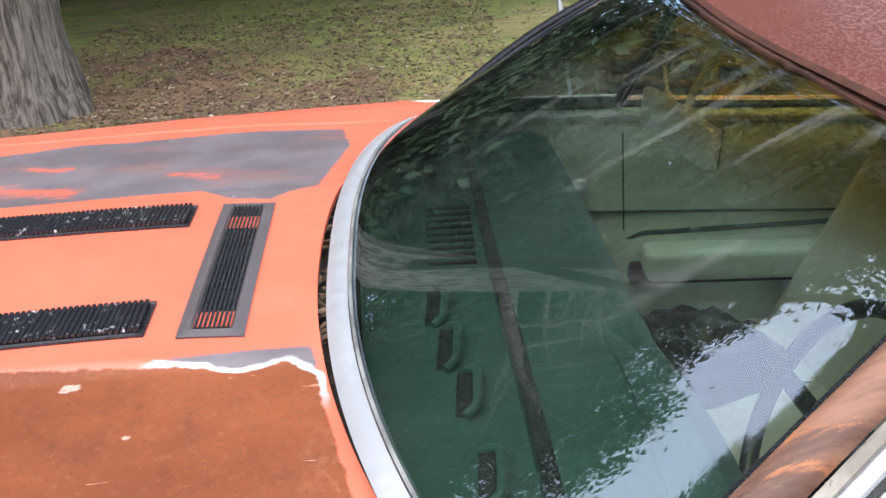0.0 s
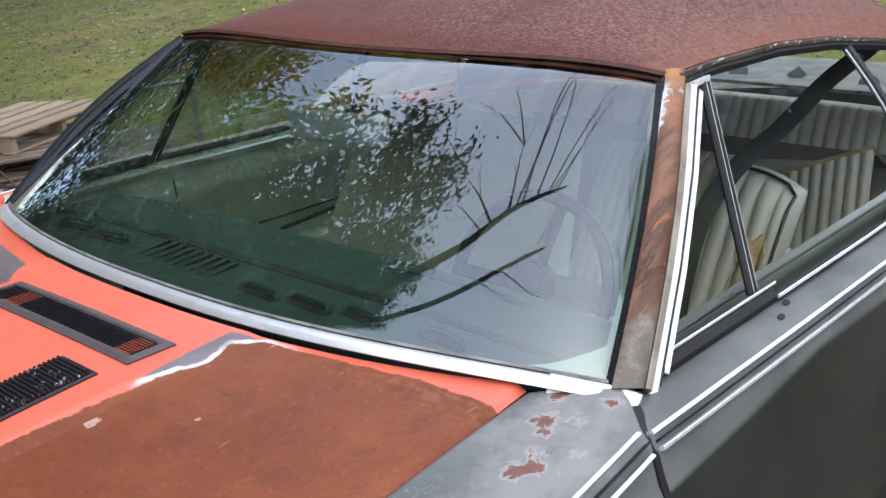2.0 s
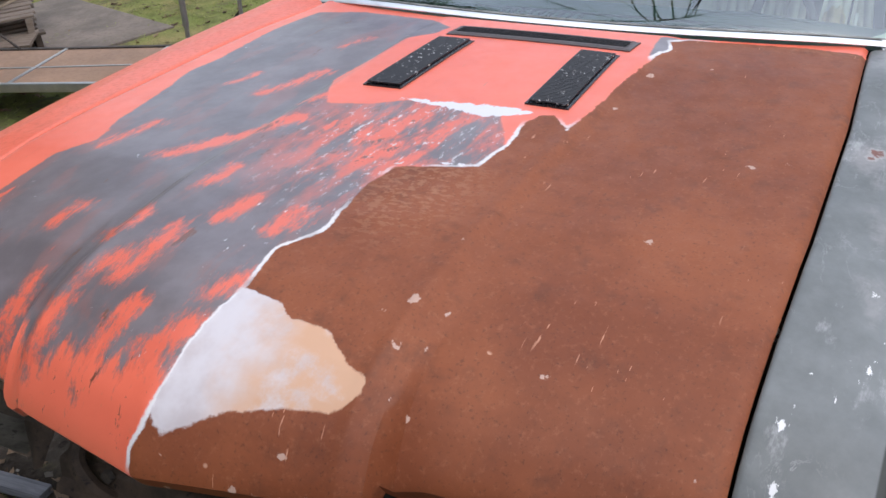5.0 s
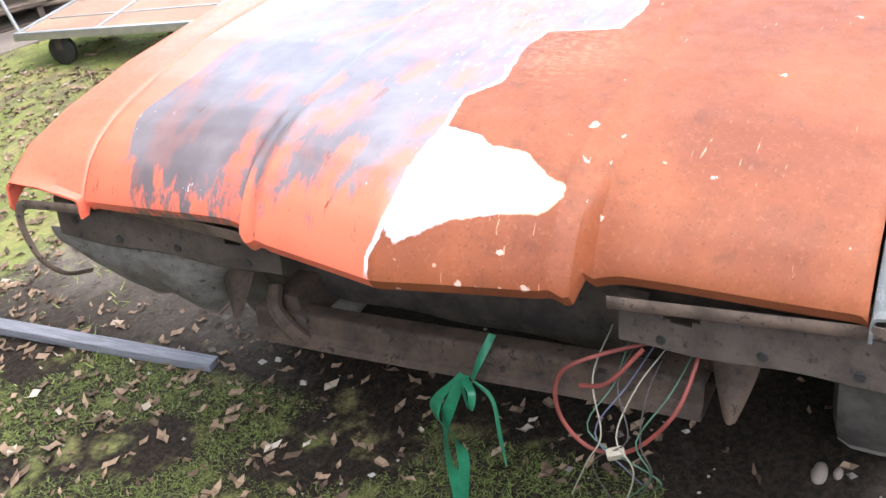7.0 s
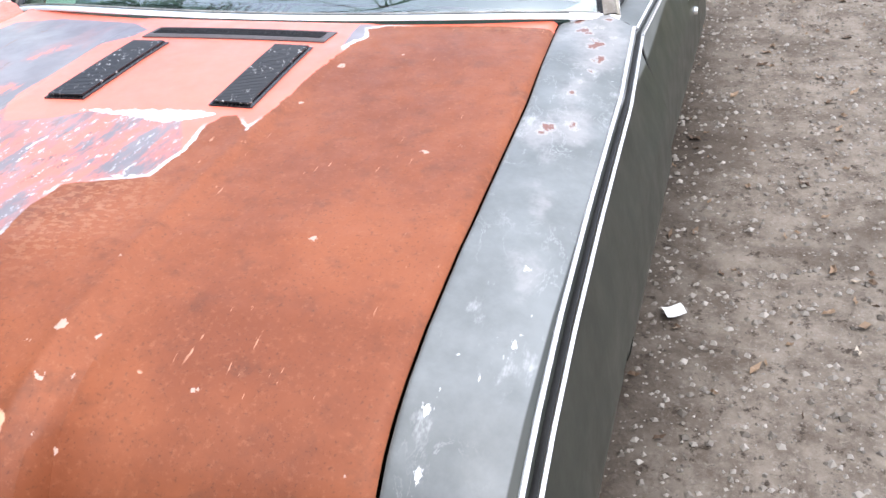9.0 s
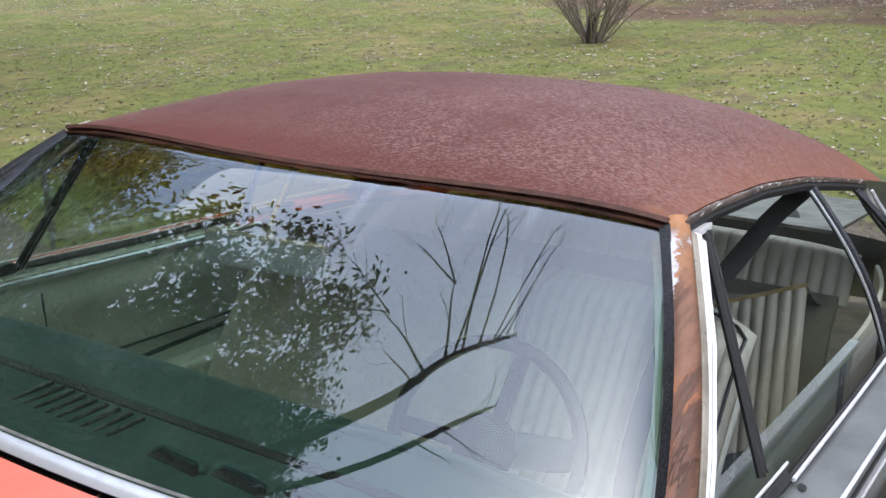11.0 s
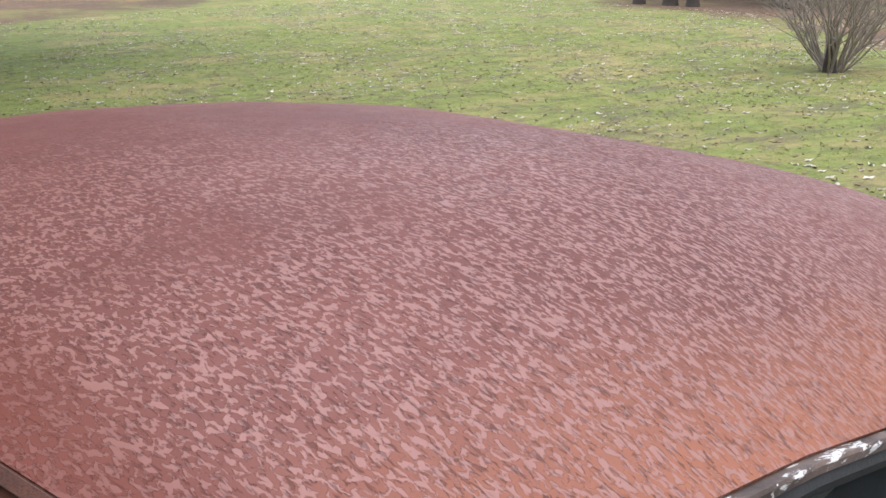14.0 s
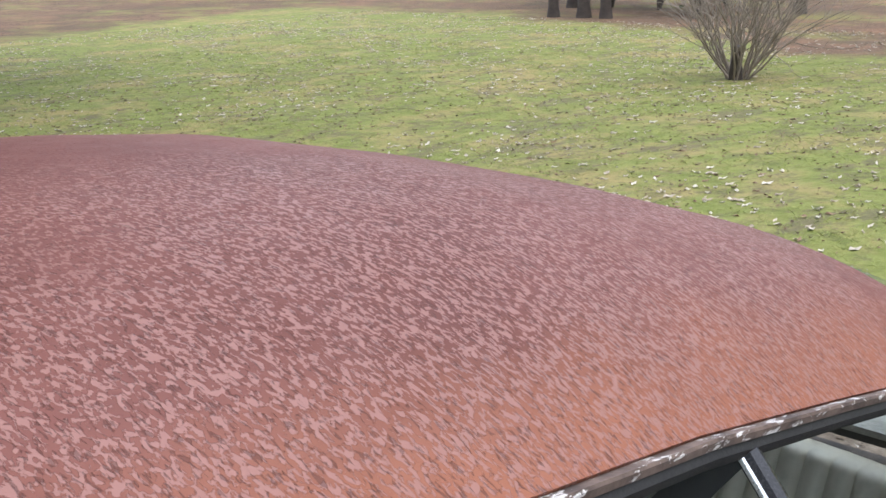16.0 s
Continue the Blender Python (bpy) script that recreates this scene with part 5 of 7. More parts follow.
# red hose and loose wires below the radiator support
hose = curve3([(1.5, 0.43, 0.62), (1.6, 0.30, 0.61), (1.615, 0.255, 0.56), (1.62, 0.262, 0.48), (1.625, 0.32, 0.425), (1.625, 0.4, 0.44), (1.615, 0.475, 0.53), (1.56, 0.5, 0.6), (1.47, 0.5, 0.66)], 8)
part("red_hose", tube(hose, 0.0042, 8), plain("red_rubber", (0.2, 0.042, 0.03), 0.6, 0, 0.4, 20), car, "dusty red hose hanging in a loop")
part("red_hose_end", tube(curve3([(1.6, 0.295, 0.55), (1.6, 0.35, 0.57), (1.57, 0.41, 0.64)], 6), 0.0045, 8), bpy.data.materials["red_rubber"], car)
rng = random.Random(4)
WIRE_COLS = [plain("cream_wire", (0.3, 0.27, 0.2), 0.6), plain("dark_wire", (0.04, 0.035, 0.03), 0.6), plain("green_wire", (0.05, 0.11, 0.07), 0.6), plain("blue_wire", (0.08, 0.085, 0.12), 0.6)]
for k in range(7):
    y = 0.33 + 0.022 * k
    pts = [(1.46, y + rng.uniform(-0.03, 0.03), 0.6), (1.58, y + rng.uniform(-0.02, 0.02), 0.56), (1.63, 0.36 + rng.uniform(-0.07, 0.07), 0.47),
           (1.64, 0.38 + rng.uniform(-0.09, 0.09), 0.4), (1.62, 0.36 + rng.uniform(-0.1, 0.12), 0.28 + rng.uniform(-0.06, 0.1))]
    part("loose_wire", tube(curve3(pts, 6), 0.0017, 6), WIRE_COLS[k % 4], car)
part("wire_plug", box((1.635, 0.375, 0.435), (0.02, 0.035, 0.02), (10, 20, 30), 0.004), WIRE_COLS[0], car)

# green ribbon tied to the crossmember
ribbon = thing("ribbon", "crumpled green plastic ribbon knotted round the rusty crossmember", "ribbon", (1.5, 0.02, 0.0))
GREEN_RIBBON = plain("green_plastic_ribbon", (0.018, 0.18, 0.088), 0.4, 0, 0.45, 25)
for name, pts, w in (("strap", [(0.0, 0.05, 0.55), (0.03, 0.03, 0.5), (0.045, 0.015, 0.46)], 0.03), ("tail", [(0.05, 0.0, 0.47), (0.065, -0.03, 0.4), (0.06, -0.055, 0.33), (0.075, -0.05, 0.26), (0.07, -0.04, 0.17), (0.08, -0.03, 0.06), (0.09, -0.02, 0.012)], 0.05),
                     ("tail", [(0.05, 0.0, 0.47), (0.08, -0.05, 0.42), (0.075, -0.065, 0.36), (0.07, -0.03, 0.31), (0.06, -0.02, 0.24), (0.07, -0.03, 0.12)], 0.045), ("thin_tail", [(0.05, 0.02, 0.46), (0.05, 0.06, 0.42), (0.06, 0.075, 0.33), (0.055, 0.08, 0.25)], 0.016),
                     ("loop", [(0.05, 0.0, 0.46), (0.08, 0.03, 0.45), (0.08, 0.02, 0.41), (0.055, -0.005, 0.44)], 0.03)):
    line = curve3(pts, 7)
    across = [Vector((0.9 * math.sin(i * 0.22 + len(name)), 1.0, 0.25 * math.sin(i * 0.5))) for i in range(len(line))]
    part(name, strip(line, across, w * 0.56, 0.002), GREEN_RIBBON, ribbon)

# ---- car details ----
# door gap, handle, lock, holes in the sill, edge guard
gap = [Vector(body_side(-0.034 - 0.1 * max(0, 0.2 - v) / 0.2, v)) + Vector((0, -0.004, -0.002)) for v in [k / 24 for k in range(1, 25)]]
part("door_gap", strip(gap, (1, 0, 0), 0.014, 0.01), RUBBER, car)
edge = [Vector(body_side(-0.03, v)) + Vector((0.004, 0.006, 0.0)) for v in (0.56, 0.6, 0.64, 0.68, 0.72)]
part("edge_guard", strip(edge, (1, 0, 0), 0.02, 0.006), CHROME, car, "chipped bright door edge guard")
hx = -1.06
for sgn in SIDES:
    hp = Vector(body_side(hx, 0.40, sgn))
    handle = part("door_handle", tube(curve3([hp + Vector((0.07, 0.002 * sgn, 0.0)), hp + Vector((0.055, 0.03 * sgn, 0.004)), hp + Vector((0.0, 0.036 * sgn, 0.006)), hp + Vector((-0.06, 0.03 * sgn, 0.004)), hp + Vector((-0.075, 0.002 * sgn, 0.0))], 6), [0.01] * 4 + [0.012] * 17 + [0.01] * 4, 10), CHROME, car, "chrome door handle")
    part("handle_plate", strip([hp + Vector((0.085, 0.003 * sgn, 0)), hp + Vector((-0.085, 0.003 * sgn, 0))], (0, 0.2, 1), 0.04, 0.008), CHROME, handle)
    part("door_lock", lathe([(0.0, 0.012), (0.012, 0.012), (0.014, 0.0)], 16, Matrix.Translation(Vector(body_side(hx + 0.01, 0.49, sgn))) @ pose(0, 0, 0, 0, 0, 0 if sgn > 0 else 180)), CHROME, car)
for hx2, dy in ((-0.47, 0.0), (-0.53, -0.02)):
    p = Vector(body_side(hx2, 0.12)) + Vector((0, dy, 0.0015))
    part("mirror_hole", lathe([(0.0, 0.0005), (0.006, 0.0006), (0.008, 0.0)], 9, Matrix.Translation(p) @ pose(0, 0, 0, 90, 0, 20) @ Matrix.Diagonal((1.5, 1, 0.8, 1))), RUBBER, car)
# three small holes near the hood edge
for x, y in ((1.57, 0.585), (1.585, 0.645), (1.58, 0.71)):
    part("small_hole", lathe([(0.0, 0.001), (0.0035, 0.001), (0.0045, 0.0)], 8, Matrix.Translation(on_hood(x, y, 0.001)) @ pose(0, -40, 0, 90, 0, 0)), RUBBER, hood)

# ---- inside the car ----


def dash(u, v):
    y = lerp(-0.76, 0.76, v)
    front = screen(0.0, 0.5 + y / 1.67)[0] - 0.02
    prof = [(0.0, front, 0.982), (0.35, -0.135, 0.972), (0.37, -0.142, 0.962), (0.41, -0.152, 0.962), (0.43, -0.158, 0.972), (0.75, -0.31, 0.958), (0.83, -0.335, 0.945), (0.88, -0.335, 0.9), (1.0, -0.27, 0.66)]
    z = lerp_table([(a, c) for a, _, c in prof], u) - 0.02 * (y / 0.76) ** 4
    return (lerp_table([(a, b) for a, b, _ in prof], u), y, z)


dashboard = part("dashboard", surface(dash, 60, 40, None, 0.01), DASH, car, "dark green padded dashboard top")


def defroster(y0, y1, x0, turn):
    """A raised lip over a dark slot."""
    y = (y0 + y1) / 2
    part("defroster_slot", box((x0, y, 0.9755), (0.02, y1 - y0 - 0.008, 0.006), (0, 2, turn), 0.002), BLACK, dashboard, "dark defroster slot")
    hood_line = [(x0 - 0.016 + 0.014 * (2 * t - 1) ** 8 - math.radians(turn) * (lerp(y0, y1, t) - y), lerp(y0, y1, t), 0.985 - 0.006 * (2 * t - 1) ** 8) for t in [k / 12 for k in range(13)]]
    part("defroster_lip", tube(hood_line, 0.006, 8), DASH, dashboard)


for y0, y1, x0 in ((0.075, 0.19, -0.047), (0.195, 0.31, -0.056), (0.315, 0.42, -0.072), (0.49, 0.59, -0.082), (-0.59, -0.47, -0.08), (-0.45, -0.33, -0.07)):
    defroster(y0, y1, x0, -5 if y0 > 0 else 5)
for k in range(9):
    part("speaker_slat", box((-0.09 + 0.001 * k, -0.25 + 0.029 * k, 0.9745), (0.078, 0.011, 0.006), (0, 1.5, 0), 0.001), BLACK, dashboard)
# black strip laid in the shallow notch to draw its shade
part("dash_groove", strip([(-0.148 - 0.004 * abs(y), y, 0.9685 - 0.02 * (y / 0.76) ** 4) for y in [lerp(-0.73, 0.73, k / 24) for k in range(25)]], (1, 0, 0), 0.02, 0.006), BLACK, dashboard, "black strip drawing the shade in the dashboard's groove")
part("instrument_hood", surface(lambda u, v: (lerp(-0.26, -0.38, u) - 0.01 * math.sin(math.pi * v), lerp(0.14, 0.62, v), 0.955 + 0.014 * math.sin(math.pi * v) - 0.1 * u * u), 10, 20, None, 0.012), DASH, dashboard)

wheel_pose = pose(-0.53, 0.35, 0.842, 0, 62, 0)
ring = [wheel_pose @ Vector((0.182 * math.cos(a), 0.182 * math.sin(a), 0)) for a in [math.tau * k / 48 for k in range(49)]]
steering = part("steering_wheel", tube(ring, 0.013, 10, None, False), BLACK, car, "thin black steering wheel")
for a in (0.2, math.pi - 0.2, -math.pi / 2):
    part("spoke", strip([wheel_pose @ Vector((0.02 * math.cos(a), 0.02 * math.sin(a), -0.01)), wheel_pose @ Vector((0.182 * math.cos(a), 0.182 * math.sin(a), 0))], tuple(wheel_pose.to_3x3() @ Vector((-math.sin(a), math.cos(a), 0))), 0.03, 0.008), BLACK, steering)
part("hub", lathe([(0.0, 0.03), (0.05, 0.02), (0.06, -0.01)], 20, wheel_pose @ pose(0, 0, 0, 90, 0, 0)), BLACK, steering)
part("steering_column", tube([wheel_pose @ Vector((0, 0, -0.01)), wheel_pose @ Vector((0, 0, -0.35))], 0.035, 12), DASH, car)

mirror = part("rear_view_mirror", box((-0.43, -0.03, 1.155), (0.02, 0.25, 0.062), (0, -8, 8), 0.02, None, 4), CHROME, car, "rear view mirror on a thin stalk")
part("mirror_glass", box((-0.443, -0.031, 1.155), (0.004, 0.235, 0.052), (0, -8, 8), 0.004), plain("mirror_face", (0.8, 0.82, 0.85), 0.16, 1.0, 0.05, 40), mirror)
part("mirror_stalk", tube(curve3([(-0.44, -0.03, 1.16), (-0.455, -0.03, 1.21), (-0.49, -0.02, 1.27), (-0.505, -0.01, 1.3)], 5), 0.006, 8), CHROME, mirror)

for s in SIDES:
    def card(u, v):
        x = lerp(-0.08, -1.28, u)
        top = body_side(x, 0.0)
        z = lerp(top[2] + 0.004, 0.32, v)
        return (x, s * (0.79 - 0.03 * smooth(0, 0.12, v) - 0.012 * smooth(0.42, 0.44, v)), z)

    panel = part("door_card", surface(card, 30, 26, None, 0.01), DOOR_GREEN, car, "pale green vinyl door panel")
    part("card_molding", strip([(x, s * 0.785, body_side(x, 0.0)[2] + 0.012) for x in (-0.2, -0.5, -0.8, -1.1, -1.27)], (0, 1, 0), 0.02, 0.012), CHROME, panel)
    part("card_seam", strip([(x, s * 0.748, body_side(x, 0.0)[2] - 0.2) for x in (-0.4, -0.7, -0.9, -1.25)], (0, 0, 1), 0.006, 0.006), DASH, panel)
    part("card_seam", strip([(-0.515, s * 0.752, z) for z in (0.9, 0.8, 0.66)], (1, 0, 0), 0.004, 0.005), DASH, panel)
    part("arm_rest_frame", tube([(-1.1, s * 0.745, 0.64), (-0.56, s * 0.745, 0.655), (-0.5, s * 0.745, 0.64), (-0.47, s * 0.745, 0.56)], 0.006, 6), DASH, panel)
    part("arm_rest", box((-0.8, s * 0.705, 0.585), (0.5, 0.085, 0.075), (0, -4, 0), 0.025, None, 4), DOOR_GREEN, panel)
    part("arm_rest_base", box((-0.8, s * 0.735, 0.545), (0.56, 0.05, 0.05), (0, -4, 0), 0.012), BLACK, panel)
    crank = part("window_crank", tube(curve3([(-0.41, s * 0.735, 0.785), (-0.4, s * 0.715, 0.79), (-0.36, s * 0.705, 0.8), (-0.345, s * 0.7, 0.803)], 5), 0.008, 8), CHROME, panel)
    part("crank_knob", lathe([(0.0, 0.02), (0.016, 0.014), (0.018, 0.0), (0.0, -0.012)], 14, pose(-0.345, s * 0.69, 0.803)), RUBBER, crank)
    part("crank_boss", lathe([(0.0, 0.018), (0.02, 0.012), (0.024, 0.0)], 14, pose(-0.41, s * 0.735, 0.785, 0, 0, 180 if s > 0 else 0)), CHROME, crank)
    part("side_trim_rear", surface(lambda u, v: (lerp(-1.29, -2.1, u), s * (0.78 - 0.12 * u * u), lerp(body_side(lerp(-1.29, -2.1, u), 0)[2] + 0.005, 0.32, v)), 12, 10, None, 0.01), VINYL, car)
    part("kick_panel", surface(lambda u, v: (lerp(0.0, -0.09, u), s * 0.77, lerp(0.96, 0.3, v)), 4, 8, None, 0.008), DASH, car)


def seat_slab(name, label, y0, y1, flare, foot, top, thick, pleats, parent, round_out=False):
    """A padded seat back between two heights; flare moves its outer edge at the foot."""
    bm = bmesh.new()
    n = max(24, pleats * 8)

    def f(u, v, side):
        end = max(0.0, (u - 0.86) / 0.14)
        ya, yb = y0 + (flare if y0 < y1 and flare < 0 else 0) * (1 - u), y1
        w = 2 * v - 1
        drop = 0.05 * max(0.0, v - 0.35) ** 2 / 0.42 if round_out else 0.0
        edge = (1 - abs(w) ** 8) ** 0.5
        pad = thick * edge * math.sqrt(max(0.0, 1 - end * end))
        roll = 0.02 * (abs(math.sin(math.pi * v * pleats)) ** 0.6 - 0.5) * edge if pleats and u < 0.97 else 0.0
        return (lerp(foot[0], top[0], u) + (pad + roll if side > 0 else -pad), lerp(ya, yb, v), lerp(foot[1], top[1], u) - drop * u ** 3)

    for side in (1, -1):
        surface(lambda u, v: f(u, v, side), 26, n, None, 0.0, bm)
    bmesh.ops.remove_doubles(bm, verts=bm.verts, dist=0.0006)
    return part(name, bm, VINYL, parent, label), f


back, _ = seat_slab("driver_seat_back", "cream grey pleated front seat back", 0.0, 0.4, 0, (-1.04, 0.42), (-1.36, 0.865), 0.05, 12, car)
wing, wing_at = seat_slab("seat_back_wing", "rounded outer section of the seat back, torn open", 0.345, 0.57, 0, (-1.0, 0.42), (-1.325, 0.86), 0.055, 5, back, True)
pipe = [Vector(wing_at(u, v, 1)) + Vector((0.004, 0.002, 0.004)) for u, v in [(0.99, k / 12) for k in range(2, 11)] + [(lerp(0.97, 0.1, k / 14), 0.94) for k in range(15)]]
part("wing_piping", tube(pipe, 0.0045, 6), BLACK, back)
part("wing_edge_trim", tube([Vector(wing_at(lerp(0.7, 0.3, k / 6), 0.995, 1)) + Vector((0, 0.008, 0)) for k in range(7)], 0.006, 6), WHITE_TRIM, back)
tear = surface(lambda u, v: Vector(wing_at(lerp(0.28, 0.84, u), lerp(0.5, 0.97, v), 1)) + Vector((0.012 + 0.012 * noise.noise((u * 4, v * 4, 1)), 0.004, 0)), 64, 48,
               lambda u, v: math.hypot((u - 0.45) * 2, (v - 0.5) * 2.4) < 0.8 + 0.3 * noise.noise((u * 5, v * 5, 9)), 0.006)
part("torn_foam", tear, FOAM, back, "yellow foam showing through a tear")
seat_slab("passenger_seat_back", "plain cream grey seat back", -0.6, 0.13, -0.2, (-0.88, 0.42), (-1.07, 1.0), 0.05, 0, car)
for y0, y1 in ((-0.8, -0.06), (0.0, 0.56)):
    seat = surface(lambda u, v: (lerp(-0.52, -1.05, u), lerp(y0, y1, v), 0.40 + 0.05 * math.sin(math.pi * min(u * 1.2, 1)) ** 0.5 * (1 - abs(2 * v - 1) ** 6) + 0.006 * abs(math.sin(math.pi * v * 10))), 24, 60, None, 0.08)
    part("front_seat_cushion", seat, VINYL, car, "cream grey pleated seat cushion")


def crumpled(u, v):
    """A sagging black sheet over the tunnel."""
    x, y = lerp(-0.36, -0.84, u), lerp(-0.73, -0.36, v)
    return (x, y, 0.40 + 0.16 * math.sin(math.pi * u) ** 0.6 * math.sin(math.pi * v) ** 0.6 + 0.05 * noise.noise((u * 4, v * 4, 3)) + 0.02 * noise.noise((u * 11, v * 11, 8)))


bag = thing("bag", "crumpled black plastic bag slumped on the passenger seat", "bag")
part("sheet", surface(crumpled, 28, 28, None, 0.004), BLACK, bag)


def rear_bench():
    n = 34

    def back(u, v):
        end = max(0.0, (u - 0.8) / 0.2)
        r = 0.012 * abs(math.sin(math.pi * v * n)) ** 0.55 * (1 if u < 0.99 else 0.4)
        return (lerp(-1.85, -1.92, u) - 0.05 * end * end + r, lerp(-0.64, 0.64, v), lerp(0.735, 0.872, u) - 0.03 * end * end + 0.4 * r - 0.02 * (2 * v - 1) ** 6)

    seat = part("rear_seat_back", surface(back, 22, n * 6, None, 0.03), VINYL, car, "cream pleated rear seat back")
    part("seat_back_panel", surface(lambda u, v: (lerp(-1.72, -1.852, u) + 0.02 * math.sin(math.pi * u), lerp(-0.62, 0.62, v), lerp(0.4, 0.737, u)), 10, 12, None, 0.02), GREY_VINYL, seat, "plain grey lower panel")

    # the loose cushion stands askew behind the driver's seat with its foam edge up
    def edge(s):
        return Vector((-1.72, 0.2, 0.64)).lerp(Vector((-1.757, 0.56, 0.785)), s)

    face = part("rear_seat_cushion", surface(lambda u, v: edge(v) + Vector((0.2, 0.05, -0.34)) * u + Vector((0.014, 0.0, 0.006)) * abs(math.sin(math.pi * v * 11)) ** 0.6, 8, 132, None, 0.01), VINYL, car, "pleated rear cushion lying askew on its side")
    part("cushion_edge", strip([edge(k / 12) + Vector((-0.004, 0, -0.004)) for k in range(13)], (0.5, 0, -0.85), 0.03, 0.016), FOAM, face, "yellow foam edge")
    part("cushion_underside", surface(lambda u, v: edge(v).lerp(Vector((-1.86, lerp(-0.3, 0.6, v), 0.72)), u) + Vector((0, 0, 0.004 - 0.02 * math.sin(math.pi * u))), 10, 14, None, 0.01), GREY_VINYL, face, "plain dark underside")
    shelf = part("parcel_shelf", surface(lambda u, v: (lerp(-1.99, -2.6, u), lerp(-0.56, 0.56, v), lerp(0.872, 0.8, u)), 8, 8, None, 0.01), SILL, car, "bare grey parcel shelf with speaker holes")
    for y in (-0.4, -0.24, -0.02, 0.16, 0.4):
        hole = lathe([(0.0, 0.001), (0.045, 0.002), (0.05, 0.0)], 4 if y in (-0.24, 0.16) else 18, pose(-2.13 - 0.03 * math.sin(y * 9), y, 0.8585, 90, 6.5, 20) @ Matrix.Diagonal((1.5, 1, 0.6, 1)))
        part("speaker_hole", hole, RUBBER, shelf)


rear_bench()
part("carpet", surface(lambda u, v: (lerp(-0.02, -2.0, u), lerp(-0.78, 0.78, v), 0.3 + 0.07 * math.exp(-((v - 0.5) / 0.12) ** 2)), 12, 20, None, 0.01), CARPET, car)


def liner(u, v):
    x = lerp(-0.59, -1.9, u)
    w = lerp(-0.97, 0.97, v)
    p = roof_point(x, w)
    return (x, p[1], p[2] - 0.032)


part("headliner", surface(liner, 20, 20, None, 0.006), LINER, car)
part("tail_panel", surface(lambda u, v: (-3.1 + 0.02 * math.sin(math.pi * v), lerp(-0.66, 0.66, u), lerp(0.3, 0.5 + 0.05 * (1 - (2 * u - 1) ** 2), v)), 12, 6, None, 0.01), GREEN, car, "plain dull green tail panel")
# the back window and the deck behind it
back_glass = part("back_window", surface(lambda u, v: roof_point(lerp(-1.953, -2.9, u), lerp(-1, 1, v)), 10, 10), SIDE_GLASS, car)
back_glass.visible_shadow = False
strap = curve3([(-1.68, 0.57, 1.08), (-1.52, 0.53, 1.03), (-1.4, 0.51, 0.985), (-1.3, 0.5, 0.955), (-1.16, 0.49, 0.93), (-1.0, 0.48, 0.86), (-0.93, 0.46, 0.7), (-0.9, 0.44, 0.5)], 6)
part("shoulder_belt", strip(strap, (0.15, -0.89, 0.54), 0.044, 0.003), BELT, car, "black shoulder belt hanging from the roof rail")
# a pale card lying on the dash against the glass
card_ob = thing("paper_card", "pale green paper card lying under the windscreen on the dashboard", "card")
part("sheet", surface(lambda u, v: Vector(screen(lerp(0.03, 0.15, u), lerp(0.06, 0.135, v))) + Vector((-0.006, 0, -0.009 - 0.003 * math.sin(u * 3))), 6, 6, None, 0.001), plain("pale_green_card", (0.66, 0.84, 0.8), 0.7, 0, 0.1), card_ob)

# ---- handcart, pallets, boards ----
STEEL_TUBE = plain("galvanised_tube", (0.55, 0.55, 0.54), 0.35, 0.8, 0.2, 15)
PLYWOOD = plain("weathered_plywood", (0.36, 0.22, 0.14), 0.7, 0, 0.3, 3, (0.2, 0.12, 0.08), 0.001)
NEW_WOOD = wood_paint("pale_pallet_wood", (0.33, 0.25, 0.17), (0.54, 0.43, 0.31))
OLD_WOOD = wood_paint("grey_pallet_wood", (0.15, 0.11, 0.085), (0.3, 0.24, 0.19))
DARK_WOOD = wood_paint("dark_wet_wood", (0.06, 0.045, 0.035), (0.14, 0.1, 0.075))

def resting(ob, x, y, rz, lift=0.0, size=1.0):
    """Sets a thing on the sloping lawn."""
    ob.matrix_world = pose(x, y, soil(x, y) + lift, 3.3) @ pose(0, 0, 0, 0, 0, rz) @ Matrix.Diagonal((size, size, 1, 1))


cart = thing("platform_cart", "flat handcart with plywood bed and bent steel tube handles", "cart")
part("bed", box((0, 0, 0.2), (1.6, 0.6, 0.018), (0, 0, 0), 0.003), PLYWOOD, cart, "weathered plywood bed")
for y in (-0.3, 0.3):
    part("side_rail", box((0, y, 0.195), (1.64, 0.03, 0.045), (0, 0, 0), 0.004), STEEL_TUBE if y > 0 else DARK_STEEL, cart)
for x in (-0.8, 0.8):
    part("end_rail", box((x, 0, 0.195), (0.03, 0.6, 0.045), (0, 0, 0), 0.004), STEEL_TUBE, cart)
for x in (-0.35, 0.3):
    part("cross_strip", box((x, 0, 0.2125), (0.022, 0.58, 0.007), (0, 0, 4), 0.002), STEEL_TUBE, cart, "pale metal strip")
part("long_strip", box((0, 0.02, 0.2115), (1.5, 0.014, 0.005), (0, 0, 2), 0.002), STEEL_TUBE, cart)
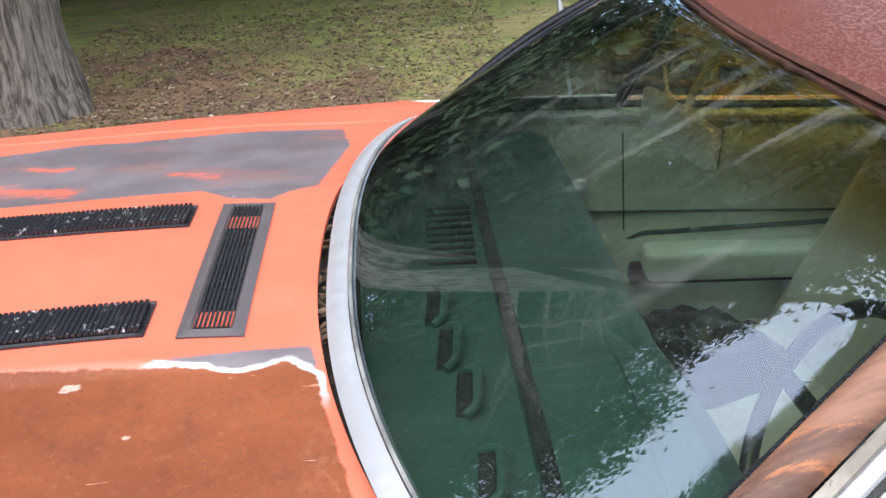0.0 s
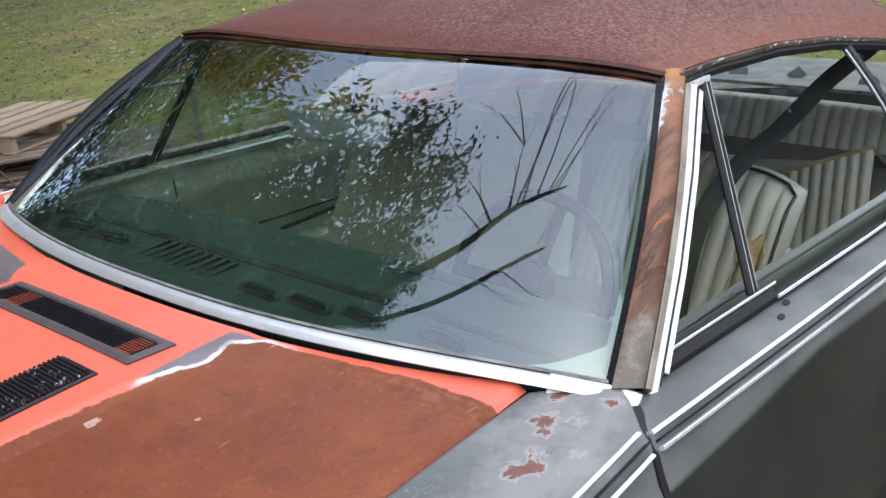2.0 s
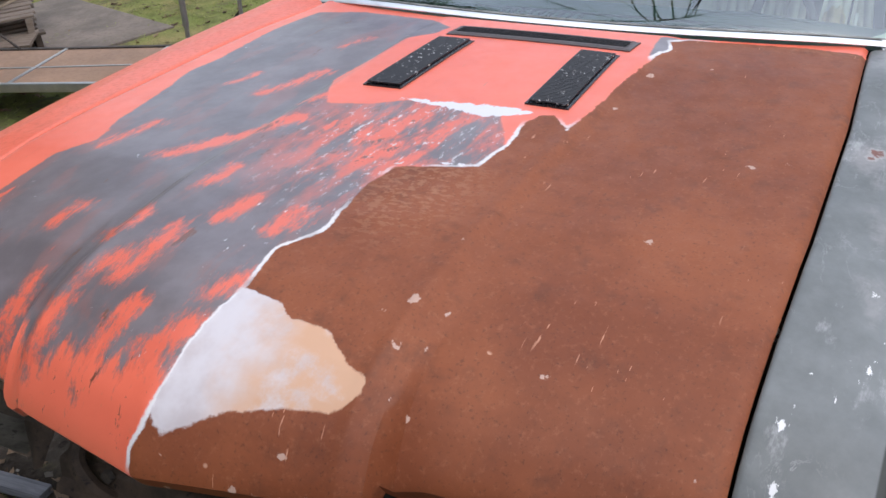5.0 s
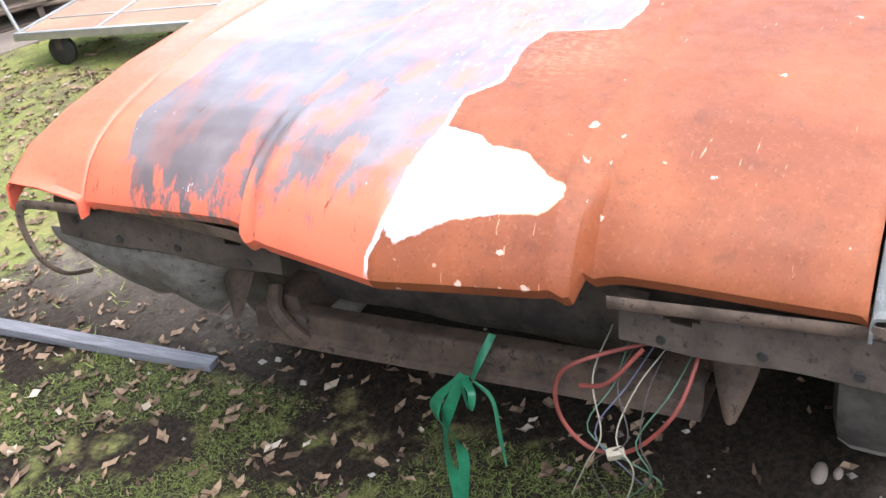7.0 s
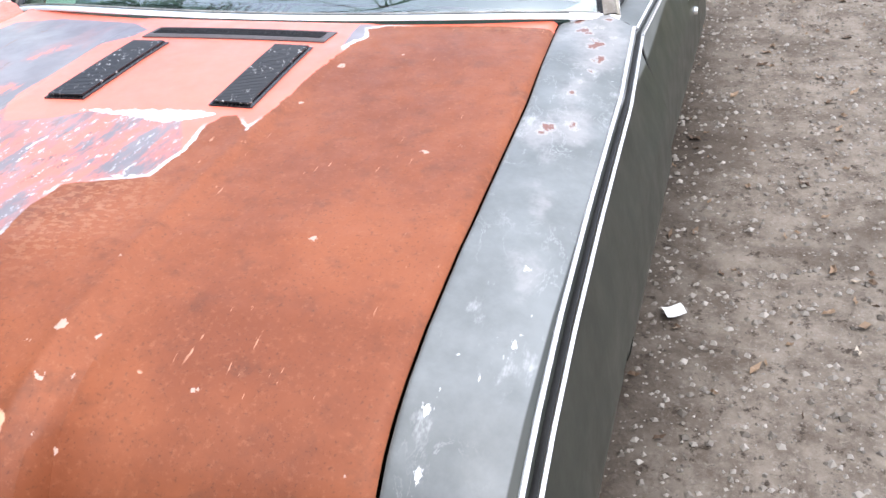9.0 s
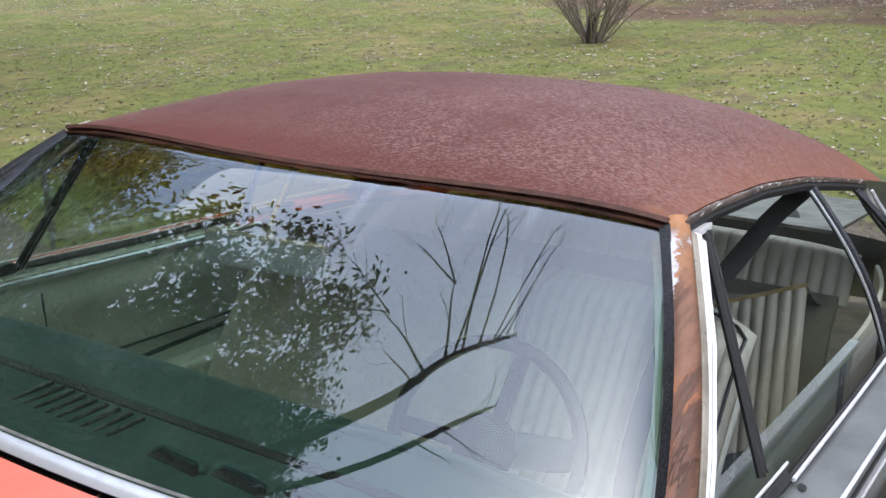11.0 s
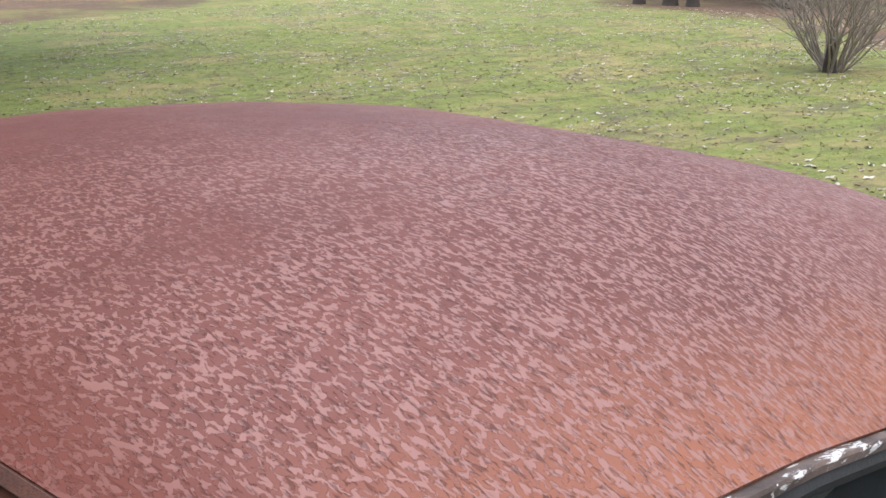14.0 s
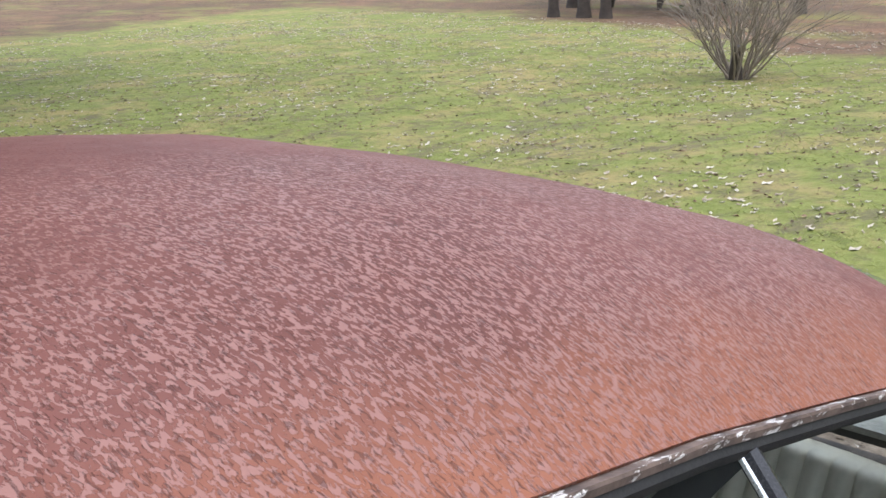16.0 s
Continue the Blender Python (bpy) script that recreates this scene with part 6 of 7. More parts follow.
for x in (-0.8, 0.8):
    o = 0.12 if x > 0 else -0.03
    bend = curve3([(x, -0.27, 0.2), (x + o * 0.5, -0.275, 0.45), (x + o * 0.8, -0.28, 0.72), (x + o, -0.25, 0.79), (x + o, 0.0, 0.825), (x + o, 0.23, 0.83), (x + o, 0.27, 0.79), (x + o * 0.8, 0.275, 0.6), (x, 0.27, 0.2)], 6)
    handle = part("handle", tube(bend, 0.0115, 10), STEEL_TUBE, cart, "bent steel tube handle")
    for y in (-0.278, 0.273):
        part("joint", tube([(x + o * 0.55, y, 0.48), (x + o * 0.95, y, 0.73)], 0.015, 10), STEEL_TUBE, handle)
    part("brace", tube([(x + o * 0.3, -0.27, 0.4), (x * 0.78, -0.28, 0.22)], 0.007, 6), DARK_STEEL, cart)
for x in (-0.58, 0.58):
    for y in (-0.24, 0.24):
        caster = part("caster", lathe([(0.0, 0.025), (0.07, 0.022), (0.085, 0.012), (0.085, -0.012), (0.07, -0.022), (0.0, -0.025)], 20, pose(x, y, 0.086)), RUBBER, cart)
        part("caster_fork", box((x, y, 0.135), (0.05, 0.06, 0.09), (0, 0, 0), 0.008), DARK_STEEL, cart)
resting(cart, -1.32, -3.2, -80)


def pallet(label, wood, x, y, rz, lift, length, width, boards):
    ob = thing("pallet", label, "pallet", (0, 0, 0), 0, "stacked pallets")
    for k in range(boards):
        part("deck_board", box((0.012 * ((k * 7) % 3 - 1), lerp(-0.5, 0.5, k / (boards - 1)) * (width - 0.09), 0.118), (length, (0.07 if k % 2 else 0.095) if boards > 6 else (0.145 if k % 2 == 0 else 0.1), 0.016), (0, 0, 0.9 * ((k * 5) % 3 - 1)), 0.003), wood, ob)
    for q in (-0.46, 0.0, 0.46):
        part("stringer", box((q * length, 0, 0.063), (0.04, width - 0.02, 0.092), (0, 0, 0), 0.004), wood, ob)
    for q in (-0.44, 0.0, 0.44):
        part("base_board", box((0, q * width, 0.009), (length, 0.085, 0.014), (0, 0, 0), 0.003), wood, ob)
    resting(ob, x, y, rz, lift)
    return ob


pallet("dark weathered wooden pallet lying on the ground", DARK_WOOD, -1.95, -5.0, -35, 0.02, 1.0, 0.95, 7)
pallet("grey weathered wooden pallet in a stack", OLD_WOOD, -1.96, -4.98, -42, 0.147, 1.0, 0.95, 8)
pallet("pale new wooden pallet on top of a stack", NEW_WOOD, -2.17, -5.17, 15, 0.274, 0.9, 0.86, 5)
board = thing("board", "pale weathered board lying on the lowest pallet", "board")
part("plank", box((0.0, 0.0, 0.085), (1.3, 0.16, 0.018), (-14, 0, 0), 0.003), OLD_WOOD, board)
resting(board, -1.68, -4.86, -66, 0.05)
slab = setting("slab", box((0, 0, 0.0), (2.3, 1.8, 0.03), (0, 0, 0), 0.01), plain("stained_concrete", (0.23, 0.185, 0.15), 0.9, 0, 0.45, 3, (0.1, 0.085, 0.065), 0.003), "stained concrete slab half covered with dirt", "slab")
resting(slab, -1.95, -5.05, -22, 0.008)
strip_ob = thing("board", "thin grey weathered board lying in the leaf litter", "board", (1.26, -1.62, 0.005), 94)
part("plank", box((0, 0, 0), (1.24, 0.05, 0.03), (0, 0, 0), 0.004), wood_paint("silver_grey_wood", (0.13, 0.13, 0.14), (0.28, 0.28, 0.3)), strip_ob)
scrap = thing("paper_scrap", "white folded paper scrap lying on the dirt", "paper", (-0.245, 1.035, 0.006), 30)
part("sheet", surface(lambda u, v: ((u - 0.5) * 0.05, (v - 0.5) * 0.062, 0.006 + 0.012 * abs(v - 0.4) + 0.004 * math.sin(u * 5)), 6, 6, None, 0.001), plain("white_paper", (0.8, 0.79, 0.76), 0.8, 0, 0.08), scrap)
brick_mat = plain("chalky_stone", (0.3, 0.24, 0.2), 0.9, 0, 0.3, 12)
for k, (x, y, r) in enumerate(((1.1, 0.68, 0.02), (1.09, 0.72, 0.012))):
    st = thing("stone", "small pale stone on the bare dirt", "stone", (x, y, 0.012))
    bm = bmesh.new()
    bmesh.ops.create_icosphere(bm, subdivisions=2, radius=r)
    for v in bm.verts:
        v.co *= 1 + 0.25 * noise.noise(v.co * 40 + Vector((k, 0, 0)))
        v.co.x *= 1.7
    part("body", bm, brick_mat, st)

# ---- trees ----


def grow(bm, start, way, length, radius, depth, rng, lift=0.15, sides=7, wander=0.22):
    """A limb with side branches, thinner at each fork. Returns the tips."""
    pts, p, d = [Vector(start)], Vector(start), Vector(way).normalized()
    n = 6 if depth > 1 else 4
    for k in range(n):
        d = (d + Vector((rng.uniform(-wander, wander), rng.uniform(-wander, wander), rng.uniform(-0.45, 0.45) * wander + lift * 0.4))).normalized()
        p = p + d * length / n
        pts.append(p)
    tube(pts, [radius * (1 - 0.7 * k / n) for k in range(n + 1)], sides, bm, False)
    tips = [pts[-1]]
    if depth > 0:
        for k in range(2, n + 1):
            for _ in range(2 if depth > 1 or k > 3 else 1):
                side = (d.orthogonal() * rng.uniform(-1, 1) + d.cross(d.orthogonal()) * rng.uniform(-1, 1)).normalized()
                tips += grow(bm, pts[k], d * 0.75 + side * (0.8 if wander > 0.2 else 0.4) + Vector((0, 0, lift)), length * rng.uniform(0.42, 0.62), radius * (1 - 0.7 * k / n) * 0.6, depth - 1, rng, lift, max(3, sides - 2), wander)
    return tips


def leaf_cloud(tips, count, spread, size, rng):
    verts, faces = [], []
    for k in range(count):
        c = Vector(rng.choice(tips)) + Vector((rng.gauss(0, spread), rng.gauss(0, spread), rng.gauss(0, spread * 0.8)))
        m = Euler((rng.uniform(0, 6.3), rng.uniform(0, 6.3), rng.uniform(0, 6.3))).to_matrix()
        s = size * rng.uniform(0.7, 1.4)
        b = len(verts)
        verts += [c + m @ Vector(q) * s for q in ((-1, 0, 0), (0, 0.42, 0.1), (1, 0, 0), (0, -0.42, 0.1))]
        faces.append((b, b + 1, b + 2, b + 3))
    mesh = bpy.data.meshes.new("leaves")
    mesh.from_pydata(verts, [], faces)
    bm = bmesh.new()
    bm.from_mesh(mesh)
    return bm


FOLIAGE = varied("evergreen_leaves", (0.03, 0.05, 0.02), (0.055, 0.085, 0.03), 0.65)


def big_tree(at, radius, height, seed, label, limbs, crown=None, upper=4):
    rng = random.Random(seed)
    ob = thing("tree", label, "tree", (*at, soil(*at)))
    bm = bmesh.new()
    pts = [(0, 0, -0.1), (0, 0, 0.25), (0.02, 0.01, 0.9), (0.05, 0.0, 2.2), (0.08, 0.05, height * 0.45), (0.12, 0.1, height * 0.7)]
    tube(curve3(pts, 6), [radius * float(f) for f in np.interp(np.linspace(0, 5, 31), [0, 1, 2, 3, 4, 5], [1.4, 1.12, 1.0, 0.92, 0.7, 0.35])], 28, bm)
    for v in bm.verts:
        a = math.atan2(v.co.y, v.co.x)
        v.co += Vector((v.co.x, v.co.y, 0)) * (0.07 * math.sin(a * 7 + v.co.z * 0.6) + 0.1 * noise.noise(v.co * 3))
    part("trunk", bm, BARK, ob)
    bm = bmesh.new()
    tips = []
    for start, way, length, r in limbs:
        tips += grow(bm, start, way, length, r, 2, rng, 0.12)
    for k in range(upper):
        a = rng.uniform(3.4, 6.0)
        tips += grow(bm, (0.1, 0.08, height * (0.42 + 0.05 * k)), (math.cos(a), math.sin(a), 0.8), height * 0.35, radius * 0.4, 2, rng)
    part("limbs", bm, BARK, ob)
    if crown:
        wide, low, count = crown
        tips = []
        while len(tips) < 420:
            p = Vector((rng.uniform(-1, 1), rng.uniform(-1, 1), rng.uniform(0, 1)))
            reach = math.sqrt(max(0, 1 - (2 * p.z - 0.75) ** 2 / 1.6)) * (0.8 + 0.45 * noise.noise(p * 2.2 + Vector((seed, 0, 0))))
            if math.hypot(p.x, p.y) < reach:
                tips.append((p.x * wide, p.y * wide, low + p.z * (height - low)))
        part("crown", leaf_cloud(tips, int(count * 0.9), 0.4, 0.11, rng), FOLIAGE, ob, "dense dark green leaves", False)
    return ob


old_tree = big_tree((2.58, -6.1), 0.31, 11.0, 3, "old bare tree with furrowed grey bark and wide limbs", [((0.05, 0, 4.8), (0.6, -0.7, 1), 3.6, 0.13)])
# its long limb reaches over the car and ends in upright thin shoots
rng = random.Random(41)
bm = bmesh.new()
tube(curve3([(0, 0, 3.0), (-0.9, 1.9, 3.5), (-1.9, 4.2, 3.9), (-2.59, 5.36, 4.0), (-2.95, 5.74, 4.02), (-3.16, 6.12, 4.03)], 6), [lerp(0.075, 0.007, (k / 30) ** 1.3) for k in range(31)], 9, bm)
tube(curve3([(-0.9, 1.9, 3.5), (-1.6, 4.1, 3.85), (-2.25, 5.45, 3.97), (-2.68, 6.08, 4.0), (-2.8, 6.26, 4.0)], 6), [lerp(0.042, 0.006, (k / 24) ** 1.3) for k in range(25)], 8, bm)
# each shoot: where it leaves the limb, where it points, its girth
for a, b, r in (((-2.93, 5.72), (-3.33, 5.5), 0.011), ((-3.33, 5.5), (-3.71, 5.05), 0.007), ((-3.33, 5.5), (-3.5, 5.07), 0.006), ((-2.96, 5.76), (-4.2, 5.45), 0.01), ((-3.0, 5.8), (-4.3, 5.3), 0.009), ((-3.04, 5.9), (-4.25, 5.6), 0.009),
                ((-3.08, 5.98), (-4.0, 5.9), 0.008), ((-3.1, 6.0), (-3.6, 6.1), 0.007), ((-3.12, 6.05), (-3.85, 5.98), 0.006), ((-2.85, 5.62), (-3.12, 5.15), 0.01), ((-3.12, 5.15), (-3.42, 4.55), 0.006), ((-3.12, 5.15), (-3.15, 4.7), 0.005),
                ((-2.8, 5.55), (-2.95, 5.2), 0.006), ((-2.68, 6.08), (-2.9, 6.2), 0.004), ((-2.75, 6.2), (-2.95, 6.12), 0.004), ((-2.5, 5.8), (-2.45, 6.2), 0.005), ((-2.6, 5.98), (-2.5, 6.35), 0.005)):
    way = Vector((b[0] - a[0], b[1] - a[1], 0.05))
    tips = grow(bm, (*a, 4.01), way, way.length, r, 1, rng, 0.0, 5, 0.1)
    for p in tips[1:]:
        grow(bm, p, way.normalized() + Vector((rng.uniform(-0.5, 0.5), rng.uniform(-0.5, 0.5), rng.uniform(-0.2, 0.3))), way.length * 0.2, 0.002, 0, rng, 0.0, 3)
part("overhanging_limb", bm, DARK_BARK, old_tree, "long bare limb with thin shoots")
big_tree((1.0, -10.6), 0.2, 20.0, 8, "leafy evergreen tree with grey trunk", [((0, 0, 3.0), (-0.6, 0.5, 0.9), 3.0, 0.09), ((0, 0, 4.4), (0.5, 0.8, 1), 3.0, 0.08)], (5.0, 1.6, 66000))
big_tree((8.6, -8.6), 0.22, 15.5, 9, "leafy evergreen tree beside the yard", [((0, 0, 3.0), (-0.6, 0.5, 0.9), 3.0, 0.09)], (4.8, 1.2, 80000))
big_tree((4.0, -11.4), 0.2, 19.5, 14, "leafy evergreen tree in a row", [((0, 0, 3.0), (-0.6, 0.5, 0.9), 3.0, 0.09)], (5.0, 1.0, 85000))
big_tree((12.5, -4.5), 0.22, 13.0, 10, "leafy evergreen tree at the far side", [((0, 0, 3.0), (-0.6, 0.5, 0.9), 3.0, 0.09)], (3.8, 1.2, 20000))
big_tree((-5.2, -13.5), 0.2, 11.5, 12, "leafy evergreen tree behind the lawn", [((0, 0, 3.0), (-0.6, 0.5, 0.9), 3.0, 0.09)], (3.8, 2.4, 24000))

for k, (x, y, r, dx) in enumerate(((-20.44, -14.05, 0.11, 0.04), (-20.6, -13.32, 0.13, 0.16), (-20.64, -12.76, 0.11, 0.24), (-23.2, -15.5, 0.14, 0.0), (-23.5, -9.6, 0.12, 0.05))):
    rng = random.Random(k + 20)
    ob = thing("young_tree", "slim young tree with dark bark at the wood's edge", "tree", (x, y, soil(x, y)), 0, "young trees")
    bm = bmesh.new()
    tube([(0, 0, -0.05), (0, 0, 0.25), (dx * 0.5, 0, 2), (dx, 0.06, 4.4), (dx * 1.4, 0.2, 10)], [r * 1.5, r * 1.1, r, r * 0.85, r * 0.3], 10, bm)
    part("trunk", bm, DARK_BARK, ob)
    bm = bmesh.new()
    for j in range(7):
        a = rng.uniform(0, 6.3)
        grow(bm, (dx, 0.06, 4.0 + 0.8 * j), (math.cos(a), math.sin(a), 0.9), 3.2, r * 0.4, 1, rng, 0.1, 5)
    part("limbs", bm, DARK_BARK, ob)


def shrub(at, stems, height, seed, label):
    rng = random.Random(seed)
    ob = thing("shrub", label, "shrub", (at[0], at[1], soil(at[0], at[1])))
    for k in range(stems):
        a, lean = rng.uniform(0, 6.3), rng.uniform(0.15, 1.05)
        bm = bmesh.new()
        grow(bm, (0.16 * math.cos(a) * rng.random(), 0.16 * math.sin(a) * rng.random(), -0.02), (math.cos(a) * lean, math.sin(a) * lean, 1), height * rng.uniform(0.55, 0.85), rng.uniform(0.012, 0.02), 2, rng, 0.16, 5)
        part("stem", bm, TWIG, ob)
    bm = bmesh.new()
    tube([(0.05, 0.02, -0.02), (0.07, 0.03, 0.2), (0.11, 0.06, 0.42)], [0.1, 0.07, 0.055], 9, bm)
    part("stump", bm, DARK_BARK, ob)
    return ob


shrub((-12.88, -5.46), 34, 2.0, 5, "bare many-stemmed shrub with pale grey twigs")
shrub((-21.5, -11.0), 12, 2.2, 6, "bare shrub at the wood's edge")


def bush(at, wide, high, seed):
    rng = random.Random(seed)
    ob = thing("bush", "dark evergreen bush between the trunks at the wood's edge", "bush", (*at, soil(*at)), 0, "bushes at the wood's edge")
    tips = []
    bm = bmesh.new()
    for k in range(9):
        a, lean = rng.uniform(0, 6.3), rng.uniform(0.1, 0.8)
        tips += grow(bm, (0, 0, -0.03), (math.cos(a) * lean * wide, math.sin(a) * lean * wide, high), high * rng.uniform(0.6, 0.95), 0.03, 2, rng, 0.1, 5)
    part("stems", bm, DARK_BARK, ob)
    part("leaves", leaf_cloud(tips, 3000, 0.2, 0.075, rng), FOLIAGE, ob, "dark green leaves", False)


for k, (x, y, wide, high) in enumerate(((-23.2, -13.0, 0.9, 2.2), (-23.6, -14.6, 1.0, 2.6), (-22.6, -11.6, 0.8, 1.6), (-25.0, -12.2, 1.2, 3.0), (-24.4, -16.4, 1.0, 2.4))):
    bush((x, y), wide, high, 60 + k)
big_tree((-23.4, -31.2), 0.5, 12.0, 15, "stout mossy tree at the far end of the lawn", [((0, 0, 3.0), (0.6, -0.5, 0.9), 3.0, 0.1)])


def woodland():
    """Far bare woods added out of view round the yard to block the low sky."""
    rng = random.Random(77)
    bm = bmesh.new()
    for k in range(330):
        a = rng.uniform(0, math.tau)
        d = rng.uniform(15, 40)
        x, y = d * math.cos(a), d * math.sin(a)
        if math.cos(a) > 0.3 and d < 22 or 3.2 < a < 4.62:
            continue
        h, r = rng.uniform(7, 13), rng.uniform(0.08, 0.2)
        tube([(x, y, -0.5), (x + rng.uniform(-0.2, 0.2), y, h * 0.5), (x + rng.uniform(-0.5, 0.5), y + rng.uniform(-0.5, 0.5), h)], [r, r * 0.7, r * 0.15], 5, bm, False)
        for j in range(16):
            z = h * rng.uniform(0.2, 0.95)
            b, l = rng.uniform(0, 6.3), rng.uniform(0.8, 2.6)
            p = Vector((x, y, z))
            tube([p, p + Vector((math.cos(b) * l * 0.5, math.sin(b) * l * 0.5, l * 0.35)), p + Vector((math.cos(b) * l, math.sin(b) * l, l * 0.9))], [r * 0.3, r * 0.2, 0.01], 3, bm, False)
    ob = part("woodland", bm, DARK_BARK)
    tagged(ob, "bare winter woods added out of view round the yard to block low sky", "woods", "", "stuff")
    # leafy undergrowth added out of view to darken low reflections
    tips = []
    for k in range(2600):
        a, d = rng.uniform(0, math.tau), rng.uniform(14, 38)
        if math.cos(a) > 0.3 and d < 20 or 3.2 < a < 4.62:
            continue
        tips.append((d * math.cos(a), d * math.sin(a), d * rng.uniform(0.0, 0.36) * rng.uniform(0.4, 1)))
    ob = part("brush", leaf_cloud(tips, 90000, 0.8, 0.26, rng), varied("brown_green_brush", (0.05, 0.042, 0.028), (0.1, 0.1, 0.045)), None, "", False)
    tagged(ob, "brown and green undergrowth added out of view between the far trees", "undergrowth", "", "stuff")


woodland()

# ---- ground cover ----


def scatter(count, seed, test, reach=12.0):
    rng = random.Random(seed)
    made = []
    while len(made) < count:
        x, y = rng.uniform(-reach, 2.8), rng.uniform(-reach, 2.6)
        if rng.random() < test(x, y):
            made.append((x, y, rng.random(), rng.uniform(0, 6.3)))
    return made


def flat_bits(name, spots, make, material, label, category):
    verts, faces = [], []
    for x, y, r, a in spots:
        b = len(verts)
        pts, quads = make(r)
        c, s = math.cos(a), math.sin(a)
        z = soil(x, y)
        verts += [(x + c * p[0] - s * p[1], y + s * p[0] + c * p[1], z + p[2]) for p in pts]
        faces += [tuple(b + i for i in q) for q in quads]
    mesh = bpy.data.meshes.new(name)
    mesh.from_pydata(verts, [], faces)
    mesh.materials.append(material)
    ob = new(name, mesh)
    return tagged(ob, label, category, "", "stuff")


def leaf_shape(r):
    s = 0.012 + 0.022 * r * r
    w = 0.5 + 0.7 * (r * 7.3 % 1)
    return [(-s, 0.1 * s, 0.004), (-0.55 * s, 0.4 * w * s, 0.008 + 0.3 * s), (0.15 * s, 0.5 * w * s, 0.006 + 0.1 * s), (s, -0.12 * s, 0.01 + 0.3 * s), (0.3 * s, -0.28 * w * s, 0.005), (-0.5 * s, -0.42 * w * s, 0.006 + 0.2 * s), (0.05 * s, 0.04 * s, 0.004)], \
        [(0, 1, 6), (1, 2, 6), (2, 3, 6), (3, 4, 6), (4, 5, 6), (5, 0, 6)]


def flat_leaf(r):
    pts, faces = leaf_shape(0.1 + 0.5 * r)
    return [(x, y, 0.004 + 0.35 * z) for x, y, z in pts], faces


def blade_shape(r, w=0.003):
    h = 0.012 + 0.045 * r * r
    out = []
    faces = []
    for k in range(5):
        a = k * 1.3 + r * 6
        x, y = 0.02 * math.cos(a * 2), 0.02 * math.sin(a * 2)
        out += [(x - w, y, 0), (x + w, y, 0), (x + h * 1.1 * math.cos(a), y + h * 1.1 * math.sin(a), h * (0.3 + 0.35 * math.sin(a * 3) ** 2))]
        faces.append((3 * k, 3 * k + 1, 3 * k + 2))
    return out, faces


def pebble_shape(r):
    s = 0.004 + 0.013 * r ** 3
    return [(-s, 0, 0.001), (0, 0.8 * s, 0.0), (1.1 * s, 0.1 * s, 0.002), (0.1 * s, -0.9 * s, 0), (0.05 * s, 0.1 * s, s * 0.8), (-0.5 * s, -0.3 * s, s * 0.55)], \
        [(0, 1, 4), (1, 2, 4), (2, 3, 4), (3, 5, 4), (5, 0, 4), (0, 5, 3)]


def under_car(x, y):
    return abs(y) < 0.85 and -3.0 < x < 1.3


def grassy(x, y):
    if under_car(x, y):
        return 0.0
    g = max(smooth(-1.2, -2.8, y), smooth(-4.6, -5.6, x))
    n = noise.noise((x * 0.9, y * 0.9, 3))
    return max(0.0, g * (0.55 + 0.9 * n))


GRASS = varied("grass_blades", (0.17, 0.215, 0.05), (0.38, 0.4, 0.13))


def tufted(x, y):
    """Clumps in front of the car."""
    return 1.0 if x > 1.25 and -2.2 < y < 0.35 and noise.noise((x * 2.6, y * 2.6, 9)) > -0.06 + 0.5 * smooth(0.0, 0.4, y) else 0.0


# mossy tufts darker than the lawn grass, with shade put into the green
flat_bits("moss_grass", scatter(11000, 15, tufted, 2.8), lambda r: blade_shape(r * 0.4, 0.0016), varied("low_shaded_moss_grass", (0.075, 0.1, 0.022), (0.2, 0.23, 0.065)), "low green tufts, colour darkened for shade, in the darkened dirt", "grass")
flat_bits("grass", scatter(42000, 11, grassy, 15.0), blade_shape, GRASS, "short thin winter grass", "grass")


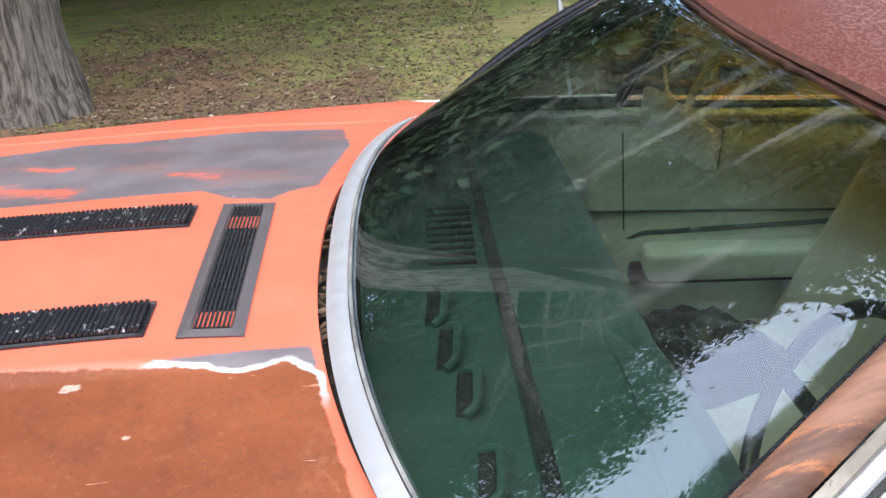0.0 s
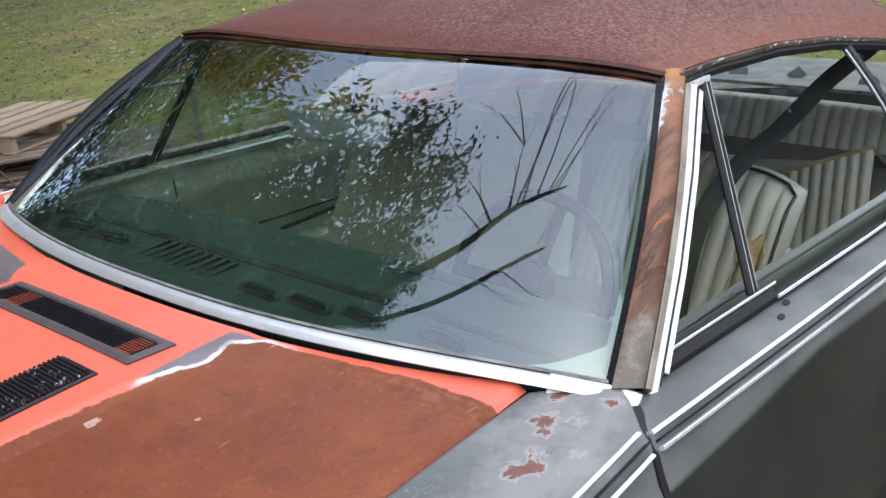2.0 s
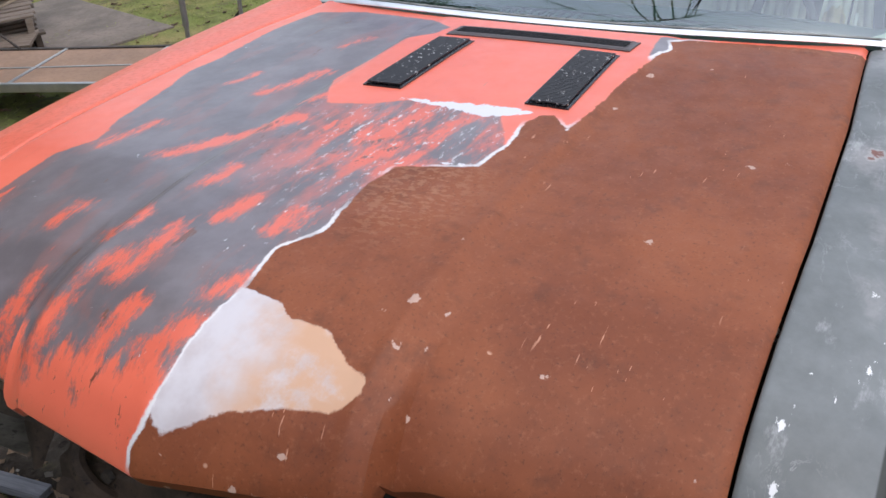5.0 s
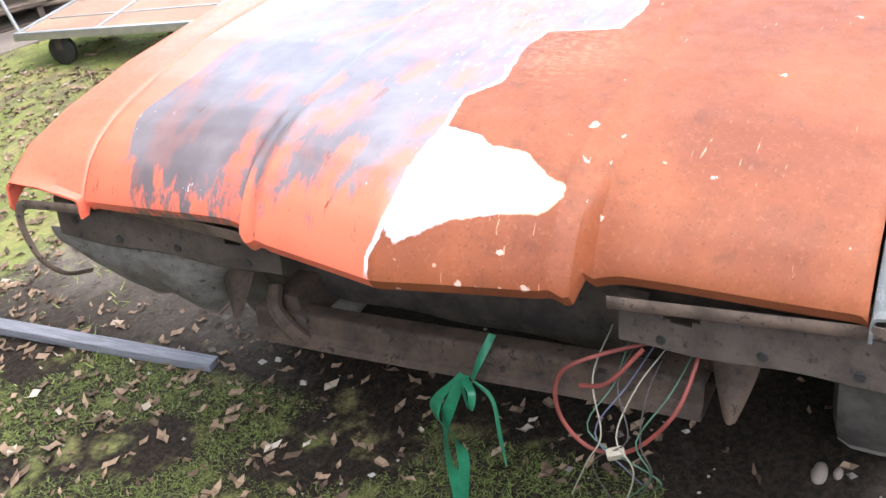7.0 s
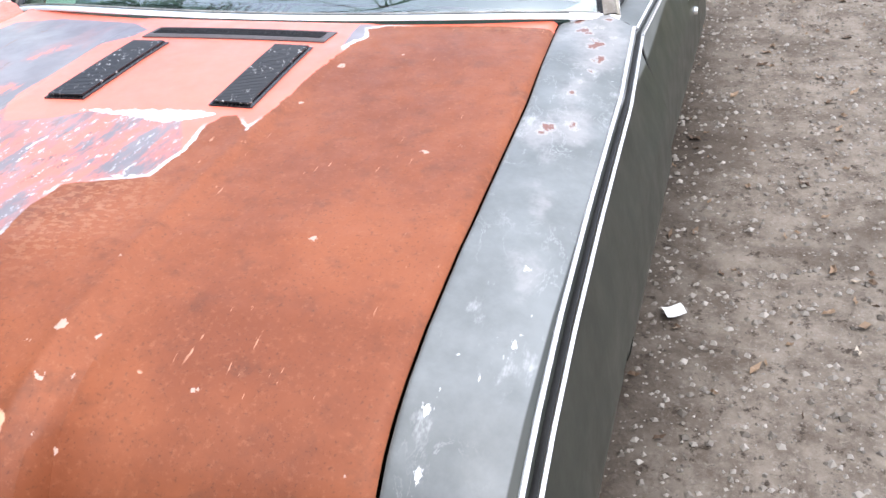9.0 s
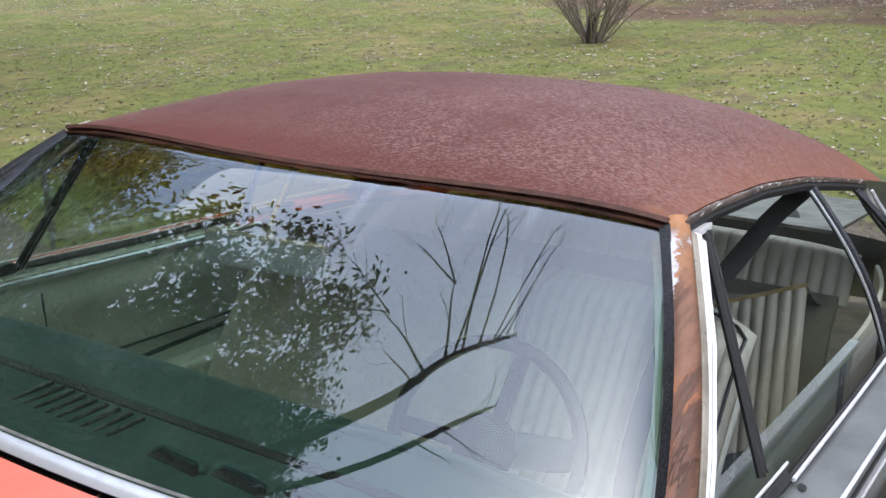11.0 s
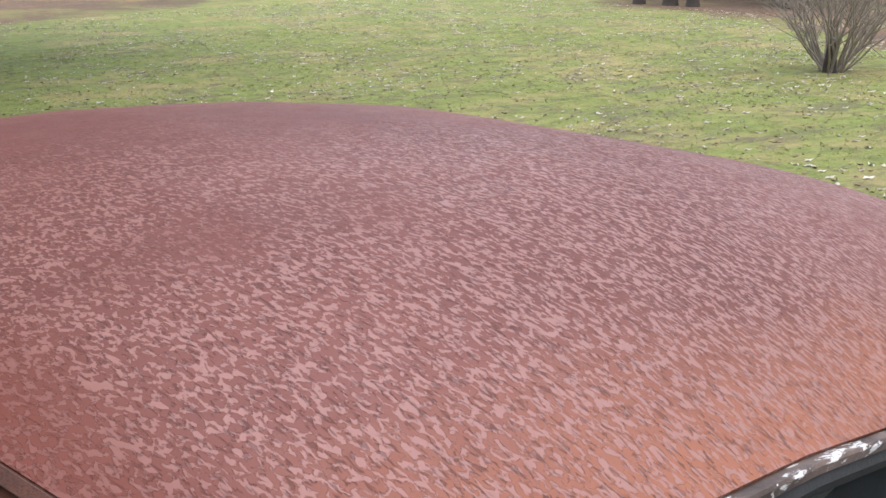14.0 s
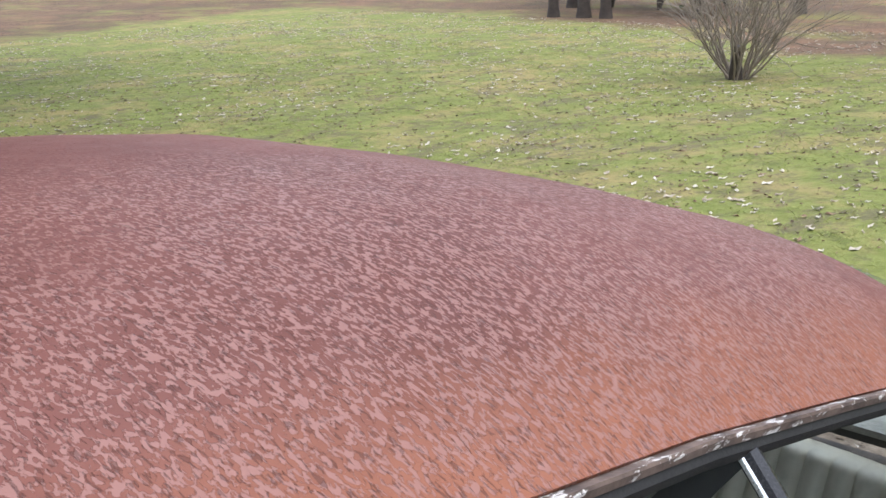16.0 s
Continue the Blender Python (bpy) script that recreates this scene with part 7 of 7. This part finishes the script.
def leafy(x, y):
    if under_car(x, y):
        return 0.04
    n = noise.noise((x * 0.5, y * 0.5, 7))
    t = math.hypot(x - 2.58, y + 6.1)
    return min(1, max(0.03, 0.16 + 0.3 * n) + 0.9 * smooth(3.0, 1.4, t) + (0.8 if -9.2 < y < -2.0 and -0.9 < x < 3.2 else 0)) * (0.25 if y > 0.6 else 1) * (1.6 if x < -12 else 1)


flat_bits("dark_leaves", scatter(8000, 19, lambda x, y: (max(0.0, -0.12 + 1.3 * noise.noise((x * 0.8, y * 1.4, 4)) + 0.7 * noise.noise((x * 3.1, y * 3.1, 8))) if x < -3.5 or y < -2.2 else 0.0), 18.0), flat_leaf, varied("dark_wet_leaves", (0.05, 0.04, 0.028), (0.19, 0.14, 0.095)), "dark wet leaves in drifts on the lawn", "leaves")
flat_bits("lawn_leaves", scatter(9000, 16, lambda x, y: leafy(x, y) if x < -4.5 else 0.0, 20.0), lambda r: leaf_shape(0.5 + 0.75 * r), varied("bleached_leaves", (0.4, 0.33, 0.25), (0.75, 0.7, 0.6)), "bleached fallen leaves scattered over the lawn", "leaves")
flat_bits("fallen_leaves", scatter(20000, 12, lambda x, y: leafy(x, y) * (2.2 if x > 0.9 and y > -2.4 else 1) if x > -4.5 else 0.06, 12.0), leaf_shape, LEAF, "scattered dry brown and pale fallen leaves", "leaves")


def trodden(x, y):
    """Leaves lie thickest beyond the right front corner."""
    if x < 1.0 or y > 0.3:
        return 0.0
    return max(0.0, 0.25 + 0.55 * smooth(-0.6, -1.5, y) + 0.6 * noise.noise((x * 2.1, y * 2.1, 6)))


flat_bits("trodden_leaves", scatter(1500, 23, trodden, 2.8), lambda r: leaf_shape(0.2 + 0.7 * r), LEAF, "brown leaves trodden into the darkened dirt before the car", "leaves")


def stony(x, y):
    if abs(y) < 1.0 and x > 0.7:
        return 0.05
    return 1.0 if y > 0.5 and x > -5.5 else 0.12 if y > -1.2 else 0.0


flat_bits("gravel", scatter(16000, 13, stony, 5.5), pebble_shape, varied("gravel_bits", (0.13, 0.11, 0.09), (0.42, 0.38, 0.33), 0.9), "small loose gravel trodden into the dirt", "gravel")
